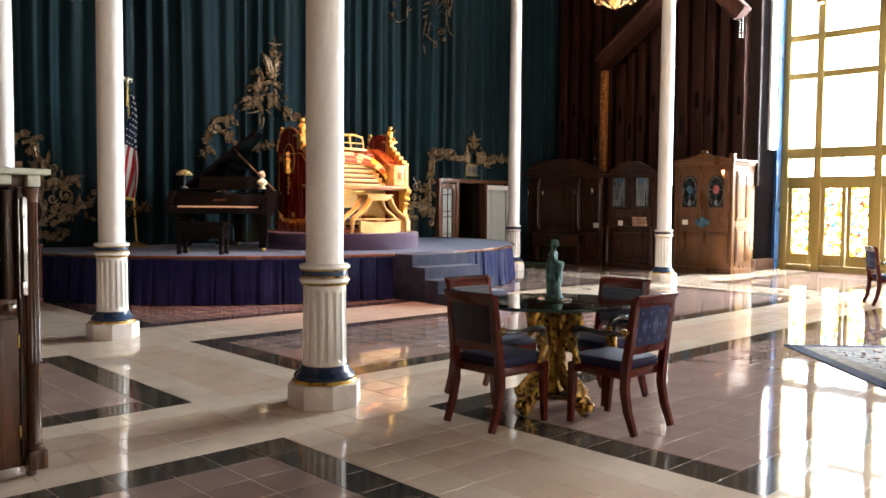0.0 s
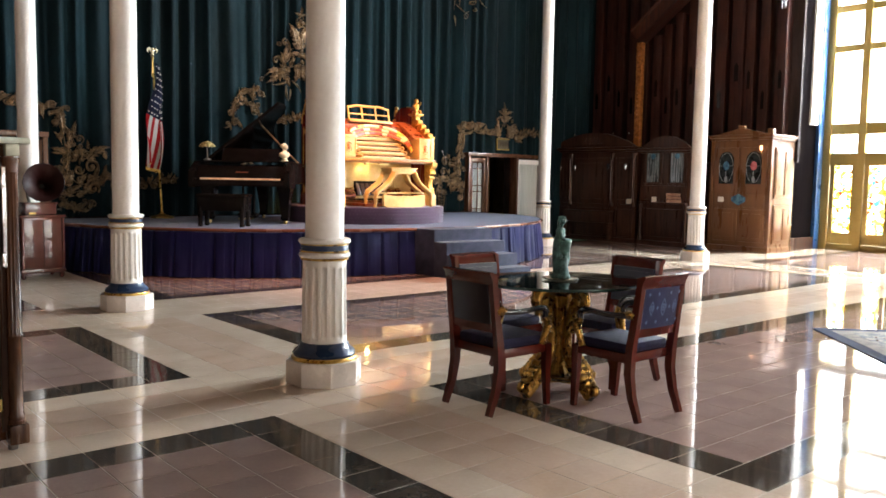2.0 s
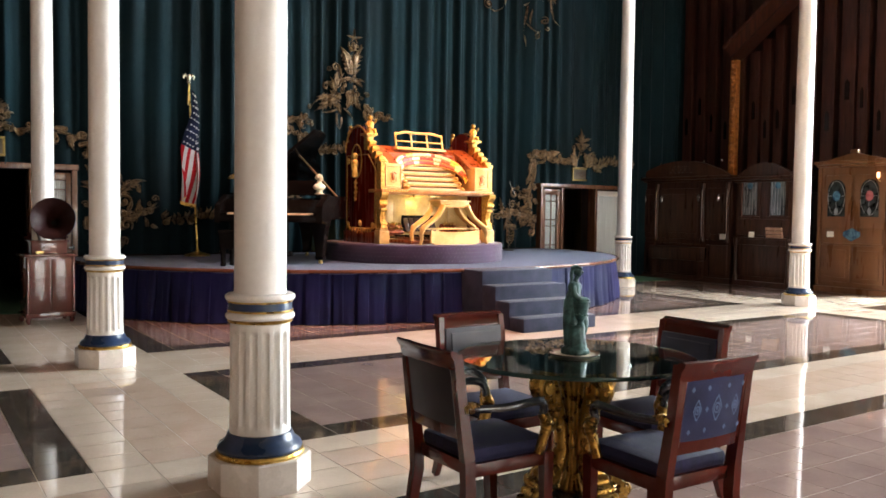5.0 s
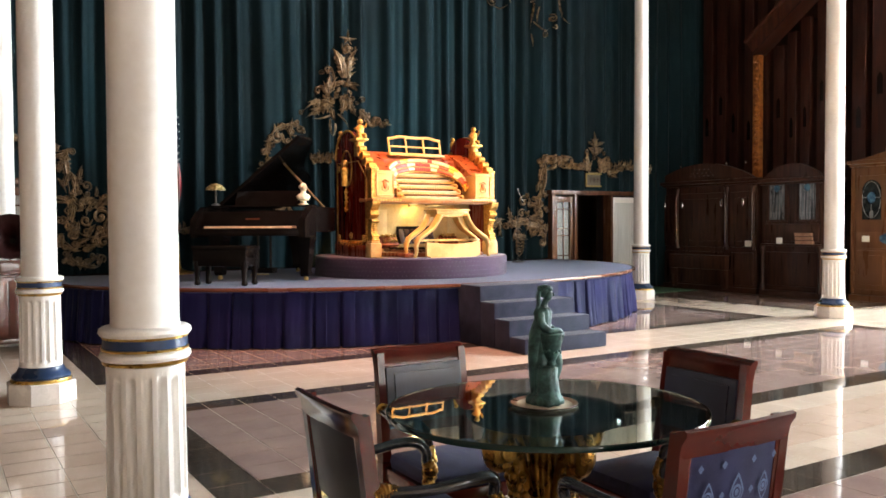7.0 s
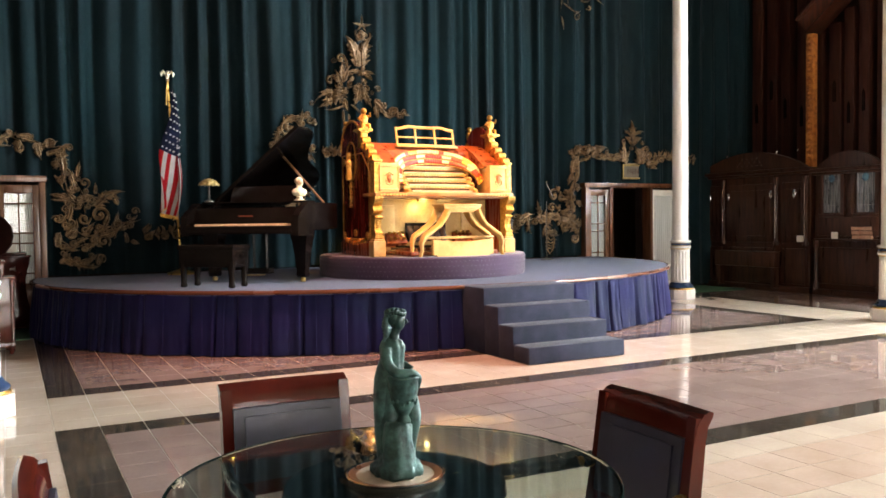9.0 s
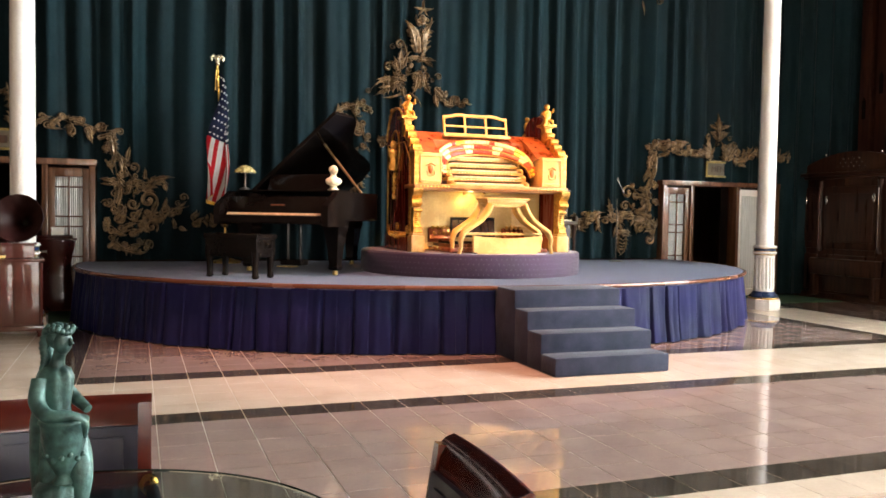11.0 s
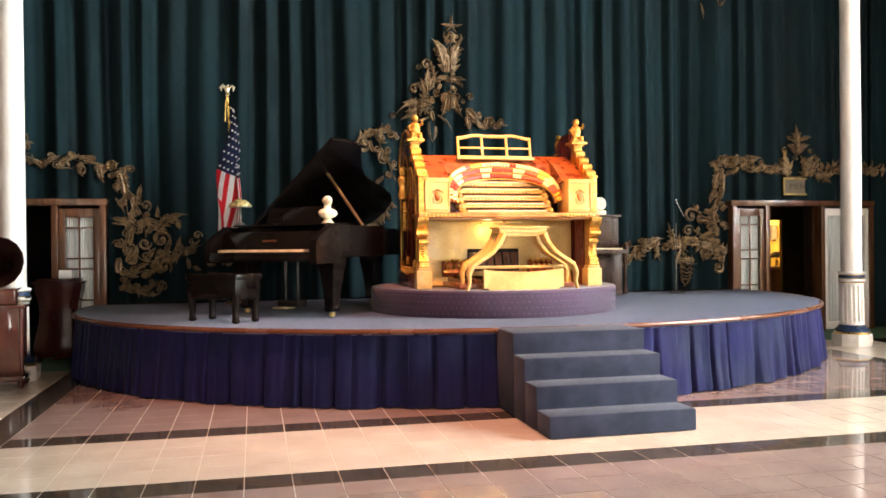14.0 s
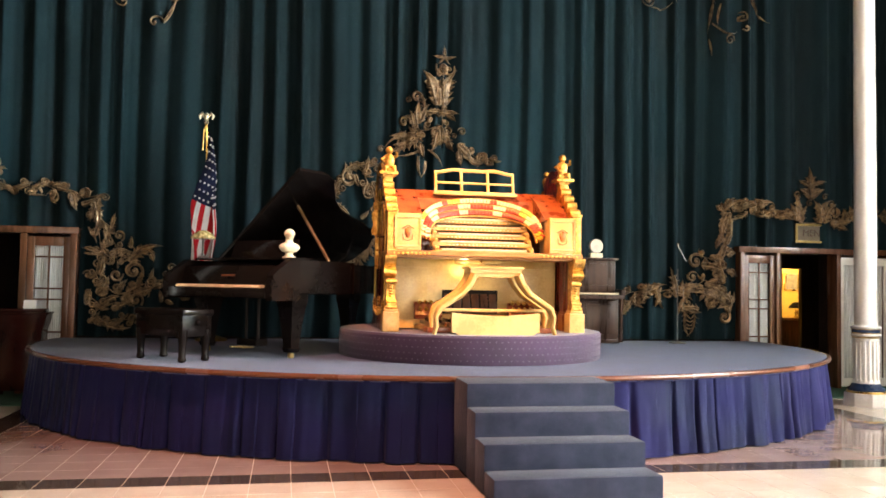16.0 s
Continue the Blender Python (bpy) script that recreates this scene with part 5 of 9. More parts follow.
side_line = [(0.04, 0.0), (1.12, 0.0), (1.12, 1.40)] + [(0.74 + 0.38 * math.cos(t), 1.42 + 0.40 * math.sin(t)) for t in [math.pi * k / 12 for k in range(13)]] + [(0.33, 1.40), (0.24, 1.30), (0.12, 1.24), (0.04, 1.20)]
for s in (-1, 1):
    bm = BM()
    prism(bm, side_line, s * 0.955, s * 1.03, "x")
    sp = part("side_panel", bm, M["side_red"], org, "dark red carved side with an arched top", 25)
    bm = BM()
    tube(bm, [(s * 1.03, y, z) for y, z in side_line[3:16]], 0.016, 8)
    tube(bm, [(s * 1.035, 0.10, 0.14), (s * 1.035, 1.06, 0.14), (s * 1.035, 1.06, 1.36), (s * 1.035, 0.36, 1.36), (s * 1.035, 0.10, 1.10), (s * 1.035, 0.10, 0.14)], 0.008, 6)
    tube(bm, [(s * 1.035, 0.74 + 0.17 * math.cos(t), 1.27 + 0.26 * math.sin(t)) for t in [2 * math.pi * k / 20 for k in range(21)]], 0.012, 6)
    part("gilt_moulding", bm, M["antique_gold"], sp)
    bm = BM()
    box(bm, (s * 0.995, 0.60, 0.09), (0.11, 1.08, 0.18), None, 0.012)
    box(bm, (s * 0.995, 0.60, 0.195), (0.095, 1.06, 0.03), None, 0.010)
    part("base_plinth", bm, M["side_wood"], sp)
    bm = BM()
    for k in range(38):
        ball(bm, (s * 1.036, 0.13, 0.24 + 0.03 * k), 0.0105, 6)
    for k in range(28):
        ball(bm, (s * 1.036, 0.16 + 0.032 * k, 0.225), 0.0105, 6)
    tagged(part("bead_edge", bm, M["antique_gold"], sp), kind="stuff")
    for y_, z_ in ((0.19, 0.27), (1.0, 0.27), (0.60, 0.30), (1.0, 1.28)):
        bm = BM()
        for k in range(8):
            ball(bm, (s * 1.04, y_ + 0.034 * math.cos(math.pi * k / 4), z_ + 0.034 * math.sin(math.pi * k / 4)), 0.017, 6)
        ball(bm, (s * 1.046, y_, z_), 0.018, 8)
        part("rosette", bm, M["antique_gold"], sp)
    bm = BM()
    lathe(bm, [(0.05, 0.0), (0.055, 0.02), (0.03, 0.05), (0.042, 0.10), (0.048, 0.15), (0.03, 0.19), (0.018, 0.205)], 16, (s * 0.99, 1.04, 1.58), wave=lambda a, r, h: r * (1 + 0.12 * math.sin(3 * a + 25 * h)))
    ball(bm, (s * 0.99, 1.03, 1.815), 0.036, 12)
    part("rear_finial", bm, M["antique_gold"], sp, "small gilt carved finial", 60)
    sideput = lambda a, b, h, s=s: (s * (1.035 + h), a, b)
    for way, size_, sd_ in (([(0.72, 1.00), (0.75, 0.90), (0.73, 0.78), (0.74, 0.64)], 0.09, 3), ([(0.20, 0.20), (0.6, 0.18), (0.95, 0.20)], 0.07, 5)):
        bm = BM()
        garland(bm, way, 0, size_, sd_, 0.03, sideput)
        part("gilt_carving", bm, M["antique_gold"], sp, "applied gilt scrollwork", 60)
    bm = BM()
    lathe(bm, [(0.05, 0), (0.06, 0.05), (0.04, 0.12), (0.055, 0.18), (0.06, 0.24), (0.03, 0.28), (0.045, 0.31), (0.045, 0.35), (0.02, 0.38)], 18, (s * 1.06, 0.74, 1.02), wave=lambda a, r, h: r * (1 + 0.1 * math.sin(4 * a)))
    part("bracket_carving", bm, M["antique_gold"], sp)
    # front post: block, baluster, corbel
    bm = BM()
    box(bm, (s * 0.985, 0.0, 0.10), (0.17, 0.17, 0.20), None, 0.012)
    box(bm, (s * 0.985, 0.0, 0.215), (0.14, 0.14, 0.03), None, 0.01)
    part("post_block", bm, M["ivory"], org)
    bm = BM()
    prism(bm, [(0.09, 0.23), (-0.055, 0.23), (-0.066, 0.26), (-0.060, 0.30), (-0.028, 0.335), (-0.018, 0.40), (-0.030, 0.46), (-0.052, 0.50), (-0.046, 0.535), (0.09, 0.54)], s * 0.985 - 0.046, s * 0.985 + 0.046, "x")
    for z, r, w_ in ((0.245, 0.020, 0.115), (0.30, 0.016, 0.108), (0.505, 0.017, 0.108)):
        lathe(bm, [(0.0, -w_ / 2), (r, -w_ / 2), (r, w_ / 2), (0.0, w_ / 2)], 12, (s * 0.985, -0.052, z), axis=Matrix.Rotation(radians(90), 3, "Y"))
    for k in range(5):
        ball(bm, (s * 0.985, -0.022 - 0.004 * k, 0.36 + 0.027 * k), 0.016, 8, (1.5, 0.6, 0.8))
    part("console_bracket", bm, M["antique_gold"], org, "carved gilt console bracket")
    bm = BM()
    prism(bm, [(0.10, 0.54), (-0.02, 0.545), (-0.062, 0.58), (-0.070, 0.625), (-0.045, 0.655), (-0.09, 0.69), (-0.118, 0.735), (-0.12, 0.775), (0.10, 0.775)], s * 1.0 - 0.058, s * 1.0 + 0.058, "x")
    lathe(bm, [(0.0, -0.066), (0.030, -0.064), (0.036, 0.0), (0.030, 0.064), (0.0, 0.066)], 14, (s * 1.0, -0.048, 0.600), axis=Matrix.Rotation(radians(90), 3, "Y"))
    part("corbel", bm, M["antique_gold"], org)
    # jamb block with a crest
    bm = BM()
    box(bm, (s * 0.835, 0.13, 1.02), (0.30, 0.36, 0.38), None, 0.012)
    jb = part("jamb_block", bm, M["ivory"], org, "ivory panel with a carved crest")
    bm = BM()
    for a, b, c, d in ((-0.13, 0.15, 0.26, 0.018), (-0.13, -0.15, 0.26, 0.018)):
        box(bm, (s * 0.825, -0.055, 1.02 + b), (c, 0.014, d), None, 0.004)
    for a in (-0.13, 0.13):
        box(bm, (s * 0.825 + a, -0.055, 1.02), (0.018, 0.014, 0.318), None, 0.004)
    part("panel_bead", bm, M["ivory"], jb)
    bm = BM()
    lathe(bm, [(0.0, -0.06), (0.02, -0.045), (0.036, 0.0), (0.032, 0.035), (0.015, 0.05), (0.0, 0.055)], 16, (s * 0.825, -0.055, 1.01), axis=Matrix.Diagonal((1, 0.35, 1)))
    tube(bm, [(s * 0.825 - 0.06, -0.055, 1.05), (s * 0.825, -0.06, 1.085), (s * 0.825 + 0.06, -0.055, 1.05)], 0.006, 6)
    tube(bm, [(s * 0.825 - 0.05, -0.055, 0.99), (s * 0.825 - 0.045, -0.06, 0.94), (s * 0.825, -0.055, 0.925)], 0.005, 6)
    tube(bm, [(s * 0.825 + 0.05, -0.055, 0.99), (s * 0.825 + 0.045, -0.06, 0.94), (s * 0.825, -0.055, 0.925)], 0.005, 6)
    part("crest", bm, M["carved_gilt"], jb)
    # stepped scroll post above, with its finial
    bm = BM()
    box(bm, (s * 0.985, 0.02, 1.01), (0.10, 0.14, 0.42), None, 0.01)
    box(bm, (s * 0.985, 0.02, 1.235), (0.125, 0.16, 0.03), None, 0.01)
    post_ = part("scroll_post", bm, M["antique_gold"], org, "stepped gilt scroll post")
    bm = BM()
    box(bm, (s * 0.985, 0.44, 1.55), (0.095, 0.13, 0.24), None, 0.01)
    box(bm, (s * 0.985, 0.43, 1.640), (0.13, 0.15, 0.020), None, 0.006)
    box(bm, (s * 0.985, 0.43, 1.667), (0.20, 0.22, 0.034), None, 0.010)
    part("finial_block", bm, M["antique_gold"], post_)
    for k in range(4):
        yy, zz = 0.04 + 0.100 * k, 1.27 + 0.085 * k
        bm = BM()
        lathe(bm, [(0.0, -0.058), (0.045, -0.056), (0.05, 0.0), (0.045, 0.056), (0.0, 0.058)], 16, (s * 0.985, yy, zz), axis=Matrix.Rotation(radians(90), 3, "Y"))
        box(bm, (s * 0.985, yy + 0.055, zz - 0.02), (0.09, 0.11, 0.10), None, 0.012)
        part("scroll_roll", bm, M["antique_gold"], post_)
    cherub(org, s * 0.975, 0.42, 1.685)

bm = BM()
box(bm, (0, 0.12, 0.80), (2.08, 0.44, 0.05), None, 0.012)
box(bm, (0, 0.14, 0.765), (2.0, 0.38, 0.025), None, 0.006)
part("key_desk", bm, M["key_rail"], org)
bm = BM()
for k in range(44):
    x = -0.97 + 1.94 * k / 43
    if abs(x) > 0.57:
        box(bm, (x, -0.105, 0.795), (0.024, 0.012, 0.024), None, 0.004)
tagged(part("bead_row", bm, M["antique_gold"], org, "row of small gilt beads"), kind="stuff")
bm = BM()
prism(bm, [(0.47, 1.30), (0.49, 1.42), (0.66, 1.535), (1.06, 1.55), (1.06, 1.30)], -0.955, 0.955, "x")
for s in (-1, 1):
    prism(bm, [(0.02, 1.19), (0.10, 1.23), (0.36, 1.40), (0.66, 1.535), (0.80, 1.40), (0.40, 1.15)], s * 0.66, s * 0.955, "x")
top_ = part("sloping_top", bm, M["red_lacquer"], org, "red lacquered sloping top with gilt painting", 25)
bm = BM()
slope = lambda a, b, h: (a, 0.10 + b * 0.56 - h * 0.5, 1.236 + b * 0.305 + h * 0.85)
for x0, x1, sd in ((-0.90, -0.70, 21), (0.70, 0.90, 22)):
    garland(bm, [(x0, 0.15), ((x0 + x1) / 2, 0.45), (x1, 0.85)], 0, 0.11, sd, 0.003, slope)
part("gilt_painting", bm, M["antique_gold"], top_, "", 60)
bm = BM()
box(bm, (0, 1.08, 0.76), (1.92, 0.04, 1.5), None, 0.006)
part("back_panel", bm, M["side_wood"], org)

# five keyboards, each set back over the one below
for k in range(5):
    y, z = 0.02 + 0.085 * k, 0.845 + 0.086 * k
    bm = BM()
    box(bm, (0.0, y + 0.105, z - 0.022), (1.08, 0.19, 0.040), None, 0.006)
    kb = part("keyboard", bm, M["ivory"], org)
    bm = BM()
    nw = 36
    for j in range(nw):
        box(bm, (-0.46 + 0.92 * (j + 0.5) / nw, y + 0.045, z + 0.008), (0.92 / nw - 0.0018, 0.09, 0.016), None, 0.0)
    tagged(part("white_keys", bm, M["key_white"], kb, "", 0), kind="stuff")
    bm = BM()
    for j in range(nw - 1):
        if j % 7 not in (2, 6):
            box(bm, (-0.46 + 0.92 * (j + 1) / nw, y + 0.062, z + 0.02), (0.0125, 0.056, 0.014), None, 0.0)
    tagged(part("black_keys", bm, M["key_black"], kb, "", 0), kind="stuff")
    for s in (-1, 1):
        bm = BM()
        tube(bm, [(s * 0.508, y - 0.02, z + 0.004), (s * 0.508, y + 0.02, z + 0.02), (s * 0.508, y + 0.14, z + 0.022)], [0.020, 0.028, 0.026], 10)
        part("key_cheek", bm, M["ivory"], kb)
    bm = BM()
    for j in range(18):
        ball(bm, (-0.36 + 0.72 * j / 17, y - 0.004, z - 0.026), 0.010, 6)
    tagged(part("thumb_pistons", bm, M["key_white"], kb, "", 0), kind="stuff")

# horseshoe of stop tabs
def arch(t, g):
    """A place on the stop rail: t round the horseshoe, g across its rows."""
    h = max(0.0, math.sin(t))
    return ((0.592 + 0.030 * g) * math.cos(t), 0.04 + 0.36 * h ** 0.8 + 0.028 * g, 0.87 + (0.40 + 0.062 * g) * h ** 0.46)


t0, t1, nt_ = 0.03, math.pi - 0.03, 52
bm = BM()
rows = []
for g in (-0.6, 2.7):
    rows.append([bm.verts.new(Vector(arch(t0 + (t1 - t0) * k / 60, g)) + Vector((0, 0.02, 0.0))) for k in range(61)])
for k in range(60):
    bm.faces.new((rows[0][k], rows[0][k + 1], rows[1][k + 1], rows[1][k]))
hs = part("stop_rail", bm, M["red_lacquer"], org, "curved red rail that carries the stop tabs", 80)
solid = hs.modifiers.new("thickness", "SOLIDIFY")
solid.thickness = 0.02
bm = BM()
for g in (-0.55, 0.62, 1.65, 2.65):
    tube(bm, [Vector(arch(t0 + (t1 - t0) * k / 60, g)) + Vector((0, -0.004, 0.0)) for k in range(61)], 0.009, 6)
part("rail_bead", bm, M["antique_gold"], hs)
tabs = {}
for mt in ("tab_red", "tab_white", "tab_yellow"):
    bm = BM()
    box(bm, (0, 0, 0), (0.0305, 0.014, 0.047), None, 0.003)
    tabs[mt] = mesh_of("stop_tab", bm, M[mt], 35)
W, R, Y = "tab_white", "tab_red", "tab_yellow"
runs = [[(Y, 2), (R, 4), (W, 3), (R, 9), (W, 3), (R, 8), (W, 3), (R, 9), (W, 4), (R, 4), (W, 3)],
        [(Y, 2), (R, 3), (W, 4), (Y, 3), (R, 5), (W, 4), (R, 7), (W, 4), (R, 8), (W, 5), (R, 4), (W, 3)],
        [(R, 2), (W, 5), (Y, 5), (W, 8), (R, 2), (W, 9), (Y, 4), (R, 2), (W, 8), (Y, 3), (W, 4)]]
patterns = [[c_ for c_, n_ in row_ for _ in range(n_)] for row_ in runs]
for row, g in enumerate((0.03, 1.1, 2.15)):
    for k in range(nt_):
        t = t0 + 0.03 + (t1 - t0 - 0.06) * k / (nt_ - 1)
        p, q = Vector(arch(t, g)), Vector(arch(t, g + 0.4))
        u = (Vector(arch(t + 0.02, g)) - Vector(arch(t - 0.02, g))).normalized()
        upv = (q - p).normalized()
        nrm = u.cross(upv).normalized()
        if nrm.y > 0:
            nrm = -nrm
        upv = nrm.cross(u).normalized()
        o = new("stop_tab", tabs[patterns[row][k % len(patterns[row])]])
        o.parent = hs
        m = Matrix((u, -nrm, upv)).transposed().to_4x4()
        o.matrix_basis = Matrix.Translation(p + nrm * 0.018) @ m @ Matrix.Rotation(radians(-14), 4, "X")

# music desk
bm = BM()
tilt = Matrix.Rotation(radians(-12), 3, "X")
pt = lambda x, z: Vector((x, 0.52, 1.50)) + tilt @ Vector((x * 0 + 0, 0, z))
def bar(x0, z0, x1, z1, w):
    a, b = pt(x0, z0), pt(x1, z1)
    tube(bm, [a, a.lerp(b, 0.5), b], w, 6)
tube(bm, [pt(-0.44 + 0.88 * k / 24, 0.25 + 0.018 * math.cos(2 * math.pi * 2 * k / 24 + math.pi) + 0.03 * math.exp(-((k - 12) / 3.0) ** 2)) for k in range(25)], 0.020, 8)
bar(-0.45, 0.0, 0.45, 0.0, 0.022)
bar(-0.44, 0.115, 0.44, 0.115, 0.013)
for x in (-0.44, -0.15, 0.15, 0.44):
    bar(x, 0.0, x * 1.0, 0.25, 0.016)
box(bm, (0, 0.50, 1.485), (0.94, 0.10, 0.03), None, 0.008)
part("music_desk", bm, M["ivory"], org, "ivory open-work music desk")

# knee panel, pedals and lamp under the key desk
bm = BM()
box(bm, (0, 0.50, 0.385), (1.86, 0.03, 0.75), None, 0.004)
kp = part("knee_panel", bm, M["ivory"], org)
for x in (-0.70, 0.70):
    bm = BM()
    box(bm, (x, 0.478, 0.39), (0.36, 0.02, 0.56), None, 0.012)
    part("raised_panel", bm, M["ivory"], kp)
# flat black board in place of the shaded opening round the shoes
bm = BM()
box(bm, (-0.05, 0.475, 0.30), (0.62, 0.03, 0.26), None, 0.004)
part("shoe_recess", bm, M["ebony"], kp, "black board that stands in for the shade behind the swell shoes")
for k in range(6):
    bm = BM()
    box(bm, (-0.30 + 0.10 * k, 0.43, 0.285), (0.085, 0.022, 0.23), Matrix.Rotation(radians(-22), 3, "X"), 0.006)
    part("swell_shoe", bm, M["dark_oak"], org)
for s in (-1, 1):
    for j in range(2):
        for k in range(4):
            bm = BM()
            lathe(bm, [(0.012, 0.0), (0.012, -0.03), (0.022, -0.035), (0.020, -0.05), (0.0, -0.052)], 12, (s * (0.42 + 0.065 * k), 0.40 + 0.05 * j, 0.24 + 0.07 * j), axis=Matrix.Rotation(radians(-60), 3, "X"))
            part("toe_piston", bm, M["brass"], org)
    bm = BM()
    box(bm, (s * 0.52, 0.46, 0.20), (0.30, 0.10, 0.16), Matrix.Rotation(radians(-30), 3, "X"), 0.008)
    part("piston_board", bm, M["side_wood"], org)
for k in range(32):
    bm = BM()
    x = -0.60 + 1.2 * k / 31
    black = (k % 12) in (1, 3, 6, 8, 10)
    box(bm, (x, 0.10, 0.085 if not black else 0.11), (0.024, 0.62 if not black else 0.46, 0.035), None, 0.004)
    part("pedal", bm, M["ebony"] if black else M["oak"], org)
bm = BM()
box(bm, (0, 0.10, 0.03), (1.30, 0.80, 0.05), None, 0.006)
part("pedal_frame", bm, M["side_wood"], org)
bm = BM()
box(bm, (0, 0.30, 0.735), (0.5, 0.06, 0.03), None, 0.006)
part("pedal_lamp", bm, M["brass"], org)
bulb("pedal_light", (OX - 0.15, OY + 0.32, PLAT + 0.66), 4.0, (1.0, 0.72, 0.28), 0.04)

# organ bench
bench = thing("organ_bench", (OX - 0.01, 10.08, PLAT), "ivory organ bench on splayed scroll legs", "bench")
bm = BM()
box(bm, (0, 0.05, 0.655), (0.56, 0.34, 0.022), None, 0.008)
box(bm, (0, 0.05, 0.625), (0.52, 0.30, 0.045), None, 0.010)
box(bm, (0, 0.05, 0.585), (0.47, 0.26, 0.05), None, 0.01)
part("seat", bm, M["ivory"], bench)
for s in (-1, 1):
    for y in (-0.09, 0.19):
        bm = BM()
        tube(bm, [(s * 0.22, y, 0.59), (s * 0.26, y, 0.50), (s * 0.34, y, 0.40), (s * 0.46, y, 0.32), (s * 0.555, y, 0.26), (s * 0.595, y, 0.17), (s * 0.585, y, 0.08), (s * 0.61, y, 0.0)], [0.075, 0.072, 0.066, 0.062, 0.062, 0.050, 0.038, 0.034], 10, 0.55, (0, 1, 0))
        part("leg", bm, M["ivory"], bench)
bm = BM()
n = 16
outl = [(-0.44, 0.02), (-0.40, 0.02), (-0.38, 0.0), (0.38, 0.0), (0.40, 0.02), (0.44, 0.02)] + [(0.44 - 0.88 * k / n, 0.215 - 0.03 * math.sin(math.pi * k / n)) for k in range(n + 1)]
prism(bm, outl, -0.13, -0.08, "y")
part("front_board", bm, M["ivory"], bench, "ivory board with a hollowed upper edge")
bm = BM()
box(bm, (0, 0.05, 0.235), (1.08, 0.05, 0.03), None, 0.008)
part("stretcher", bm, M["ivory"], bench)

# ---- grand piano ----
ang = math.degrees(math.atan2(-0.861, 0.877))
piano = thing("grand_piano", (4.01, 10.775, STAGE), "polished black grand piano with its lid propped open", "piano", "", ang)
hw = 0.755
M["piano_ivory"] = surface("piano_ivory", (0.60, 0.48, 0.30), (0.70, 0.58, 0.38), 20, 0.25)
rimline = [(-hw, -0.12), (hw, -0.12), (hw, 1.0), (0.70, 1.13), (0.56, 1.27), (0.40, 1.44), (0.26, 1.66), (0.16, 1.95), (0.08, 2.25), (0.0, 2.5), (-0.14, 2.68), (-0.36, 2.77), (-0.60, 2.71), (-0.72, 2.55), (-hw, 2.3)]
bm = BM()
prism(bm, [(x * 0.98, y * 0.99) for x, y in rimline], 0.64, 0.70)
part("soundboard", bm, M["ebony"], piano)
bm = BM()
loop = [(-hw, 0.16)] + [rimline[-1]] + list(reversed(rimline[2:-1])) + [(hw, 0.16)]
outer = [Vector((x, y, 0)) for x, y in loop]
for a, b in zip(outer, outer[1:]):
    d = b - a
    l = d.length
    mid = (a + b) / 2
    nrm = Vector((-d.y, d.x, 0)).normalized()
    box(bm, (mid.x, mid.y, 0.815), (l + 0.02, 0.045, 0.33), Matrix.Rotation(math.atan2(d.y, d.x), 3, "Z"), 0.004)
part("rim", bm, M["ebony"], piano)
for s in (-1, 1):
    bm = BM()
    prism(bm, [(-0.16, 0.58), (0.22, 0.58), (0.22, 0.98), (0.10, 0.985), (0.02, 0.93), (-0.10, 0.86), (-0.15, 0.82), (-0.17, 0.74)], s * (hw - 0.0) - 0.045, s * hw + 0.045, "x")
    part("arm_cheek", bm, M["ebony"], piano)
bm = BM()
box(bm, (0, -0.02, 0.63), (1.44, 0.32, 0.06), None, 0.008)
part("key_bed", bm, M["ebony"], piano)
bm = BM()
for j in range(52):
    xk = -0.615 + 1.23 * (j + 0.5) / 52
    prism(bm, [(-0.152, 0.699), (-0.152, 0.706), (-0.132, 0.727), (0.0, 0.727), (0.0, 0.699)], xk - 0.0111, xk + 0.0111, "x")
tagged(part("white_keys", bm, M["piano_ivory"], piano, "", 0), kind="stuff")
bm = BM()
for j in range(51):
    if j % 7 not in (1, 4):
        box(bm, (-0.615 + 1.23 * (j + 1) / 52, -0.045, 0.72), (0.012, 0.095, 0.014), None)
tagged(part("black_keys", bm, M["ebony"], piano, "", 0), kind="stuff")
bm = BM()
box(bm, (0, -0.165, 0.675), (1.42, 0.02, 0.04), None, 0.004)
box(bm, (0, 0.03, 0.82), (1.42, 0.02, 0.20), Matrix.Rotation(radians(-14), 3, "X"), 0.004)
part("fallboard", bm, M["ebony"], piano)
bm = BM()
box(bm, (0, 0.012, 0.82), (0.20, 0.003, 0.02), Matrix.Rotation(radians(-14), 3, "X"))
part("maker_plate", bm, M["nosing"], piano, "small gilt bar on the fallboard")
th = radians(38)
hinge = Matrix.Translation((-hw, 0, 0.99)) @ Matrix.Rotation(-th, 4, "Y") @ Matrix.Translation((hw, 0, 0))
bm = BM()
lidline = [(-hw - 0.02, 0.55), (hw + 0.02, 0.55)] + [(x + 0.02, y) for x, y in rimline[2:9]] + [(x, y + 0.02) for x, y in rimline[9:-1]] + [(-hw - 0.02, 2.3)]
vs = prism(bm, lidline, 0.0, 0.022)
bmesh.ops.transform(bm, matrix=hinge, verts=vs)
part("lid", bm, M["ebony"], piano, "raised lid in polished black")
bm = BM()
vs = box(bm, (0, 0.34, 0.036), (2 * hw + 0.04, 0.42, 0.020), None, 0.004)
vs = [v for v in bm.verts]
bmesh.ops.transform(bm, matrix=hinge @ Matrix.Translation((0, 0.43, 0.0)), verts=vs)
part("front_flap", bm, M["ebony"], piano, "folded front flap of the lid")
bm = BM()
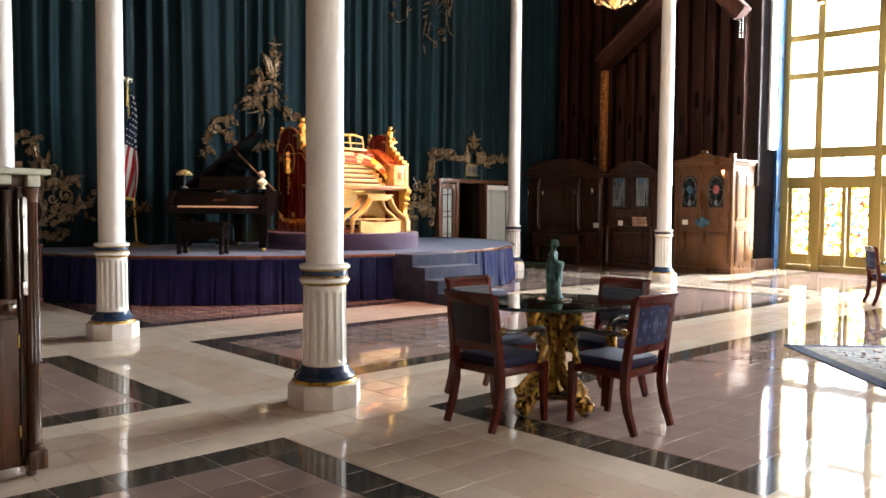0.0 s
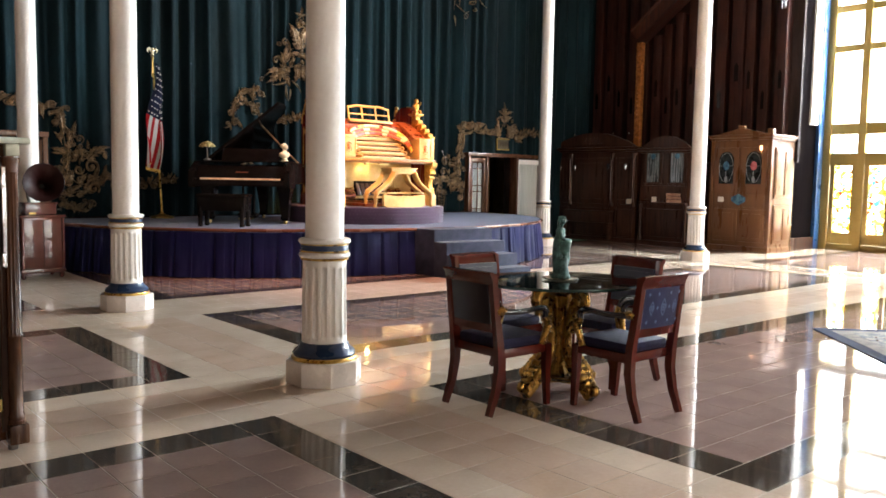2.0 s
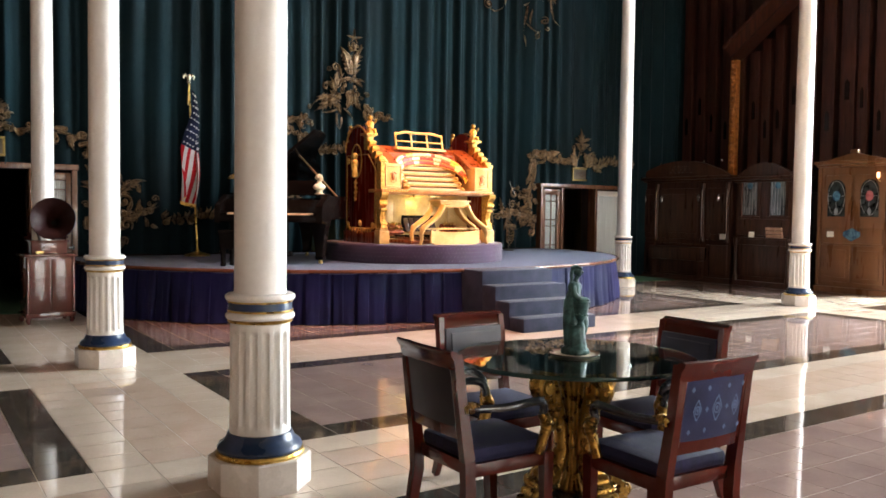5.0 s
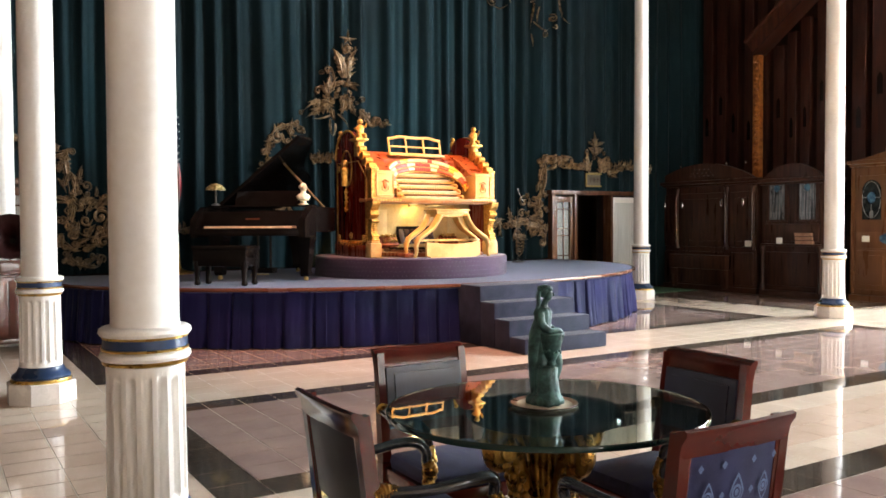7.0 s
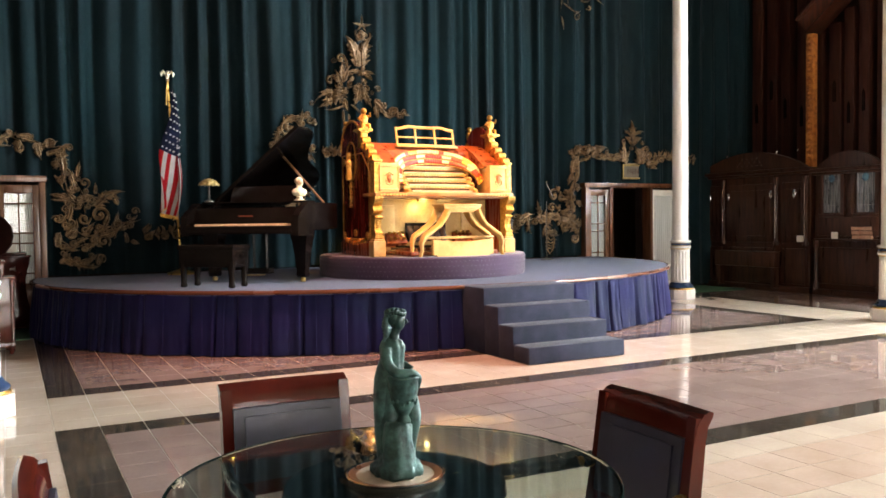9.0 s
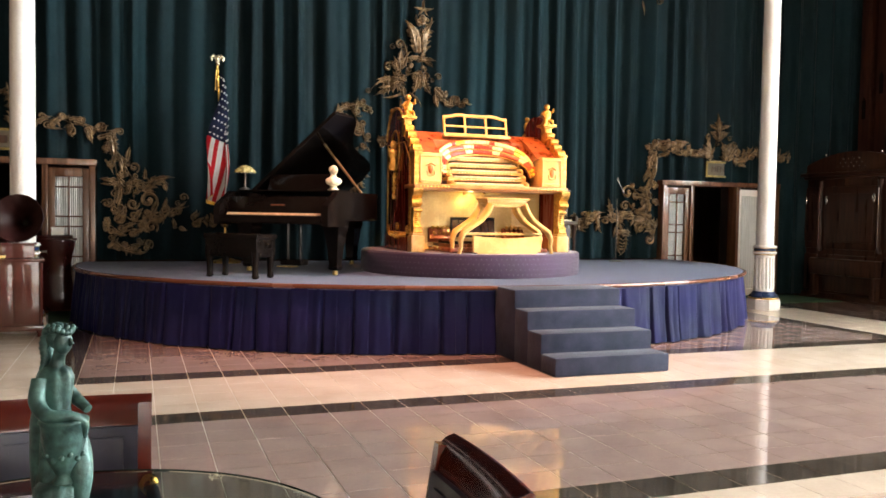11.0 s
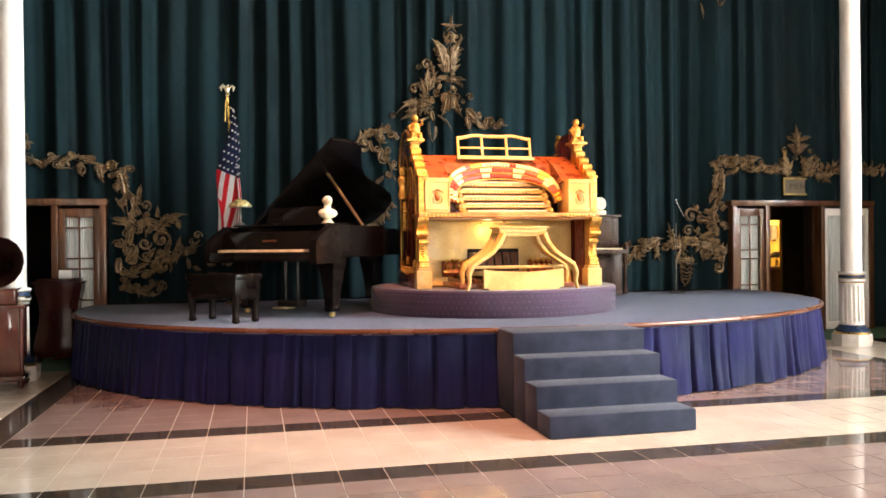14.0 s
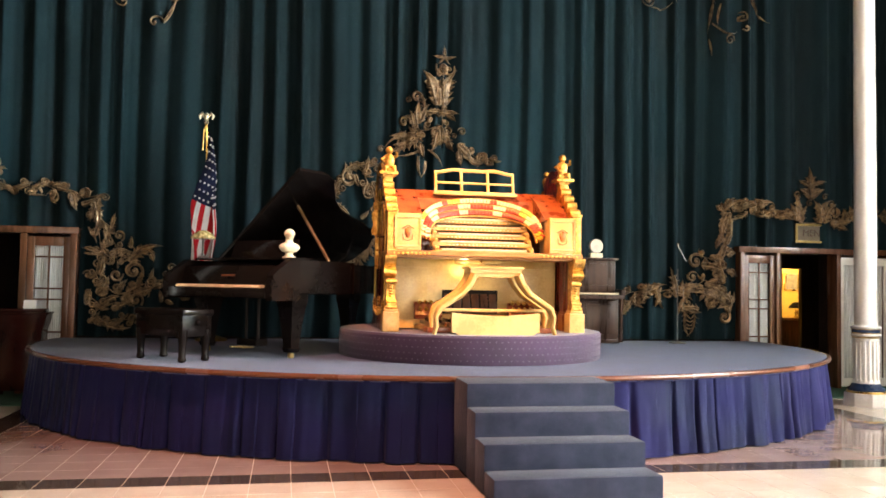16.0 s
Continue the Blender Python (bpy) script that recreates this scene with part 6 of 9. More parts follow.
top_pt = hinge @ Vector((hw - 0.50, 0.95, 0.0))
tube(bm, [(hw - 0.03, 0.72, 0.98), top_pt], 0.016, 8)
M["prop_wood"] = wood("prop_wood", (0.16, 0.10, 0.05), (0.26, 0.17, 0.09), 0.3, 0.3)
part("prop_stick", bm, M["prop_wood"], piano, "brown prop stick")
bm = BM()
box(bm, (0, 0.33, 0.995), (1.44, 0.30, 0.02), None, 0.005)
part("music_shelf", bm, M["ebony"], piano)
bm = BM()
box(bm, (0, 0.50, 1.10), (0.95, 0.02, 0.22), Matrix.Rotation(radians(-20), 3, "X"), 0.006)
part("music_rest", bm, M["ebony"], piano)
for x, y in ((-0.62, 0.30), (0.62, 0.30), (-0.30, 2.25)):
    bm = BM()
    sq = [(0.11, 0.66), (0.11, 0.56), (0.095, 0.50), (0.07, 0.30), (0.055, 0.12), (0.065, 0.10), (0.05, 0.06)]
    rows = [[bm.verts.new((x + sx * r, y + sy * r, z)) for sx, sy in ((-1, -1), (1, -1), (1, 1), (-1, 1))] for r, z in sq]
    for a, b in zip(rows, rows[1:]):
        for k in range(4):
            bm.faces.new((a[k], a[(k + 1) % 4], b[(k + 1) % 4], b[k]))
    bm.faces.new(rows[0])
    bm.faces.new(rows[-1][::-1])
    lg = part("leg", bm, M["ebony"], piano)
    bm = BM()
    lathe(bm, [(0.02, 0.06), (0.03, 0.05), (0.034, 0.03), (0.03, 0.006), (0.01, 0.0)], 16, (x, y, 0))
    part("caster", bm, M["brass"], lg)
bm = BM()
for x in (-0.09, 0.09):
    tube(bm, [(x, 0.36, 0.60), (x, 0.36, 0.16)], 0.020, 4)
box(bm, (0, 0.36, 0.13), (0.30, 0.16, 0.07), None, 0.012)
lyre = part("pedal_lyre", bm, M["ebony"], piano)
for x in (-0.08, 0, 0.08):
    bm = BM()
    box(bm, (x, 0.22, 0.085), (0.04, 0.16, 0.014), None, 0.005)
    part("pedal", bm, M["brass"], lyre)

pb = thing("piano_bench", (3.545, 10.42, STAGE), "black piano bench with a box drawer and square legs", "bench", "", ang - 2)
bm = BM()
box(bm, (0, 0, 0.46), (0.76, 0.36, 0.06), None, 0.02)
part("seat", bm, M["ebony"], pb)
bm = BM()
box(bm, (0, 0, 0.335), (0.72, 0.33, 0.20), None, 0.008)
part("box", bm, M["ebony"], pb)
bm = BM()
box(bm, (0.354, 0, 0.37), (0.012, 0.24, 0.09), None, 0.008)
part("end_panel", bm, M["ebony"], pb)
bm = BM()
ball(bm, (0.372, 0.0, 0.37), 0.02, 10)
part("knob", bm, M["ebony"], pb)
for x in (-0.32, 0.32):
    for y in (-0.13, 0.13):
        bm = BM()
        lathe(bm, [(0.028, 0.0), (0.042, 0.02), (0.032, 0.05), (0.036, 0.15), (0.046, 0.24), (0.046, 0.30)], 16, (x, y, 0))
        part("leg", bm, M["ebony"], pb)

bustm = surface("white_plaster", (0.62, 0.52, 0.33), (0.72, 0.63, 0.44), 9, 0.6, 0, 0.1, 60)
bm = BM()
lathe(bm, [(0.0, 0.0), (0.075, 0.0), (0.078, 0.012), (0.055, 0.022), (0.040, 0.045), (0.046, 0.06), (0.030, 0.07)], 24)
robe = lambda a, r, z: r * (1 + 0.05 * math.sin(7 * a + 30 * z))
lathe(bm, [(0.030, 0.065), (0.075, 0.085), (0.098, 0.12), (0.100, 0.15), (0.078, 0.178), (0.042, 0.195), (0.034, 0.22), (0.036, 0.25)], 36, (0, 0, 0), wave=robe, axis=Matrix.Diagonal((1.15, 0.72, 1.0)))
ball(bm, (0.0, -0.012, 0.285), 0.052, 20, (0.86, 1.0, 1.22))
ball(bm, (0.0, 0.014, 0.305), 0.056, 18, (1.0, 0.95, 0.98))
tube(bm, [(0.0, -0.060, 0.296), (0.0, -0.070, 0.276), (0.0, -0.060, 0.268)], [0.005, 0.010, 0.006], 8)
for k in range(13):
    a = math.pi * (0.02 + 0.96 * k / 12)
    ball(bm, (0.050 * math.cos(a), 0.0, 0.300 + 0.052 * math.sin(a)), 0.015, 8)
ball(bm, (0, 0.068, 0.300), 0.024, 12)
b_ = solo("bust", bm, bustm, "small cream plaster bust standing on the piano", "statue", smooth=60)
b_.matrix_basis = piano.matrix_basis @ pose(0.62, 0.24, 1.0, 0, 0, 66) @ Matrix.Diagonal((0.90, 0.90, 0.80, 1.0))

lamp = thing("table_lamp", (0, 0, 0), "small lamp with a leaded yellow-green glass shade on the piano", "lamp")
lamp.matrix_basis = piano.matrix_basis @ pose(-0.62, 0.20, 1.006)
M["shade_glass"] = surface("shade_glass", (0.14, 0.13, 0.05), (0.38, 0.33, 0.14), 30, 0.25, 0, 0.1, 90, 0, (1, 1, 1), 0.08)
bm = BM()
lathe(bm, [(0.06, 0.0), (0.06, 0.012), (0.02, 0.03), (0.012, 0.05), (0.012, 0.20), (0.02, 0.22)], 20)
part("stem", bm, M["dull_metal"], lamp)
bm = BM()
lathe(bm, [(0.135, 0.205), (0.13, 0.225), (0.10, 0.26), (0.05, 0.29), (0.015, 0.30)], 12)
part("shade", bm, M["shade_glass"], lamp, "leaded yellow-green glass shade", 10)

# ---- flag on its stand ----
M["pale_gilt"] = surface("pale_gilt", (0.55, 0.48, 0.34), (0.72, 0.66, 0.50), 12, 0.3, 0.8, 0.1, 60)
FX, FY = 3.53, 13.12
flag = thing("flag", (FX, FY, STAGE), "striped flag hanging furled on a gilt-topped pole", "flag")
M["flag_red"] = surface("flag_red", (0.24, 0.006, 0.010), (0.34, 0.010, 0.015), 6, 0.8, 0, 0.2, 120, 0, (1, 1, 1), 0.12, 0, 0, 0.1)
M["flag_white"] = surface("flag_white", (0.36, 0.33, 0.31), (0.46, 0.42, 0.40), 6, 0.8, 0, 0.2, 120, 0, (1, 1, 1), 0.12, 0, 0, 0.1)
M["flag_blue"] = surface("flag_blue", (0.0045, 0.006, 0.018), (0.008, 0.011, 0.030), 6, 0.8, 0, 0.2, 120, 0, (1, 1, 1), 0.12, 0, 0, 0.08)
bm = BM()
tube(bm, [(0.14, 0, 0.05), (0.0, 0.0, 2.80)], 0.015, 10)
part("pole", bm, M["gold_leaf"], flag, "gilt pole")
bm = BM()
lathe(bm, [(0.20, 0.0), (0.205, 0.025), (0.11, 0.05), (0.04, 0.07), (0.025, 0.12)], 28, (0.14, 0, 0))
part("base", bm, M["gold_leaf"], flag, "round gilt base")
bm = BM()
ball(bm, (0, 0, 2.815), 0.032, 12)
tube(bm, [(0, 0, 2.84), (0, -0.01, 2.90), (0.01, -0.02, 2.935)], [0.028, 0.03, 0.014], 10)
for s in (-1, 1):
    tube(bm, [(s * 0.015, 0, 2.88), (s * 0.06, 0.0, 2.93), (s * 0.085, 0.0, 2.90), (s * 0.075, 0, 2.85)], [0.02, 0.026, 0.020, 0.006], 8, 0.6)
part("eagle_finial", bm, M["pale_gilt"], flag, "gilt spread-wing finial", 60)
bm = BM()
tube(bm, [(0.0, -0.03, 2.76), (-0.02, -0.05, 2.70), (-0.025, -0.05, 2.58), (-0.03, -0.05, 2.44)], [0.016, 0.008, 0.007, 0.011], 8)
part("tassel", bm, M["gold_leaf"], flag, "orange-gold cord and tassel", 60)


def flag_at(s, t):
    """A place on the hanging cloth: s along the fly, t down the hoist."""
    te = t - 0.46 * (s - 0.55)
    z = 2.68 - 0.20 * t - 1.72 * s - 0.03 * math.sin(5 * t)
    spread_ = (0.06 + 0.26 * min(1.0, max(0.0, (2.68 - z) / 0.62))) * (1 - 0.45 * max(0.0, s - 0.6))
    g_ = 0.96 * min(1.0, te / 0.38) - 0.30 * max(0.0, (te - 0.38) / 0.62) if te > 0 else -1.2 * te
    x = 0.02 + spread_ * (g_ - 0.5) - 0.04 * max(0.0, s - 0.3) + 0.010 * math.sin(15 * t + 2 * s) + 0.018 * math.sin(9 * s + 2.5 * t)
    y = -0.05 - 0.03 * math.sin(11 * t + 1.5 * s) + 0.12 * max(0.0, te - 0.38) + 0.16 * max(0.0, -te)
    return Vector((x, y, z))


def flag_patch(s0, s1, t0_, t1_, material, name, lift=0.0):
    bm = BM()
    ns, nt2 = max(2, int((s1 - s0) * 40)), max(3, int((t1_ - t0_) * 80))
    g = [[bm.verts.new(flag_at(s0 + (s1 - s0) * i / ns, t0_ + (t1_ - t0_) * j / nt2) + Vector((0, -lift, 0))) for i in range(ns + 1)] for j in range(nt2 + 1)]
    for r, q in zip(g, g[1:]):
        for i in range(ns):
            bm.faces.new((r[i], r[i + 1], q[i + 1], q[i]))
    return part(name, bm, material, flag, "", 80)


for k in range(13):
    flag_patch(0.51, 1.0, k / 13, (k + 1) / 13, M["flag_red"] if k % 2 == 0 else M["flag_white"], "stripe")
canton = flag_patch(0.0, 0.51, 0.0, 8 / 13, M["flag_blue"], "canton")
bm = BM()
for i in range(9):
    for j in range(8):
        p = flag_at(0.03 + 0.45 * i / 8, 0.03 + 0.52 * j / 7 + (0.035 if i % 2 else 0)) + Vector((0, -0.006, 0))
        c0 = bm.verts.new(p + Vector((0, -0.002, 0)))
        ring = [bm.verts.new(p + Vector(((0.019 if k % 2 == 0 else 0.009) * math.sin(k * math.pi / 5), 0, (0.019 if k % 2 == 0 else 0.009) * math.cos(k * math.pi / 5)))) for k in range(10)]
        for k in range(10):
            bm.faces.new((c0, ring[k], ring[(k + 1) % 10]))
tagged(part("stars", bm, M["flag_white"], canton, "white stars", 0), kind="stuff")
bm = BM()
tube(bm, [flag_at(1.0, t / 10) for t in range(11)], 0.008, 6)
for k in range(40):
    p = flag_at(1.0, 0.20 + 0.40 * k / 39)
    tube(bm, [p, p + Vector((0.002 * math.sin(k), 0, -0.045))], 0.004, 4)
part("fringe", bm, M["gold_leaf"], flag, "gold fringe")

# ---- upright piano behind the console ----
up = thing("upright_piano", (8.62, 12.98, STAGE), "dark brown upright piano against the curtain", "piano", "", -4)
M["walnut"] = wood("walnut", (0.024, 0.011, 0.007), (0.055, 0.026, 0.015), 0.3, 0.1)
for nm, c_, s_ in (("lower_case", (0, 0.12, 0.33), (1.02, 0.30, 0.62)), ("upper_case", (0, 0.16, 0.92), (0.98, 0.22, 0.46)), ("lid", (0, 0.15, 1.165), (1.04, 0.29, 0.03)), ("key_bed", (0, -0.10, 0.64), (1.04, 0.34, 0.06)), ("plinth", (0, 0.12, 0.03), (1.06, 0.34, 0.05))):
    bm = BM()
    box(bm, c_, s_, None, 0.008)
    part(nm, bm, M["walnut"], up)
for x in (-0.25, 0.25):
    for z, h in ((0.33, 0.42), (0.95, 0.30)):
        bm = BM()
        box(bm, (x, -0.035 if z < 0.5 else 0.046, z), (0.40, 0.02, h), None, 0.008)
        part("panel", bm, M["walnut"], up)
bm = BM()
for j in range(36):
    box(bm, (-0.44 + 0.88 * (j + 0.5) / 36, -0.17, 0.685), (0.0225, 0.13, 0.02), None)
tagged(part("white_keys", bm, M["key_white"], up, "", 0), kind="stuff")
for s in (-1, 1):
    bm = BM()
    tube(bm, [(s * 0.48, -0.22, 0.62), (s * 0.48, -0.22, 0.50), (s * 0.48, -0.23, 0.25), (s * 0.48, -0.22, 0.03)], [0.04, 0.03, 0.024, 0.034], 10)
    part("leg", bm, M["walnut"], up)
    bm = BM()
    box(bm, (s * 0.50, -0.12, 0.70), (0.05, 0.30, 0.09), None, 0.012)
    part("arm", bm, M["walnut"], up)
ck = thing("mantel_clock", (8.86, 13.10, STAGE + 1.181), "round pale mantel clock standing on the upright piano", "clock")
M["pale_metal"] = surface("pale_metal", (0.42, 0.38, 0.30), (0.55, 0.50, 0.40), 9, 0.35, 0.2, 0.05, 50)
bm = BM()
box(bm, (0, 0, 0.035), (0.18, 0.09, 0.07), None, 0.015)
part("foot", bm, M["key_white"], ck)
bm = BM()
lathe(bm, [(0.0, -0.03), (0.09, -0.03), (0.10, -0.02), (0.10, 0.02), (0.09, 0.03), (0.0, 0.03)], 32, (0, 0, 0.165), axis=Matrix.Rotation(radians(90), 3, "X"))
part("dial_case", bm, M["pale_metal"], ck)

# microphone stand by the curtain
mic = thing("microphone_stand", (10.05, 13.0, STAGE), "thin chrome microphone stand by the curtain", "stand")
bm = BM()
lathe(bm, [(0.12, 0.0), (0.12, 0.015), (0.03, 0.03)], 24)
part("base", bm, M["dull_metal"], mic)
bm = BM()
tube(bm, [(0, 0, 0.02), (0, 0, 1.05)], 0.007, 8)
part("rod", bm, M["dull_metal"], mic)
bm = BM()
tube(bm, [(0.13, 0, 1.16), (0.0, 0.0, 1.38)], 0.012, 8)
ball(bm, (0.0, 0, 1.40), 0.022, 10)
part("boom", bm, M["silver"], mic)

# ---- scrollwork on the curtain ----
M["scroll_paint"] = surface("scroll_paint", (0.040, 0.024, 0.013), (0.40, 0.27, 0.152), 16, 0.38, 0.35, 0.2, 60, 0, (1, 1, 1), 0.12, 0, 0.22)
PI = math.pi


def frond(bm, p, ang, length, width, bend, put, deep=0.022, n=12, teeth=0):
    """A ribbed leaf that starts at p, heads along ang and curls over towards its tip; teeth cut its edges into lobes."""
    x, z, a, rows = p[0], p[1], ang, []
    for k in range(n + 1):
        f = k / n
        w = max(0.003, width * (0.25 + 0.75 * math.sin(PI * min(1.0, 0.15 + 0.85 * f))) * (1 - 0.9 * f ** 5) / 2)
        jag = 1.0 - 0.42 * ((f * teeth) % 1.0) if teeth else 1.0
        nx, nz = -math.sin(a), math.cos(a)
        rows.append([bm.verts.new(put(x + nx * w * u * (jag if abs(u) == 1.0 else 1.0), z + nz * w * u * (jag if abs(u) == 1.0 else 1.0), h * min(1.0, w / 0.02))) for u, h in ((1.0, 0.0), (0.5, deep), (0.08, deep * 0.25), (-0.4, deep), (-1.0, 0.0))])
        a += bend * (0.4 + 1.2 * f) / n
        x += length / n * math.cos(a)
        z += length / n * math.sin(a)
    for r, q in zip(rows, rows[1:]):
        for k in range(4):
            bm.faces.new((r[k], q[k], q[k + 1], r[k + 1]))


def acanthus(bm, p, ang, length, width, bend, put):
    """A lobed leaf with side leaflets that spring from its rib and a tip that rolls over."""
    if width < 0.05 or length < 0.13:
        return frond(bm, p, ang, length * 1.1, max(width, 0.03), bend, put, 0.016)
    length, width = length * 1.15, width * 1.2
    frond(bm, p, ang, length, width * 0.72, bend * 1.25, put, 0.026, 18, max(3, round(length / 0.05)))
    x, z, a = p[0], p[1], ang
    for k in range(1, 5):
        for s in (-1, 1):
            frond(bm, (x, z), a + s * 0.55, length * (0.34 - 0.035 * k), width * 0.30, s * 0.9, put, 0.016, 8)
        a += bend * (0.4 + 0.3 * k) / 5
        x += length * 0.19 * math.cos(a)
        z += length * 0.19 * math.sin(a)


def volute(bm, c, r, a0, hand, put, w=0.035, turns=1.35, deep=0.022, n=30):
    """A tapering band that winds inwards to a small eye."""
    rows = []
    for k in range(n + 1):
        f = k / n
        a = a0 + hand * 2 * PI * turns * f
        rr = r * (1 - 0.8 * f ** 0.8)
        ww = w * (0.4 + 0.7 * math.sin(PI * (0.1 + 0.8 * f))) / 2
        ux, uz = math.cos(a), math.sin(a)
        rows.append([bm.verts.new(put(c[0] + ux * (rr + ww * u), c[1] + uz * (rr + ww * u), h)) for u, h in ((1.0, 0.0), (0.2, deep), (-1.0, 0.0))])
    for r_, q in zip(rows, rows[1:]):
        for k in range(2):
            bm.faces.new((r_[k], q[k], q[k + 1], r_[k + 1]))


def spray(bm, path, size, seed, put, leaves=2):
    """Leaves that spring forward from a vine on alternate sides, with a volute at every third joint."""
    rg = random.Random(seed)
    dense = []
    for (a, b), (c, d) in zip(path, path[1:]):
        m = max(2, int(math.hypot(c - a, d - b) / 0.03))
        dense += [(a + (c - a) * k / m, b + (d - b) * k / m) for k in range(m)]
    dense.append(path[-1])
    dense = [(x, z + size * 0.10 * math.sin(k * 0.03 * 2 * PI / (size * 1.6) + seed)) for k, (x, z) in enumerate(dense)]
    ribbon(bm, dense, [size * 0.07] * len(dense), 0, 0.014, put)
    step = max(2, int(size * (0.42 if leaves > 1 else 0.62) / 0.03))
    side = 1 if seed % 2 else -1
    for n_, k in enumerate(range(0, len(dense) - 1, step)):
        x, z = dense[k]
        dx, dz = dense[k + 1][0] - x, dense[k + 1][1] - z
        a = math.atan2(dz, dx)
        if n_ % 2 == 1 or leaves == 1:
            r = size * rg.uniform(0.22, 0.30)
            volute(bm, (x - side * math.sin(a) * r * 1.15, z + side * math.cos(a) * r * 1.15), r, a - side * PI / 2, side, put, size * 0.15, 1.5)
        for q in range(leaves):
            frond(bm, (x, z), a + side * (0.35 + 0.45 * q) + rg.uniform(-0.1, 0.1), size * rg.uniform(0.55, 0.85) * (1 - 0.2 * q), size * rg.uniform(0.17, 0.25), side * rg.uniform(1.2, 2.4) - 0.4 * side * q, put)
        if leaves > 1:
            frond(bm, (x, z), a - side * rg.uniform(0.25, 0.5), size * rg.uniform(0.4, 0.6), size * 0.18, -side * rg.uniform(1.0, 2.2), put)
        side = -side
    frond(bm, dense[-1], a, size * 0.5, size * 0.18, 0.4 * side, put)


SEEDS = ((1.95, 5.0), (11.33, 1.0), (99.0, 7.0))


def on_cloth(x, z, h):
    """A place on the face of the curtain, h proud of it."""
    seed = next(s for edge, s in SEEDS if x < edge)
    return (x, 13.572 - max(fold(x + d, z, seed) for d in (-0.09, -0.05, 0.0, 0.05, 0.09)) - h, z)


def scrollwork(pieces, label):
    whole = thing("curtain_scrollwork", (0, 0, 0), label, "scrollwork", "scrollwork on the curtain")
    for kind, *args in pieces:
        bm = BM()
        if kind == "volute":
            c, r, a0, hand, *more = args
            volute(bm, *args[:4], on_cloth, *more)
            lathe(bm, [(r * 0.20, 0.0), (r * 0.20, 0.012), (r * 0.1, 0.024), (0.0, 0.026)], 10, on_cloth(c[0], c[1], 0.004), axis=Matrix.Rotation(radians(90), 3, "X"))
        elif kind == "frond":
            frond(bm, *args, on_cloth)
        elif kind == "acanthus":
            acanthus(bm, *args, on_cloth)
        else:
            spray(bm, *args[:3], on_cloth, *args[3:])
        part({"volute": "scroll", "frond": "leaf", "acanthus": "leaf", "spray": "leafy_vine"}[kind], bm, M["scroll_paint"], whole, "", 50)


# east corner: border over the door, a hanging stem and a bow of leaves low down
east_border = [
    ("acanthus", (11.07, 2.67), 2.36, 0.14, 0.106, 0.4), ("acanthus", (11.09, 2.71), 0.66, 0.33, 0.125, -0.5), ("acanthus", (11.29, 2.70), 0.63, 0.30, 0.137, -0.4),
    ("acanthus", (11.48, 2.66), 0.59, 0.30, 0.147, -0.3), ("acanthus", (11.73, 2.62), 0.47, 0.30, 0.147, -0.4), ("acanthus", (11.53, 2.80), 0.25, 0.30, 0.118, -0.3),
    ("acanthus", (11.98, 2.61), 0.41, 0.28, 0.150, -0.4), ("acanthus", (12.03, 2.70), -0.72, 0.23, 0.110, 0.5), ("acanthus", (12.84, 2.54), 0.02, 0.37, 0.143, 0.3),
    ("acanthus", (11.44, 2.68), -2.33, 0.23, 0.070, -0.6), ("acanthus", (12.99, 2.55), -0.74, 0.18, 0.112, 0.4), ("volute", (11.25, 2.79), 0.098, 1.2, 1, 0.041, 1.3),
]
east_border_b = [
    ("volute", (11.67, 2.66), 0.083, 2.0, -1, 0.035, 1.3), ("volute", (11.86, 2.67), 0.074, 0.5, 1, 0.031, 1.3), ("volute", (12.89, 2.66), 0.097, 0.2, -1, 0.041, 1.3),
    ("volute", (12.75, 2.95), 0.051, 0.6, 1, 0.021, 1.3),
]
east_crest = [
    ("acanthus", (12.55, 2.90), 1.56, 0.45, 0.133, 0.1), ("acanthus", (12.54, 3.12), 2.51, 0.19, 0.092, 0.5), ("acanthus", (12.54, 3.12), 0.52, 0.22, 0.092, -0.5),
    ("acanthus", (12.54, 2.97), 2.34, 0.18, 0.092, 0.5), ("acanthus", (12.54, 2.97), 0.67, 0.20, 0.092, -0.5), ("acanthus", (12.36, 2.55), 1.47, 0.41, 0.200, 0.8),
    ("acanthus", (12.28, 2.57), 1.73, 0.25, 0.143, 0.5), ("acanthus", (12.39, 2.58), 1.39, 0.23, 0.100, -0.5), ("acanthus", (12.71, 2.56), 1.68, 0.32, 0.174, 0.5),
    ("acanthus", (12.66, 2.54), 1.53, 0.38, 0.163, -0.9), ("acanthus", (12.73, 2.54), 1.25, 0.38, 0.133, -0.8), ("acanthus", (12.33, 2.57), -0.37, 0.33, 0.040, 0.9),
]
east_crest_b = [
    ("volute", (12.29, 2.96), 0.075, -0.5, 1, 0.032, 1.3), ("volute", (12.53, 2.85), 0.051, 1.0, 1, 0.021, 1.3), ("volute", (12.86, 2.84), 0.061, 2.6, -1, 0.026, 1.3),
]
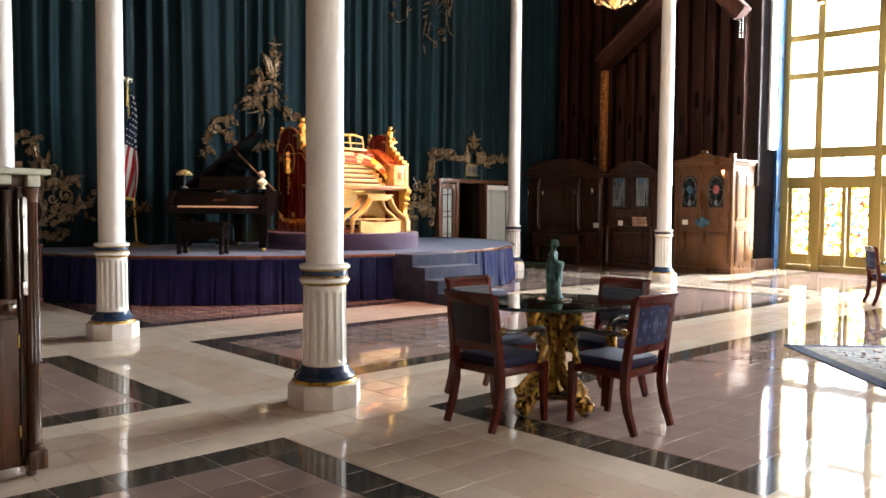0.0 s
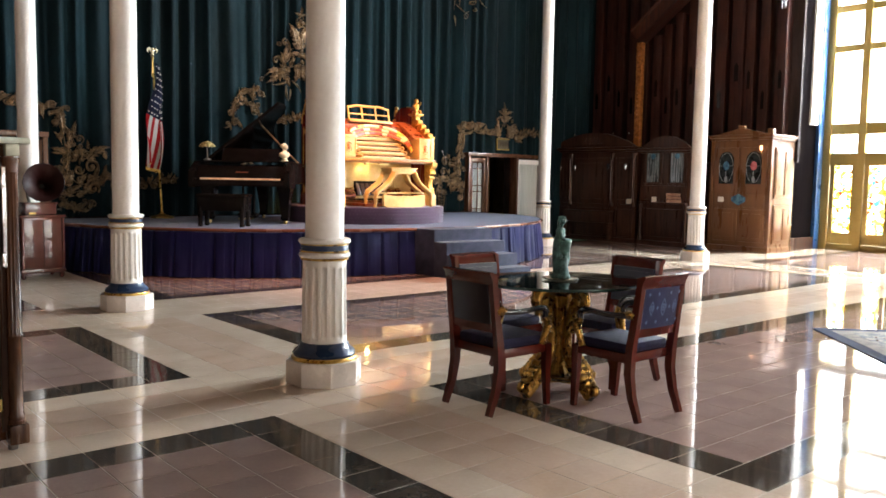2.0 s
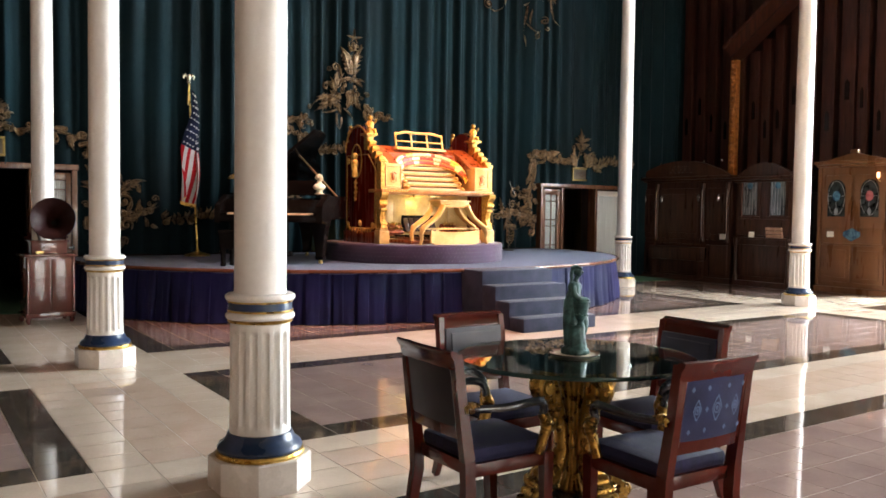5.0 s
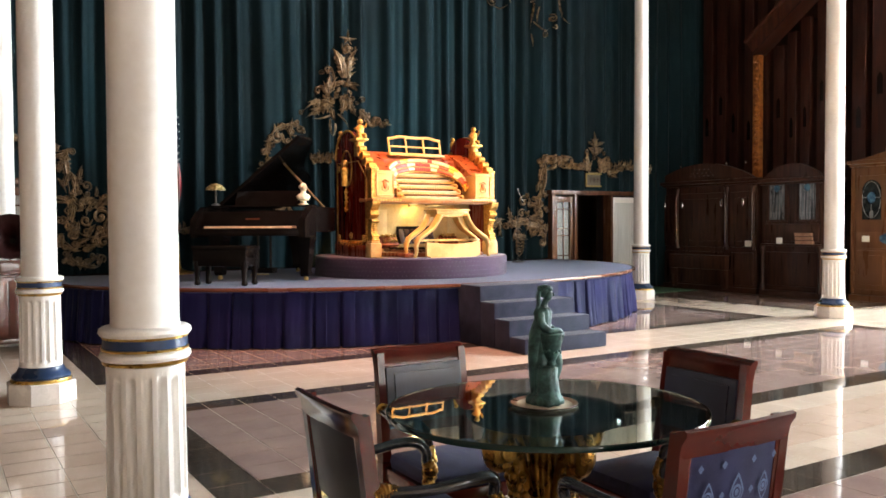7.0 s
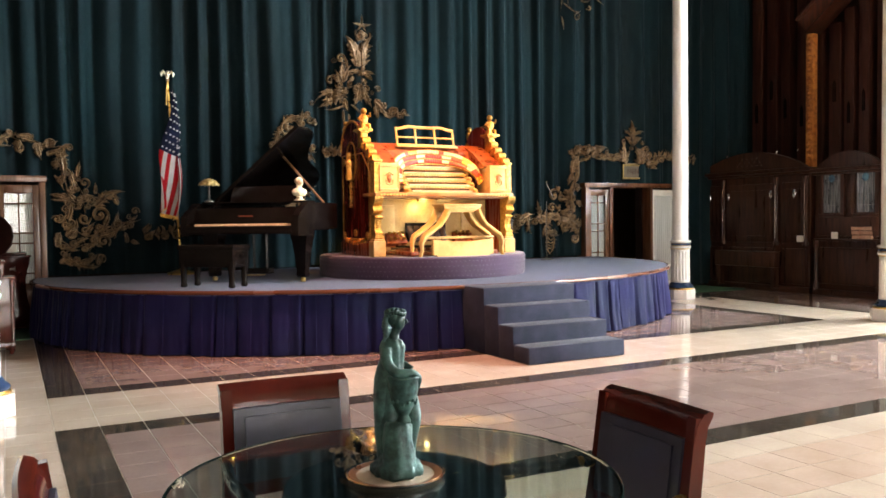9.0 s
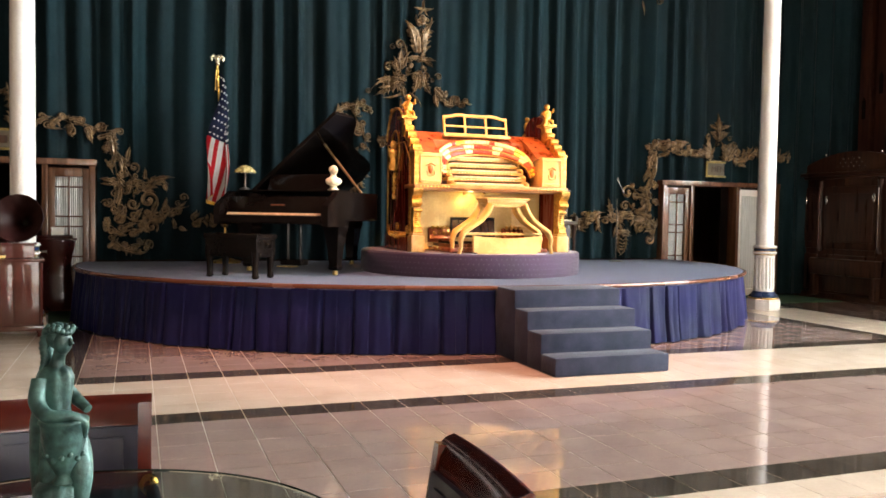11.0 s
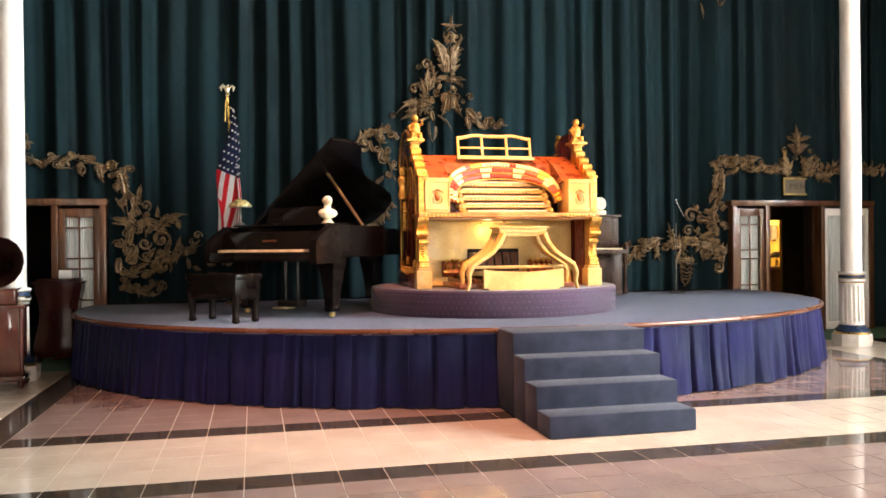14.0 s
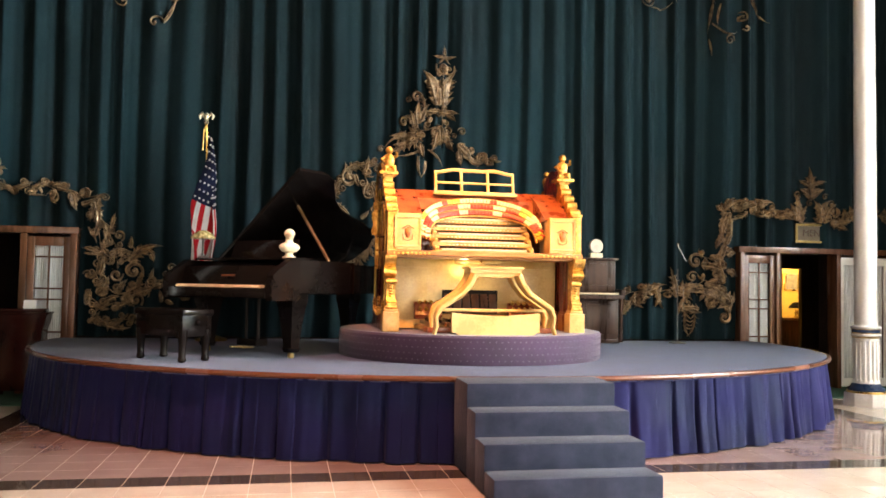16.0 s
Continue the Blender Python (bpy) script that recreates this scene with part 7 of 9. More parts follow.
east_stem = [
    ("acanthus", (11.14, 2.65), -2.08, 0.38, 0.173, 0.6), ("acanthus", (11.19, 2.58), -1.42, 0.30, 0.147, -0.5), ("acanthus", (11.05, 2.31), -2.22, 0.21, 0.128, 0.4),
    ("acanthus", (11.12, 2.18), 1.19, 0.18, 0.128, -0.5), ("acanthus", (11.02, 1.98), 1.06, 0.23, 0.163, 0.4), ("acanthus", (11.14, 2.00), 0.53, 0.16, 0.127, -0.5),
    ("acanthus", (11.05, 1.80), 1.68, 0.21, 0.173, 0.4), ("acanthus", (11.07, 1.58), 1.90, 0.25, 0.176, -0.3), ("acanthus", (10.71, 1.86), 0.01, 0.33, 0.144, -0.6),
    ("acanthus", (11.10, 1.67), 2.42, 0.21, 0.127, 0.5), ("acanthus", (11.12, 1.78), -0.14, 0.22, 0.088, -0.6), ("volute", (10.61, 1.91), 0.125, 0.4, 1, 0.052, 1.3),
]
east_stem_b = [
    ("volute", (10.56, 1.67), 0.089, 0.8, 1, 0.038, 1.3), ("volute", (11.24, 1.74), 0.077, 2.6, -1, 0.032, 1.3), ("volute", (11.20, 2.05), 0.078, 2.8, -1, 0.033, 1.3),
]
east_bush = [
    ("acanthus", (11.19, 1.25), 2.44, 0.68, 0.216, 0.9), ("acanthus", (11.17, 1.33), 2.29, 0.44, 0.163, 0.6), ("acanthus", (10.29, 1.37), 1.70, 0.40, 0.115, 0.2),
    ("acanthus", (10.33, 1.43), 1.13, 0.19, 0.085, 0.3), ("acanthus", (10.38, 1.46), 0.47, 0.35, 0.134, -0.5), ("acanthus", (10.36, 1.24), -0.46, 0.33, 0.141, 0.4),
    ("acanthus", (10.52, 1.42), 3.15, 0.28, 0.141, -0.4), ("acanthus", (10.47, 1.37), -2.36, 0.27, 0.132, 0.5), ("acanthus", (10.47, 1.13), -1.79, 0.32, 0.058, 0.7),
    ("acanthus", (10.59, 1.11), -1.55, 0.31, 0.058, -0.7), ("acanthus", (10.81, 1.55), 0.47, 0.25, 0.134, -0.4), ("acanthus", (11.15, 1.20), 0.85, 0.26, 0.115, 0.5),
]
east_bush_b = [
    ("acanthus", (11.02, 1.42), -2.48, 0.28, 0.118, 0.6), ("acanthus", (10.66, 1.20), 3.03, 0.28, 0.096, 0.2), ("volute", (10.88, 1.29), 0.096, 1.0, -1, 0.040, 1.3),
    ("volute", (11.09, 1.08), 0.120, 1.6, -1, 0.050, 1.3), ("volute", (10.48, 1.29), 0.086, 0.5, 1, 0.036, 1.3), ("volute", (11.24, 1.34), 0.069, 2.0, 1, 0.029, 1.3),
]
east_low = [
    ("acanthus", (9.26, 1.16), 1.29, 0.21, 0.120, 0.3), ("acanthus", (9.43, 1.12), 0.66, 0.27, 0.138, 0.5), ("acanthus", (9.59, 1.36), -0.97, 0.21, 0.120, 0.5),
    ("acanthus", (9.77, 1.47), -1.79, 0.26, 0.129, -0.4), ("acanthus", (9.75, 1.43), 0.54, 0.37, 0.129, -0.5), ("acanthus", (9.86, 1.45), 0.83, 0.13, 0.085, 0.4),
    ("acanthus", (9.96, 1.49), -1.29, 0.30, 0.122, 0.4), ("acanthus", (9.45, 1.31), -2.80, 0.17, 0.110, 0.5), ("acanthus", (10.07, 1.41), -2.33, 0.21, 0.103, 0.4),
    ("acanthus", (9.63, 1.40), -0.40, 0.24, 0.092, 0.5), ("volute", (9.52, 1.23), 0.074, 1.0, 1, 0.031, 1.3), ("volute", (10.00, 1.34), 0.064, 2.0, -1, 0.027, 1.3),
]
east_low_b = [
    ("volute", (9.77, 1.31), 0.064, 0.5, 1, 0.027, 1.3),
]
east_vines = [
    ("spray", [(11.02, 2.78), (11.5, 2.76), (12.2, 2.66)], 0.20, 2, 1), ("spray", [(11.10, 2.74), (11.14, 2.4), (11.06, 2.05), (11.0, 1.7)], 0.20, 4, 1), ("spray", [(11.12, 1.5), (10.8, 1.62), (10.45, 1.46)], 0.22, 7, 1),
    ("spray", [(9.3, 1.30), (9.7, 1.46), (10.2, 1.46)], 0.20, 9, 1), ("spray", [(10.98, 1.86), (10.85, 1.98), (10.66, 1.98)], 0.18, 45, 1), ("spray", [(10.9, 1.5), (11.1, 1.35), (11.12, 1.15)], 0.18, 47, 1),
]
east_rest = [("spray", [(9.0, 1.25), (9.15, 1.32), (9.3, 1.40)], 0.2, 1), ("spray", [(13.0, 2.68), (13.5, 2.74), (14.2, 2.66)], 0.24, 5)]
scrollwork(east_vines + east_border + east_border_b + east_crest + east_crest_b + east_stem + east_stem_b + east_bush + east_bush_b + east_low + east_low_b + east_rest,
           "bronze-gold leaf scrollwork border over the open door")
# west corner: the border drops into a thick bush of leaves
west_border = [
    ("acanthus", (1.14, 2.58), 2.34, 0.17, 0.088, 0.6), ("acanthus", (1.18, 2.62), 0.65, 0.20, 0.090, -0.4), ("acanthus", (1.36, 2.62), 0.71, 0.21, 0.095, -0.3),
    ("acanthus", (1.29, 2.56), -0.08, 0.20, 0.030, 0.2), ("acanthus", (1.58, 2.69), 0.27, 0.17, 0.088, -0.4), ("acanthus", (1.64, 2.67), -0.14, 0.18, 0.078, -0.4),
    ("acanthus", (1.83, 2.59), -1.56, 0.20, 0.120, 0.5), ("acanthus", (1.88, 2.56), 0.21, 0.20, 0.085, 0.3), ("acanthus", (1.95, 2.46), 0.13, 0.18, 0.104, 0.5),
    ("acanthus", (2.12, 2.52), 0.87, 0.16, 0.057, -0.8), ("acanthus", (1.56, 2.62), -1.52, 0.18, 0.068, 0.8), ("volute", (1.31, 2.59), 0.055, 0.5, 1, 0.023, 1.3),
]
west_border_b = [
    ("volute", (1.60, 2.53), 0.078, 1.8, -1, 0.033, 1.3), ("volute", (2.00, 2.60), 0.081, 3.3, -1, 0.034, 1.3), ("volute", (2.24, 2.55), 0.054, 1.6, -1, 0.023, 1.3),
    ("volute", (1.83, 2.55), 0.057, 2.2, 1, 0.024, 1.3),
]
west_stem = [
    ("acanthus", (2.13, 2.48), -1.27, 0.31, 0.135, -0.5), ("acanthus", (2.08, 2.41), -1.87, 0.16, 0.068, 0.5), ("acanthus", (2.19, 2.48), -2.36, 0.17, 0.081, 0.4),
    ("acanthus", (2.04, 2.16), -0.87, 0.22, 0.042, -0.5), ("acanthus", (2.13, 2.06), 1.36, 0.21, 0.094, -0.3), ("acanthus", (2.29, 2.07), 1.58, 0.16, 0.088, 0.6),
    ("acanthus", (2.33, 2.15), 1.42, 0.19, 0.078, -0.1), ("acanthus", (2.29, 1.99), 1.68, 0.18, 0.114, 0.5), ("acanthus", (2.57, 1.90), 1.45, 0.14, 0.070, 0.2),
    ("acanthus", (2.17, 1.84), 2.70, 0.18, 0.099, 0.4), ("acanthus", (2.12, 1.80), 2.89, 0.13, 0.036, 0.3), ("acanthus", (2.30, 1.79), 2.04, 0.14, 0.104, 0.4),
]
west_stem_b = [
    ("acanthus", (2.35, 1.84), 0.31, 0.19, 0.083, -0.4), ("volute", (2.43, 2.06), 0.078, -1.2, 1, 0.033, 1.3), ("volute", (2.50, 1.77), 0.059, 0.6, -1, 0.025, 1.3),
    ("volute", (2.22, 1.76), 0.062, 2.0, 1, 0.026, 1.3),
]
west_bush = [
    ("acanthus", (2.56, 1.72), 0.93, 0.43, 0.140, -0.9), ("acanthus", (2.61, 1.77), 0.98, 0.15, 0.108, -0.3), ("acanthus", (2.83, 1.83), -1.00, 0.10, 0.078, -0.5),
    ("acanthus", (2.20, 1.54), 1.20, 0.21, 0.104, 0.4), ("acanthus", (2.18, 1.29), 0.77, 0.25, 0.156, 0.6), ("acanthus", (2.07, 1.15), 1.77, 0.19, 0.151, -0.7),
    ("acanthus", (2.42, 1.30), 1.11, 0.20, 0.120, -0.3), ("acanthus", (2.55, 1.32), 0.70, 0.22, 0.120, -0.5), ("acanthus", (2.63, 1.30), 0.24, 0.28, 0.094, 0.3),
    ("acanthus", (2.68, 1.44), 1.09, 0.18, 0.094, 0.3), ("acanthus", (2.47, 1.44), 1.85, 0.20, 0.036, 0.7), ("acanthus", (2.24, 1.16), 0.72, 0.23, 0.114, -0.6),
]
west_bush_b = [
    ("acanthus", (2.37, 1.09), 0.56, 0.21, 0.099, -0.3), ("acanthus", (2.16, 1.15), -0.59, 0.17, 0.088, 0.6), ("volute", (2.41, 1.54), 0.088, 0.2, -1, 0.037, 1.3),
    ("volute", (2.62, 1.60), 0.125, -0.4, 1, 0.052, 1.3), ("volute", (2.05, 1.54), 0.062, 3.0, -1, 0.026, 1.3), ("volute", (2.66, 1.22), 0.100, -0.8, 1, 0.042, 1.3),
    ("volute", (2.17, 1.68), 0.057, 1.0, 1, 0.024, 1.3),
]
west_foot = [
    ("acanthus", (2.08, 0.92), 0.55, 0.18, 0.094, 0.5), ("acanthus", (2.17, 0.99), -0.79, 0.21, 0.099, 0.4), ("acanthus", (2.30, 0.89), -0.35, 0.28, 0.094, 0.5),
    ("acanthus", (2.38, 0.88), 0.75, 0.18, 0.083, -0.4), ("acanthus", (2.20, 0.88), 0.68, 0.15, 0.068, -0.4), ("acanthus", (2.84, 1.48), -0.07, 0.31, 0.031, 0.5),
    ("acanthus", (2.83, 1.50), 1.16, 0.13, 0.070, 0.3), ("acanthus", (2.98, 1.19), 1.52, 0.15, 0.073, 0.5), ("acanthus", (3.04, 1.22), -0.66, 0.11, 0.070, 0.6),
    ("acanthus", (3.00, 1.42), -2.91, 0.12, 0.070, 0.6), ("acanthus", (2.84, 1.33), 2.23, 0.13, 0.078, -0.4), ("volute", (2.62, 0.97), 0.073, -1.0, 1, 0.031, 1.3),
]
west_foot_b = [
    ("volute", (3.10, 1.65), 0.065, -0.4, 1, 0.027, 1.3), ("volute", (3.02, 1.56), 0.042, 1.0, 1, 0.017, 1.3),
]
west_vines = [
    ("spray", [(0.98, 2.62), (1.3, 2.68), (1.6, 2.66), (1.95, 2.58), (2.15, 2.54)], 0.20, 11, 1), ("spray", [(2.06, 2.45), (2.16, 2.15), (2.22, 1.85), (2.16, 1.6), (2.2, 1.35)], 0.20, 13, 1),
    ("spray", [(2.2, 1.75), (2.5, 1.82), (2.8, 1.86)], 0.20, 51, 1), ("spray", [(2.14, 1.42), (2.4, 1.3), (2.72, 1.36), (3.05, 1.5)], 0.22, 55, 1), ("spray", [(2.12, 1.0), (2.3, 0.94), (2.6, 0.98)], 0.16, 19, 1),
    ("spray", [(2.05, 1.25), (2.25, 1.14), (2.55, 1.18)], 0.20, 57, 1), ("spray", [(2.30, 2.1), (2.38, 1.95), (2.42, 1.7)], 0.16, 59, 1),
]
west_rest = [
    ("spray", [(0.32, 2.62), (-0.2, 2.70), (-0.9, 2.66)], 0.24, 15), ("spray", [(0.86, 2.62), (0.92, 2.85), (0.84, 3.05)], 0.20, 61), ("spray", [(0.46, 2.62), (0.40, 2.85), (0.48, 3.05)], 0.20, 63),
    ("frond", (0.66, 2.9), PI / 2, 0.40, 0.072, 0.02), ("frond", (0.66, 2.96), 0.75, 0.26, 0.058, -0.7), ("frond", (0.66, 2.96), 2.39, 0.26, 0.058, 0.7), ("spray", [(3.20, 1.36), (3.45, 1.30), (3.75, 1.38), (4.05, 1.44)], 0.22, 21)]
scrollwork(west_vines + west_border + west_border_b + west_stem + west_stem_b + west_bush + west_bush_b + west_foot + west_foot_b + west_rest,
           "dense bronze-gold leaf scrollwork falling from the border beside the doorway")
# the tree in the middle, its east side tucked into a fold
tree_top = [
    ("acanthus", (6.73, 4.72), 1.56, 0.15, 0.053, 0.1), ("acanthus", (6.73, 4.72), 0.08, 0.16, 0.046, 0.1), ("acanthus", (6.73, 4.72), 3.11, 0.15, 0.046, -0.1),
    ("acanthus", (6.73, 4.72), -0.76, 0.12, 0.040, 0.0), ("acanthus", (6.73, 4.72), -2.27, 0.12, 0.040, 0.0), ("acanthus", (6.64, 4.03), 1.55, 0.49, 0.250, 0.9),
    ("acanthus", (6.75, 4.04), 1.66, 0.49, 0.192, -0.8), ("acanthus", (6.62, 4.04), 1.54, 0.34, 0.096, -0.3), ("acanthus", (6.67, 3.94), -3.19, 0.19, 0.109, 0.3),
    ("acanthus", (6.69, 3.93), 0.11, 0.23, 0.115, -0.3), ("acanthus", (6.79, 3.90), -0.39, 0.13, 0.083, -0.6), ("acanthus", (6.56, 3.85), -2.23, 0.10, 0.077, 0.4),
]
tree_top_b = [
    ("volute", (6.71, 4.56), 0.109, 2.6, 1, 0.046, 1.3), ("volute", (6.80, 4.55), 0.086, 0.6, -1, 0.036, 1.3), ("volute", (6.34, 4.13), 0.087, -0.6, 1, 0.037, 1.3),
    ("volute", (6.24, 4.09), 0.045, 1.5, 1, 0.019, 1.3),
]
tree_mid = [
    ("acanthus", (6.46, 3.89), 1.49, 0.35, 0.064, 1.0), ("acanthus", (6.37, 3.75), 1.66, 0.29, 0.147, -0.2), ("acanthus", (6.40, 3.78), 1.34, 0.23, 0.115, -0.4),
    ("acanthus", (6.31, 3.71), 1.60, 0.21, 0.093, 0.5), ("acanthus", (6.74, 3.70), -1.35, 0.32, 0.141, 0.4), ("acanthus", (6.65, 3.68), -1.61, 0.30, 0.135, -0.5),
    ("acanthus", (6.69, 3.68), -1.53, 0.22, 0.077, 0.0), ("acanthus", (6.44, 3.58), -3.33, 0.52, 0.083, 1.0), ("acanthus", (6.41, 3.54), 2.85, 0.39, 0.128, 0.5),
    ("acanthus", (6.36, 3.51), -2.78, 0.40, 0.115, 0.2), ("acanthus", (6.31, 3.54), -2.55, 0.18, 0.096, 0.5), ("acanthus", (6.41, 3.45), -1.46, 0.17, 0.124, 0.3),
]
tree_mid_b = [
    ("acanthus", (6.44, 3.39), -2.63, 0.36, 0.037, -0.6), ("acanthus", (6.51, 3.39), -0.46, 0.29, 0.038, -0.9), ("volute", (6.17, 3.77), 0.087, -0.4, 1, 0.036, 1.3),
    ("volute", (6.80, 3.67), 0.067, 2.6, -1, 0.028, 1.3), ("volute", (7.00, 3.67), 0.064, 3.0, -1, 0.027, 1.3), ("volute", (6.60, 3.63), 0.061, 0.4, 1, 0.026, 1.3),
    ("volute", (6.39, 3.45), 0.074, 0.8, 1, 0.031, 1.3), ("volute", (5.85, 3.37), 0.053, 0.2, 1, 0.022, 1.3), ("volute", (6.89, 3.60), 0.040, 2.5, -1, 0.017, 1.3),
]
tree_low = [
    ("acanthus", (6.38, 3.29), -1.70, 0.28, 0.045, 0.7), ("acanthus", (6.48, 3.23), -1.51, 0.22, 0.043, -0.7), ("acanthus", (6.95, 3.48), -0.68, 0.31, 0.160, -0.3),
    ("acanthus", (6.96, 3.38), -1.57, 0.19, 0.128, 0.4), ("acanthus", (7.12, 3.29), -0.45, 0.22, 0.109, 0.6), ("acanthus", (7.26, 3.27), 1.51, 0.13, 0.099, -0.4),
    ("acanthus", (7.33, 3.25), 0.90, 0.11, 0.071, 0.5), ("acanthus", (5.27, 2.87), -2.06, 0.29, 0.090, 0.9), ("acanthus", (5.36, 3.04), 0.64, 0.35, 0.106, -0.8),
    ("acanthus", (5.62, 3.00), 1.24, 0.25, 0.093, 0.2), ("acanthus", (5.69, 2.88), -2.16, 0.17, 0.126, 0.5), ("acanthus", (5.73, 2.85), -1.16, 0.18, 0.090, -0.4),
]
tree_low_b = [
    ("acanthus", (5.25, 2.56), -0.45, 0.25, 0.081, -0.6), ("acanthus", (5.27, 2.44), 1.85, 0.14, 0.106, 0.8), ("acanthus", (5.59, 2.39), 0.59, 0.14, 0.093, 0.4),
    ("acanthus", (5.50, 3.00), -1.43, 0.16, 0.112, 0.4), ("volute", (7.17, 3.42), 0.055, 3.4, -1, 0.023, 1.3), ("volute", (7.48, 3.31), 0.056, 3.4, -1, 0.024, 1.3),
    ("volute", (5.42, 2.94), 0.126, 1.6, 1, 0.053, 1.3), ("volute", (5.20, 2.68), 0.066, 1.0, 1, 0.028, 1.3), ("volute", (5.80, 3.09), 0.068, 2.0, -1, 0.029, 1.3),
    ("volute", (5.69, 2.73), 0.068, 3.0, 1, 0.029, 1.3),
]
tree_vines = [
    ("spray", [(6.72, 3.50), (6.71, 3.85), (6.70, 4.20), (6.72, 4.52)], 0.17, 31, 1), ("spray", [(6.62, 3.70), (6.38, 3.66), (6.1, 3.44)], 0.19, 33, 1), ("spray", [(6.50, 3.95), (6.36, 3.86), (6.2, 3.80)], 0.15, 35, 1),
    ("spray", [(6.95, 3.42), (7.2, 3.34), (7.5, 3.26)], 0.19, 23, 1), ("spray", [(5.92, 3.12), (5.65, 3.12), (5.38, 3.0), (5.24, 2.75), (5.18, 2.42)], 0.20, 25, 1), ("spray", [(5.62, 3.0), (5.74, 2.78), (5.84, 2.5)], 0.19, 27, 1),
]
tree_rest = [
    ("volute", (5.50, 1.80), 0.11, 1.2, 1, 0.045, 1.2), ("spray", [(5.80, 2.1), (5.62, 1.82), (5.36, 1.64)], 0.20, 71), ("frond", (5.62, 2.20), -2.2, 0.40, 0.08, 0.8), ("frond", (5.70, 2.22), -1.3, 0.36, 0.07, -0.9),
    ("spray", [(6.0, 2.62), (6.3, 2.62), (6.68, 2.70)], 0.20, 29)]
scrollwork(tree_vines + tree_top + tree_top_b + tree_mid + tree_mid_b + tree_low + tree_low_b + tree_rest,
           "tall tree-shaped bronze-gold scrollwork in the middle of the curtain")
# fine hanging work high on both sides
hang = [("volute", (9.83, 5.80), 0.11, 2.4, 1, 0.025, 1.6), ("frond", (9.88, 5.70), -0.2, 0.36, 0.025, 1.2), ("volute", (9.86, 6.06), 0.08, 4.4, 1, 0.022, 0.8), ("frond", (9.82, 6.34), -1.2, 0.22, 0.025, 1.2),
        ("frond", (10.30, 6.10), -1.9, 0.30, 0.04, 0.6), ("frond", (10.32, 5.98), 0.6, 0.12, 0.03, 0.5), ("frond", (9.95, 6.75), -1.2, 0.5, 0.03, 0.5), ("frond", (10.1, 6.6), -0.3, 0.32, 0.025, 0.7),
        ("frond", (10.3, 6.9), -1.5, 0.8, 0.035, -0.3)]
hang += [("volute", (11.16, 5.30), 0.09, 0.0, 1, 0.025, 1.3), ("frond", (10.84, 5.30), -1.3, 0.26, 0.03, -0.3), ("volute", (11.36, 5.66), 0.09, 2.0, -1, 0.03, 1.2),
        ("frond", (10.90, 5.92), -1.7, 0.55, 0.04, -0.1), ("frond", (10.88, 5.55), -0.9, 0.50, 0.035, 1.7), ("frond", (11.0, 5.85), -1.9, 0.35, 0.035, 0.5), ("frond", (11.5, 6.2), -1.7, 0.75, 0.05, 1.5),
        ("volute", (11.42, 5.50), 0.06, 3.4, 1, 0.03, 1.0), ("frond", (11.66, 6.3), -1.9, 0.26, 0.05, 0.8)]
for k in range(13):
    hang.append(("frond", (11.62 - 0.05 * k, 6.95), -1.25 - 0.06 * k, 0.95 - 0.02 * k, 0.028, -0.9 + 0.05 * k))
    if k % 2:
        hang.append(("frond", (10.78 + 0.02 * (k % 3), 5.85 + 0.075 * k), 0.3, 0.14 + 0.01 * k, 0.04, 0.5))
scrollwork(hang, "fine hanging bronze-gold scrollwork high on the curtain")
west_hang = [("volute", (2.79, 4.92), 0.12, 0.1, 1, 0.03, 0.75), ("frond", (2.90, 4.92), 1.1, 0.45, 0.05, 0.2), ("frond", (2.98, 5.25), 0.1, 0.30, 0.04, 0.4), ("volute", (2.38, 5.18), 0.10, 3.2, 1, 0.022, 0.7),
             ("volute", (2.74, 5.30), 0.09, 3.0, 1, 0.022, 0.8), ("frond", (2.80, 5.5), 1.3, 0.6, 0.04, -0.3), ("frond", (2.45, 5.3), 1.4, 0.6, 0.04, 0.4), ("frond", (3.05, 5.4), 1.5, 0.7, 0.04, 0.3), ("frond", (2.6, 5.45), 1.6, 0.7, 0.035, -0.5)]
scrollwork(west_hang, "fine hanging bronze-gold scrollwork high on the dark end of the curtain")

# ---- signs over the doors ----
M["dull_brass"] = surface("dull_brass", (0.20, 0.14, 0.04), (0.30, 0.21, 0.07), 10, 0.45, 0.7, 0.1, 60)
M["sign_board"] = surface("sign_board", (0.075, 0.058, 0.036), (0.11, 0.085, 0.055), 6, 0.6)


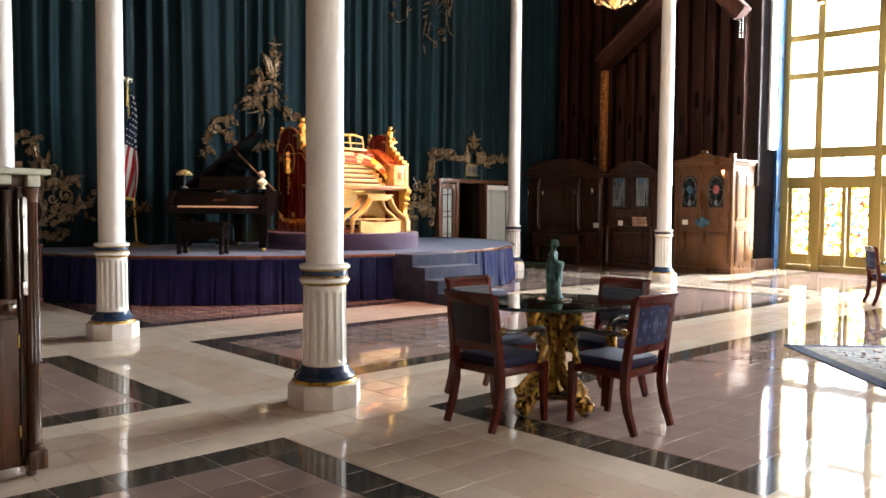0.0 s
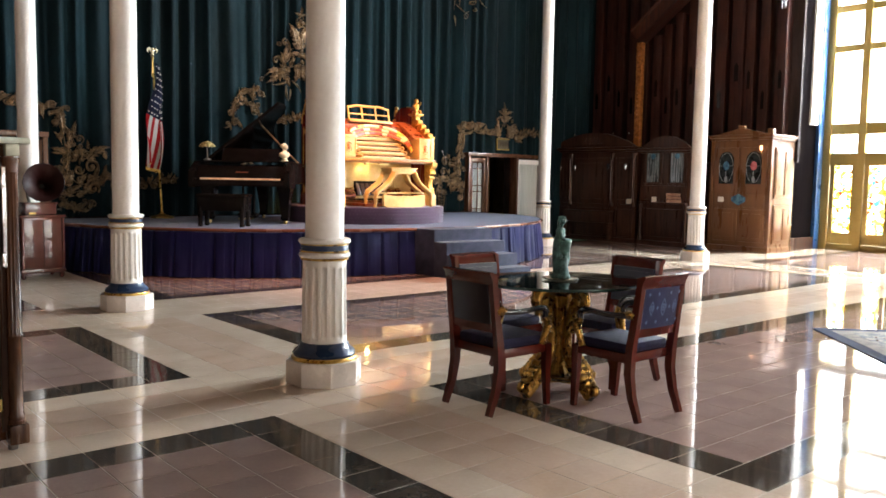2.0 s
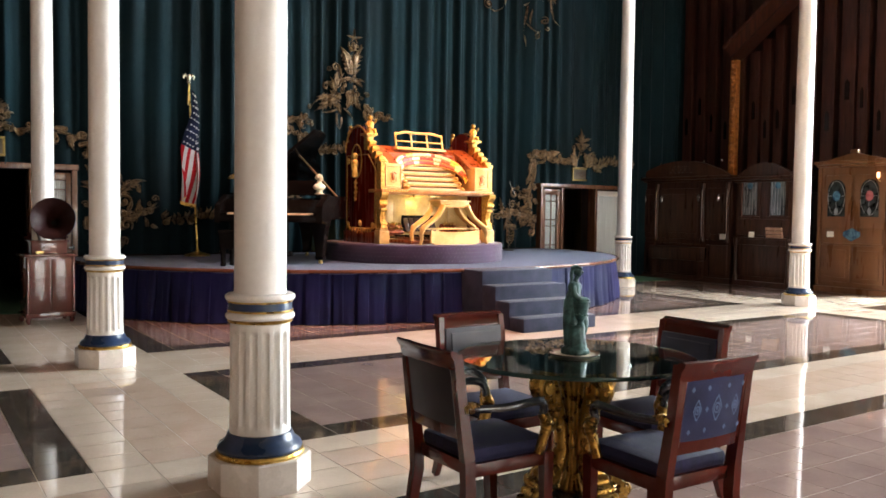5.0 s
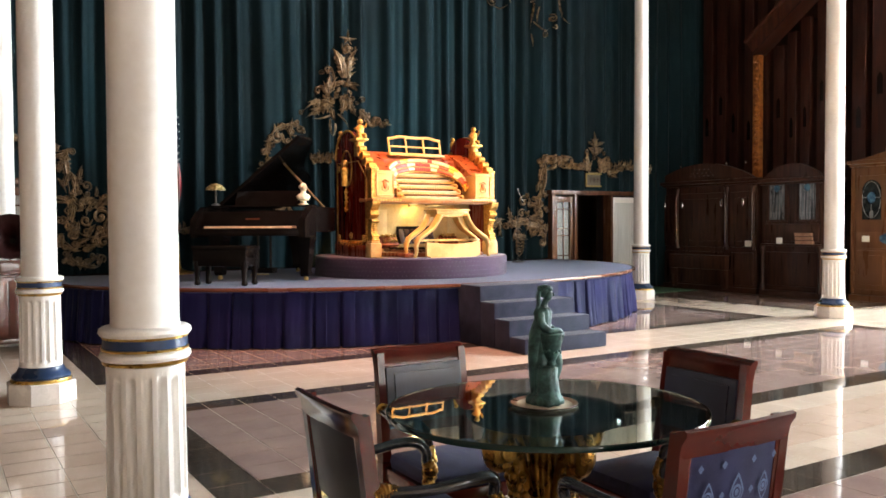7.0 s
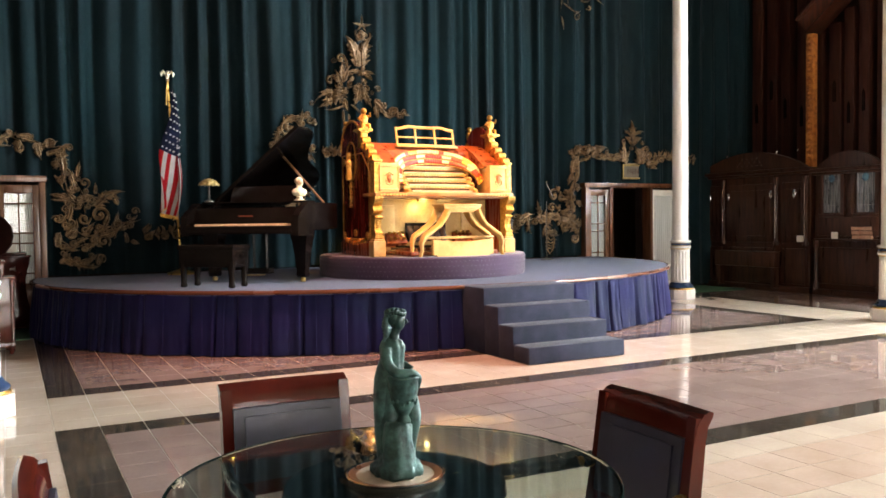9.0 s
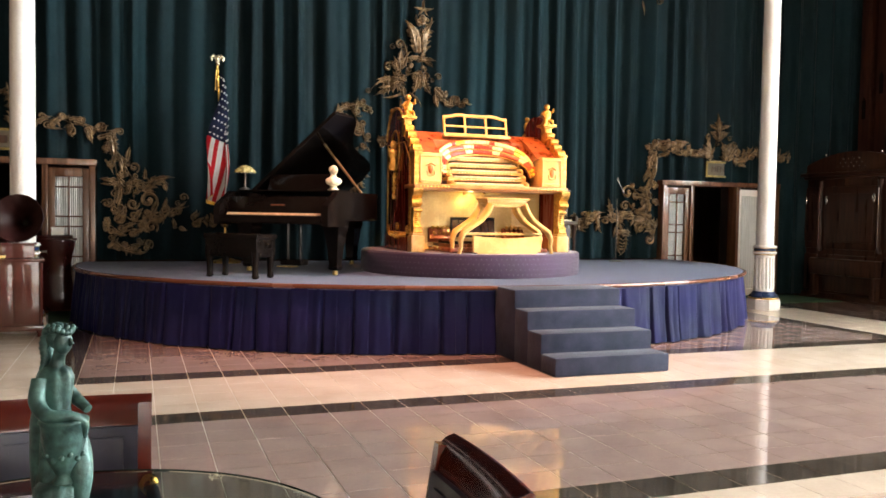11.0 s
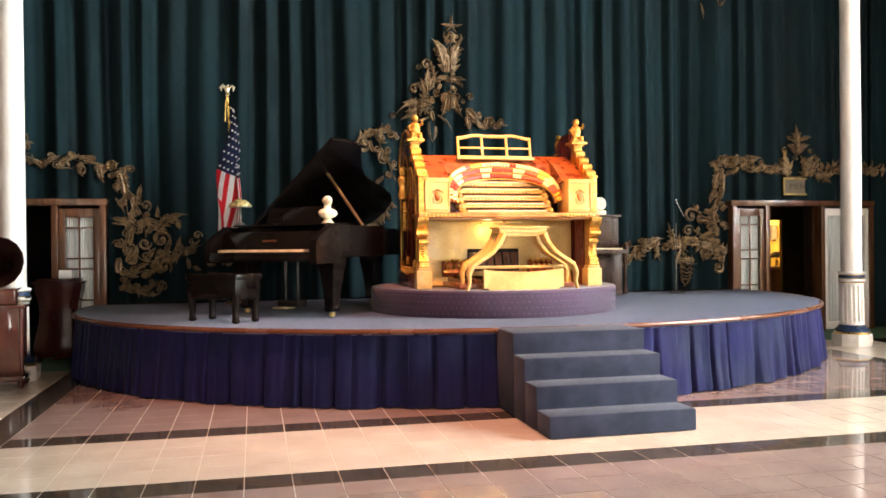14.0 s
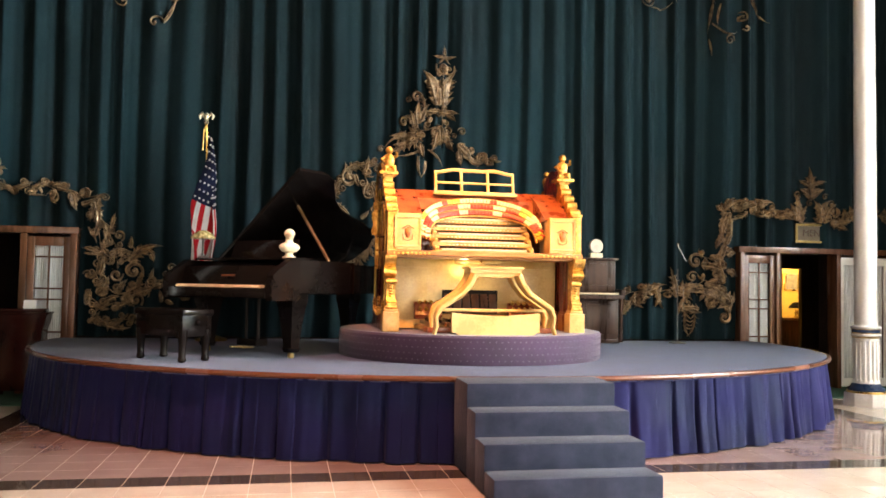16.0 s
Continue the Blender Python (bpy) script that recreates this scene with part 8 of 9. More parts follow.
def sign(x, words):
    s = thing("door_sign", (x, on_cloth(x, 2.38, 0.016)[1], 2.38), "small gilt-framed wooden sign over the doorway", "sign", "signs over the doors")
    bm = BM()
    for a, b, c, d in ((0, 0.13, 0.54, 0.035), (0, -0.13, 0.54, 0.035), (-0.252, 0, 0.035, 0.225), (0.252, 0, 0.035, 0.225)):
        box(bm, (a, 0, b), (c, 0.03, d), None, 0.006)
    part("frame", bm, M["dull_brass"], s)
    bm = BM()
    box(bm, (0, 0.006, 0), (0.47, 0.015, 0.226), None)
    part("board", bm, M["sign_board"], s)
    if words:
        cu = bpy.data.curves.new("lettering", "FONT")
        cu.body, cu.size, cu.align_x, cu.align_y, cu.extrude = words, 0.15, "CENTER", "CENTER", 0.002
        tmp = new("lettering_source", cu)
        me = bpy.data.meshes.new_from_object(tmp)
        bpy.data.objects.remove(tmp)
        me.materials.clear()
        me.materials.append(M["dark_oak"])
        o = new("lettering", me)
        o.parent = s
        o.matrix_basis = pose(0, -0.004, 0, 90, 0, 0)
    else:
        bm = BM()
        box(bm, (0, -0.003, 0), (0.34, 0.006, 0.10))
        part("lettering", bm, M["dark_oak"], s)


sign(12.54, "MEN")
sign(0.66, "")

# lit end of the passage seen through the open door
pf = thing("picture", (15.93, 19.13, 1.71), "framed picture on a yellow wall in the passage", "picture")
bm = BM()
for a, b, c, d in ((0, 0.19, 0.36, 0.03), (0, -0.19, 0.36, 0.03), (-0.165, 0, 0.03, 0.35), (0.165, 0, 0.03, 0.35)):
    box(bm, (a, 0, b), (c, 0.03, d), None, 0.004)
part("frame", bm, M["brass"], pf)
bm = BM()
box(bm, (0, 0.008, 0), (0.30, 0.01, 0.35))
part("print", bm, M["rug_cream"], pf)
# added lamp, itself out of sight, that lights the yellow end wall
bulb("passage_light", (15.75, 18.55, 2.2), 130, (1.0, 0.72, 0.30), 0.06)
sb = thing("sideboard", (15.75, 18.9, 0), "dark wooden sideboard under the picture in the passage", "sideboard")
bm = BM()
box(bm, (0, 0, 0.44), (1.2, 0.4, 0.82), None, 0.01)
part("body", bm, M["dark_oak"], sb)
bm = BM()
box(bm, (0, 0, 0.875), (1.3, 0.46, 0.04), None, 0.01)
part("top", bm, M["dark_oak"], sb)
tl = thing("table_lamp", (15.86, 18.85, 0.896), "small dark-shaded table lamp on the sideboard", "lamp")
bm = BM()
lathe(bm, [(0.07, 0.0), (0.07, 0.02), (0.02, 0.05), (0.04, 0.12), (0.015, 0.2), (0.01, 0.3)], 20)
part("stem", bm, M["brass"], tl)
bm = BM()
lathe(bm, [(0.17, 0.22), (0.16, 0.26), (0.09, 0.34), (0.02, 0.36)], 24)
part("shade", bm, M["ebony"], tl)
pl = thing("ceiling_lamp", (15.75, 18.55, 2.65), "unseen lamp fitting added over the passage light", "lamp")
bm = BM()
lathe(bm, [(0.06, 0.0), (0.07, -0.02), (0.02, -0.04)], 20)
part("fitting", bm, M["brass"], pl)

# ---- organ pipes along the side wall ----
pipe_group = "wooden organ pipes on the side wall"


def gable(y):
    return 5.0 + (6.9 - 5.0) * (11.55 - y) / 2.5 if y > 9.05 else 6.9 - (6.9 - 5.5) * (9.05 - y) / 1.5


def pipe(y, w, top, x=15.75):
    p = thing("organ_pipe", (x, y, 0.0), "square dark red-brown wooden organ pipe with a black piece for its shaded mouth", "organ pipe", pipe_group)
    bm = BM()
    box(bm, (0.1, 0, (2.0 + top) / 2), (0.26, w, top - 2.0), None, 0.008)
    part("pipe_body", bm, M["pipe_wood"], p)
    mz = 3.55 + 0.35 * math.sin(y * 5.0)
    # the slot isn't cut: a raised black piece gives its shade
    bm = BM()
    prism(bm, [(-w * 0.16, mz), (w * 0.16, mz), (w * 0.16, mz + 0.34), (0, mz + 0.42), (-w * 0.16, mz + 0.34)], -0.045, -0.028, "x")
    part("mouth", bm, M["ebony"], p)


ry = random.Random(8)
y = 8.12
while y < 13.3:
    w = ry.uniform(0.20, 0.32)
    pipe(y, w, 9.2 if y > 11.75 else gable(y) + 0.05)
    y += w + ry.uniform(0.08, 0.17)
bm = BM()
box(bm, (16.02, 10.7, 5.7), (0.10, 5.9, 7.4))
solo("wall_backing", bm, M["dark_wall"], kind="structure")


M["warm_oak"] = wood("warm_oak", (0.036, 0.009, 0.0042), (0.084, 0.024, 0.011), 0.6, 0.0)


def sloped(name, y0, z0, y1, z1, w, dx):
    g = thing(name, (15.45, (y0 + y1) / 2, (z0 + z1) / 2), "sloping brown wooden gable board above the organ pipes", "gable board", "gable boards")
    l, a = math.hypot(y1 - y0, z1 - z0), math.atan2(z1 - z0, y1 - y0)
    for nm, off, s_, mt in (("board", (0, 0, 0), (dx, l, w), "warm_oak"), ("edge_moulding", (-0.03, 0, -w / 2 - 0.03), (dx + 0.06, l, 0.06), "warm_oak"), ("cap_moulding", (-0.02, 0, w / 2 + 0.02), (dx + 0.04, l, 0.04), "pipe_wood")):
        bm = BM()
        m = Matrix.Rotation(a, 3, "X")
        box(bm, m @ Vector(off), s_, m, 0.01)
        part(nm, bm, M[mt], g)


sloped("gable_board", 11.75, 5.15, 9.1, 7.1, 0.28, 0.4)
sloped("gable_board", 9.1, 7.1, 7.95, 5.85, 0.28, 0.3)
gp = thing("gilt_pilaster", (15.42, 11.66, 0), "narrow gilded carved pilaster beside the pipes", "pilaster")
bm = BM()
box(bm, (0, 0, 2.5), (0.14, 0.16, 5.0), None, 0.01)
part("shaft", bm, M["carved_gilt"], gp)
bm = BM()
for k in range(22):
    ball(bm, (-0.075, 0, 2.62 + 0.11 * k), 0.045, 8, (0.5, 1.1, 0.9))
tagged(part("carving", bm, M["carved_gilt"], gp), kind="stuff")
M["amber_glass"] = surface("amber_glass", (0.75, 0.16, 0.02), (0.95, 0.32, 0.05), 4, 0.4, 0, 0, 30, 0, (1, 1, 1), 0.2, 0, 0, 0.5, 1.2)
aw = thing("amber_light_panel", (15.9, 0, 0), "narrow glowing amber glass panels high above the pipes", "light panel")
for y0, z0, z1, w in ((11.78, 5.9, 7.6, 0.10), (8.35, 6.45, 8.3, 0.07), (8.15, 6.2, 8.0, 0.07), (8.55, 6.7, 8.4, 0.06)):
    bm = BM()
    box(bm, (-0.12, y0, (z0 + z1) / 2), (0.03, w, z1 - z0), None, 0.004)
    part("amber_pane", bm, M["amber_glass"], aw)
bm = BM()
for k, (y0, r) in enumerate(((8.0, 0.022), (8.07, 0.018))):
    tube(bm, [(15.55, y0, 5.35), (15.55, y0, 8.6)], r, 12)
solo("metal_pipe", bm, M["silver"], "pair of slim polished metal organ pipes", "organ pipe")


# ---- tall cabinets along the side wall ----
# pale upright streaks and pale leading put the glint of bevelled glass into the colour
M["leaded"] = surface("leaded", (0.024, 0.03, 0.035), (0.22, 0.245, 0.26), 9, 0.12, 0, 0.1, 24, 0, (1, 4, 0.25), 0.12)
M["lead_came"] = surface("lead_came", (0.20, 0.21, 0.22), (0.34, 0.35, 0.37), 9, 0.3, 0.9)
M["blue_glass"] = surface("blue_glass", (0.03, 0.07, 0.13), (0.10, 0.22, 0.30), 12, 0.1)
M["dark_pane"] = surface("dark_pane", (0.012, 0.014, 0.014), (0.03, 0.035, 0.035), 12, 0.1)
M["red_glass"] = surface("red_glass", (0.25, 0.05, 0.06), (0.40, 0.12, 0.12), 12, 0.1)


def cabinet_front(c, mt, w, h, doors, base=0.12, depth=0.6, arch_=0.25):
    """Carcass of a tall cabinet that faces -x; y runs along its front from -w/2 to w/2."""
    bm = BM()
    box(bm, (depth / 2, 0, h / 2), (depth, w, h), None, 0.01)
    part("carcass", bm, M[mt], c)
    bm = BM()
    box(bm, (depth / 2 - 0.02, 0, base / 2), (depth + 0.06, w + 0.05, base), None, 0.015)
    part("plinth", bm, M[mt], c)
    bm = BM()
    box(bm, (depth / 2 - 0.04, 0, h + 0.03), (depth + 0.14, w + 0.12, 0.07), None, 0.02)
    box(bm, (depth / 2 - 0.02, 0, h - 0.03), (depth + 0.08, w + 0.06, 0.05), None, 0.012)
    part("cornice", bm, M[mt], c)
    n = 16
    bm = BM()
    prism(bm, [(-w / 2 * 0.96, h + 0.065)] + [(w / 2 * 0.96 * (2 * k / n - 1), h + 0.07 + arch_ * (math.sin(math.pi * k / n) ** 0.8 if mt != "oak" else (1 - abs(2 * k / n - 1)) ** 1.25 * 0.75)) for k in range(n + 1)] + [(w / 2 * 0.96, h + 0.065)], -0.03, 0.06, "x")
    part("pediment", bm, M[mt], c)


def knob_row(c, ys, z, r=0.022):
    for y_ in ys:
        bm = BM()
        lathe(bm, [(0.0, 0.0), (r * 0.5, 0.01), (r, 0.03), (r * 0.9, 0.05), (0.0, 0.07)], 12, (0.0, y_, z))
        part("finial", bm, M["silver"], c)


big = thing("orchestrion", (14.6, 12.42, 0), "very dark carved orchestrion cabinet with an arched pediment", "cabinet", "cabinets along the side wall")
cabinet_front(big, "dark_oak", 2.75, 2.30, 4, arch_=0.36)
knob_row(big, [-1.1, -0.62, 0.0, 0.62, 1.1], 2.66 - 0.0)
for k in range(3):
    for j in range(4 + k):
        bm = BM()
        ball(bm, (-0.035, (j - (3 + k) / 2) * 0.12, 2.60 - 0.07 * k), 0.014, 8)
        part("stud", bm, M["silver"], big)
for y_, w in ((-1.02, 0.56), (1.02, 0.56), (0.0, 1.18)):
    bm = BM()
    box(bm, (-0.008, y_, 1.52), (0.03, w, 1.15), None, 0.012)
    pn = part("door", bm, M["dark_oak"], big)
    bm = BM()
    box(bm, (-0.024, y_, 1.52), (0.016, w - 0.18, 0.9), None, 0.01)
    part("raised_panel", bm, M["dark_oak"], pn)
    bm = BM()
    box(bm, (-0.008, y_, 0.50), (0.03, w, 0.68), None, 0.012)
    part("lower_panel", bm, M["dark_oak"], big)
for y_ in (-1.32, -0.66, 0.66, 1.32):
    bm = BM()
    lathe(bm, [(0.05, 0.9), (0.055, 0.95), (0.03, 1.0), (0.028, 2.05), (0.045, 2.12), (0.05, 2.2)], 14, (-0.05, y_, 0))
    part("half_column", bm, M["dark_oak"], big)
    bm = BM()
    tube(bm, [(-0.085, y_, 1.02), (-0.085, y_, 2.05)], 0.008, 6)
    part("bright_rod", bm, M["silver"], big)
bm = BM()
box(bm, (-0.10, 0.0, 0.62), (0.22, 1.5, 0.30), None, 0.02)
part("key_shelf", bm, M["dark_oak"], big)
for y_ in (-0.68, 0.68):
    bm = BM()
    box(bm, (-0.12, y_, 0.28), (0.14, 0.10, 0.42), None, 0.02)
    part("bracket", bm, M["dark_oak"], big)
for y_, z in ((-1.05, 1.88), (-0.52, 1.88), (0.55, 1.85), (1.05, 1.85)):
    bm = BM()
    lathe(bm, [(0.0, -0.012), (0.045, -0.01), (0.055, 0.0), (0.03, 0.012), (0.0, 0.014)], 16, (-0.04, y_, z), axis=Matrix.Rotation(radians(90), 3, "Y") @ Matrix.Diagonal((1.5, 0.7, 1)))
    part("lamp_rosette", bm, M["silver"], big)
def card_on(parent_at, w, h, name="card"):
    bm = BM()
    box(bm, parent_at, (0.008, w, h))
    return solo(name, bm, M["card"], "small white printed card fixed to the cabinet", "card", "cards on the cabinets")


card_on((14.555, 11.22, 1.03), 0.15, 0.12)

mid = thing("orchestrion", (14.6, 10.25, 0), "dark wooden orchestrion with leaded glass doors and a gable top", "cabinet", "cabinets along the side wall")
cabinet_front(mid, "dark_oak", 1.36, 2.25, 2, arch_=0.28)
for y_ in (0.33, -0.33):
    bm = BM()
    for a, b, c_, d_ in ((0, 0.42, 0.52, 0.10), (0, -0.42, 0.52, 0.10)):
        box(bm, (-0.012, y_, 1.85 + b), (0.03, c_, d_), None, 0.008)
    for s in (-1, 1):
        box(bm, (-0.012, y_ + s * 0.22, 1.85), (0.03, 0.08, 0.74), None, 0.008)
    dd = part("door", bm, M["dark_oak"], mid)
    bm = BM()
    for k in range(5):
        box(bm, (-0.010, y_ - 0.13 + 0.065 * k, 1.86), (0.012, 0.006, 0.66), None)
    for k in range(2):
        box(bm, (-0.012, y_, 1.64 + 0.44 * k), (0.012, 0.33, 0.006), None)
    tagged(part("lead_came", bm, M["lead_came"], dd, "leading toned pale for the glint of bevelled glass", 0), kind="stuff")
    bm = BM()
    box(bm, (-0.004, y_, 1.87), (0.006, 0.34, 0.72), None)
    part("pane", bm, M["leaded"], dd)
    bm = BM()
    lathe(bm, [(0.0, -0.01), (0.07, -0.008), (0.075, 0.0), (0.0, 0.004)], 6, (-0.014, y_, 2.12), axis=Matrix.Rotation(radians(90), 3, "Y"))
    part("blue_roundel", bm, M["blue_glass"], dd)
bm = BM()
box(bm, (-0.02, 0, 1.26), (0.06, 1.2, 0.34), None, 0.012)
part("tool_shelf", bm, M["dark_oak"], mid)
M["roll_box"] = surface("roll_box", (0.26, 0.13, 0.08), (0.40, 0.24, 0.16), 6, 0.7)
for k in range(3):
    bm = BM()
    box(bm, (14.53, 9.93 + 0.01 * k, 1.075 + 0.075 * k), (0.07, 0.36, 0.062), None, 0.006)
    solo("music_roll_box", bm, M["roll_box"], "brown cardboard music roll box on the cabinet shelf", "box", "music roll boxes")
bm = BM()
box(bm, (-0.05, 0, 1.02), (0.16, 1.28, 0.04), None, 0.01)
part("shelf", bm, M["dark_oak"], mid)
bm = BM()
box(bm, (-0.01, 0, 0.55), (0.03, 1.16, 0.66), None, 0.012)
part("lower_panel", bm, M["dark_oak"], mid)
for y_ in (-0.62, 0.62):
    bm = BM()
    lathe(bm, [(0.05, 0.12), (0.055, 0.2), (0.035, 0.25), (0.03, 0.85), (0.05, 0.92), (0.05, 1.0)], 14, (-0.05, y_, 0))
    part("half_column", bm, M["dark_oak"], mid)
card_on((14.52, 10.47, 1.10), 0.13, 0.12)

lt = thing("orchestrion", (14.95, 8.53, 0), "light oak orchestrion with arched stained glass doors", "cabinet", "cabinets along the side wall")
cabinet_front(lt, "oak", 1.44, 2.52, 2, depth=1.02, arch_=0.20)
for s in (-1, 1):
    bm = BM()
    box(bm, (-0.01, s * 0.33, 1.78), (0.03, 0.60, 1.05), None, 0.012)
    dd = part("door", bm, M["oak"], lt)
    for nm, rz, ry_, zz, mt in (("arched_pane", 0.40, 0.17, 1.84, "dark_pane"), ("rosette", 0.10, 0.075, 1.90, "red_glass" if s < 0 else "blue_glass"), ("drop", 0.07, 0.035, 1.60, "lead_came")):
        bm = BM()
        pr = -0.028 if nm == "arched_pane" else -0.036
        ring_ = [(s * 0.33 + ry_ * math.cos(2 * PI * k / 24), zz + rz * math.sin(2 * PI * k / 24)) for k in range(24)]
        if nm == "arched_pane":
            ring_ = [(s * 0.33 + 0.18 * math.cos(PI * k / 16), 2.02 + 0.20 * math.sin(PI * k / 16)) for k in range(17)] + [(s * 0.33 - 0.18, 1.50), (s * 0.33 + 0.18, 1.50)]
        prism(bm, ring_, pr, pr + 0.01, "x")
        part(nm, bm, M[mt], dd)
    bm = BM()
    tube(bm, [(-0.036, s * 0.33 + 0.17 * math.cos(2 * PI * k / 28), 1.86 + 0.33 * math.sin(2 * PI * k / 28)) for k in range(29)], 0.005, 6)
    tube(bm, [(-0.04, s * 0.33, 1.78), (-0.04, s * 0.33, 1.54)], 0.005, 6)
    tube(bm, [(-0.04, s * 0.33 - 0.16, 1.90), (-0.04, s * 0.33 - 0.08, 1.90)], 0.006, 6)
    tube(bm, [(-0.04, s * 0.33 + 0.08, 1.90), (-0.04, s * 0.33 + 0.16, 1.90)], 0.006, 6)
    part("lead_came", bm, M["lead_came"], dd)
    bm = BM()
    box(bm, (-0.01, s * 0.33, 0.58), (0.03, 0.60, 0.72), None, 0.012)
    lp = part("lower_panel", bm, M["oak"], lt)
    bm = BM()
    box(bm, (-0.028, s * 0.33, 0.58), (0.016, 0.44, 0.54), None, 0.012)
    part("raised_panel", bm, M["oak"], lp)
    for z, h in ((0.62, 0.85), (1.75, 1.1)):
        if s < 0:
            bm = BM()
            box(bm, (0.5, -0.735, z), (0.74, 0.03, h), None, 0.012)
            sd_ = part("side_panel", bm, M["oak"], lt)
            bm = BM()
            for k in (-1, 1):
                box(bm, (0.5 + k * 0.19, -0.755, z), (0.30, 0.018, h - 0.16), None, 0.012)
            part("raised_panel", bm, M["oak"], sd_)
    bm = BM()
    box(bm, (0.02, s * 0.69, 1.35), (0.09, 0.08, 2.4), None, 0.014)
    part("corner_post", bm, M["oak"], lt)
bm = BM()
prism(bm, [(-0.17, 1.12), (0, 1.02), (0.17, 1.12), (0.17, 1.2), (0, 1.28), (-0.17, 1.2)], -0.036, -0.02, "x")
part("centre_pane", bm, M["blue_glass"], lt)
bm = BM()
box(bm, (-0.012, 0, 1.13), (0.03, 1.2, 0.30), None, 0.01)
part("tool_rail", bm, M["oak"], lt)
bm = BM()
lathe(bm, [(0.012, -0.055), (0.028, -0.035), (0.032, 0.0), (0.026, 0.03), (0.034, 0.055), (0.028, 0.055), (0.0, 0.02)], 14, (-0.10, -0.52, 2.28))
M["lamp_glow"] = surface("lamp_glow", (1.0, 0.42, 0.20), (1.0, 0.55, 0.30), 4, 0.4, 0, 0, 30, 0, (1, 1, 1), 0.2, 0, 0, 0.5, 3.0)
part("lamp_shade", bm, M["lamp_glow"], lt, "small glowing pink glass lamp")
bm = BM()
tube(bm, [(0.0, -0.52, 2.16), (-0.07, -0.52, 2.18), (-0.10, -0.52, 2.24)], 0.012, 8)
part("lamp_bracket", bm, M["brass"], lt)
bm = BM()
box(bm, (0, 0.0, 2.76), (0.08, 0.16, 0.07), None, 0.012)
part("finial", bm, M["oak"], lt)
bm = BM()
box(bm, (0.02, -0.68, 2.64), (0.12, 0.12, 0.12), None, 0.012)
part("corner_block", bm, M["oak"], lt)
card_on((14.90, 8.95, 1.15), 0.14, 0.11)

# ---- chandeliers ----
M["crystal"] = glass("crystal", (1, 0.66, 0.32), 0.02, 1.5)
M["bulb_glow"] = surface("bulb_glow", (1.0, 0.42, 0.08), (1.0, 0.55, 0.16), 4, 0.4, 0, 0, 30, 0, (1, 1, 1), 0.2, 0, 0, 0.5, 0.9)


M["amber_shade"] = surface("amber_shade", (0.40, 0.12, 0.018), (0.60, 0.24, 0.045), 9, 0.3, 0, 0, 30, 0, (1, 1, 1), 0.2, 0, 0, 0.5, 0.3)


def build_chandelier(c):
    bm = BM()
    lathe(bm, [(0.0, 0.02), (0.05, 0.05), (0.09, 0.12), (0.05, 0.2), (0.03, 0.34), (0.07, 0.42), (0.03, 0.5), (0.015, 0.62), (0.012, 4.56), (0.08, 4.58), (0.09, 4.62)], 20)
    part("stem", bm, M["brass"], c)
    bm = BM()
    ball(bm, (0, 0, 0.0), 0.085, 14, (1, 1, 0.9))
    part("lower_globe", bm, M["bulb_glow"], c, "glowing lower globe")
    for k in range(10):
        a = 2 * PI * k / 10
        ca, sa = math.cos(a), math.sin(a)
        bm = BM()
        tube(bm, [(0.05 * ca, 0.05 * sa, 0.16), (0.18 * ca, 0.18 * sa, 0.08), (0.30 * ca, 0.30 * sa, 0.12), (0.34 * ca, 0.34 * sa, 0.20)], 0.011, 8)
        lathe(bm, [(0.02, 0.19), (0.045, 0.21), (0.045, 0.225), (0.02, 0.23)], 12, (0.34 * ca, 0.34 * sa, 0))
        am = part("arm", bm, M["brass"], c)
        bm = BM()
        lathe(bm, [(0.022, 0.235), (0.03, 0.27), (0.024, 0.33), (0.006, 0.36)], 12, (0.34 * ca, 0.34 * sa, 0))
        part("bulb", bm, M["bulb_glow"], am)
        bm = BM()
        lathe(bm, [(0.028, 0.225), (0.055, 0.25), (0.066, 0.31), (0.075, 0.35), (0.072, 0.352), (0.060, 0.31), (0.048, 0.255), (0.024, 0.232)], 14, (0.34 * ca, 0.34 * sa, 0), cap=False)
        part("glass_shade", bm, M["amber_shade"], am, "amber glass cup")
        bm = BM()
        b0, b1 = a, a + 2 * PI / 10
        for j in range(7):
            f = (j + 0.5) / 7
            ball(bm, (0.33 * math.cos(b0 + (b1 - b0) * f), 0.33 * math.sin(b0 + (b1 - b0) * f), 0.17 - 0.17 * math.sin(PI * f)), 0.013, 6)
        for j in range(3):
            ball(bm, (0.34 * ca, 0.34 * sa, 0.16 - 0.035 * j), 0.012, 6)
        for j in range(11):
            f = j / 10
            for d_ in (0.0,):
                rr_ = 0.31 * (1 - f) ** 0.7 + 0.03
                ball(bm, (rr_ * math.cos(a + d_), rr_ * math.sin(a + d_), 0.10 - 0.20 * f), 0.010, 6)
        tagged(part("crystal_strand", bm, M["crystal"], c), kind="stuff")


ch = thing("chandelier", (9.2, 7.02, 4.88), "brass chandelier with lit bulbs and crystal strands", "chandelier", "chandeliers of the hall")
build_chandelier(ch)
bulb("chandelier_light", (9.2, 7.02, 5.25), 240, (1.0, 0.66, 0.34), 0.08)
bulb("chandelier_light", (12.6, 5.08, 6.1), 80, (1.0, 0.66, 0.34), 0.08)
second = copy_thing(ch, pose(12.6, 5.08, 5.66))
bm = BM()
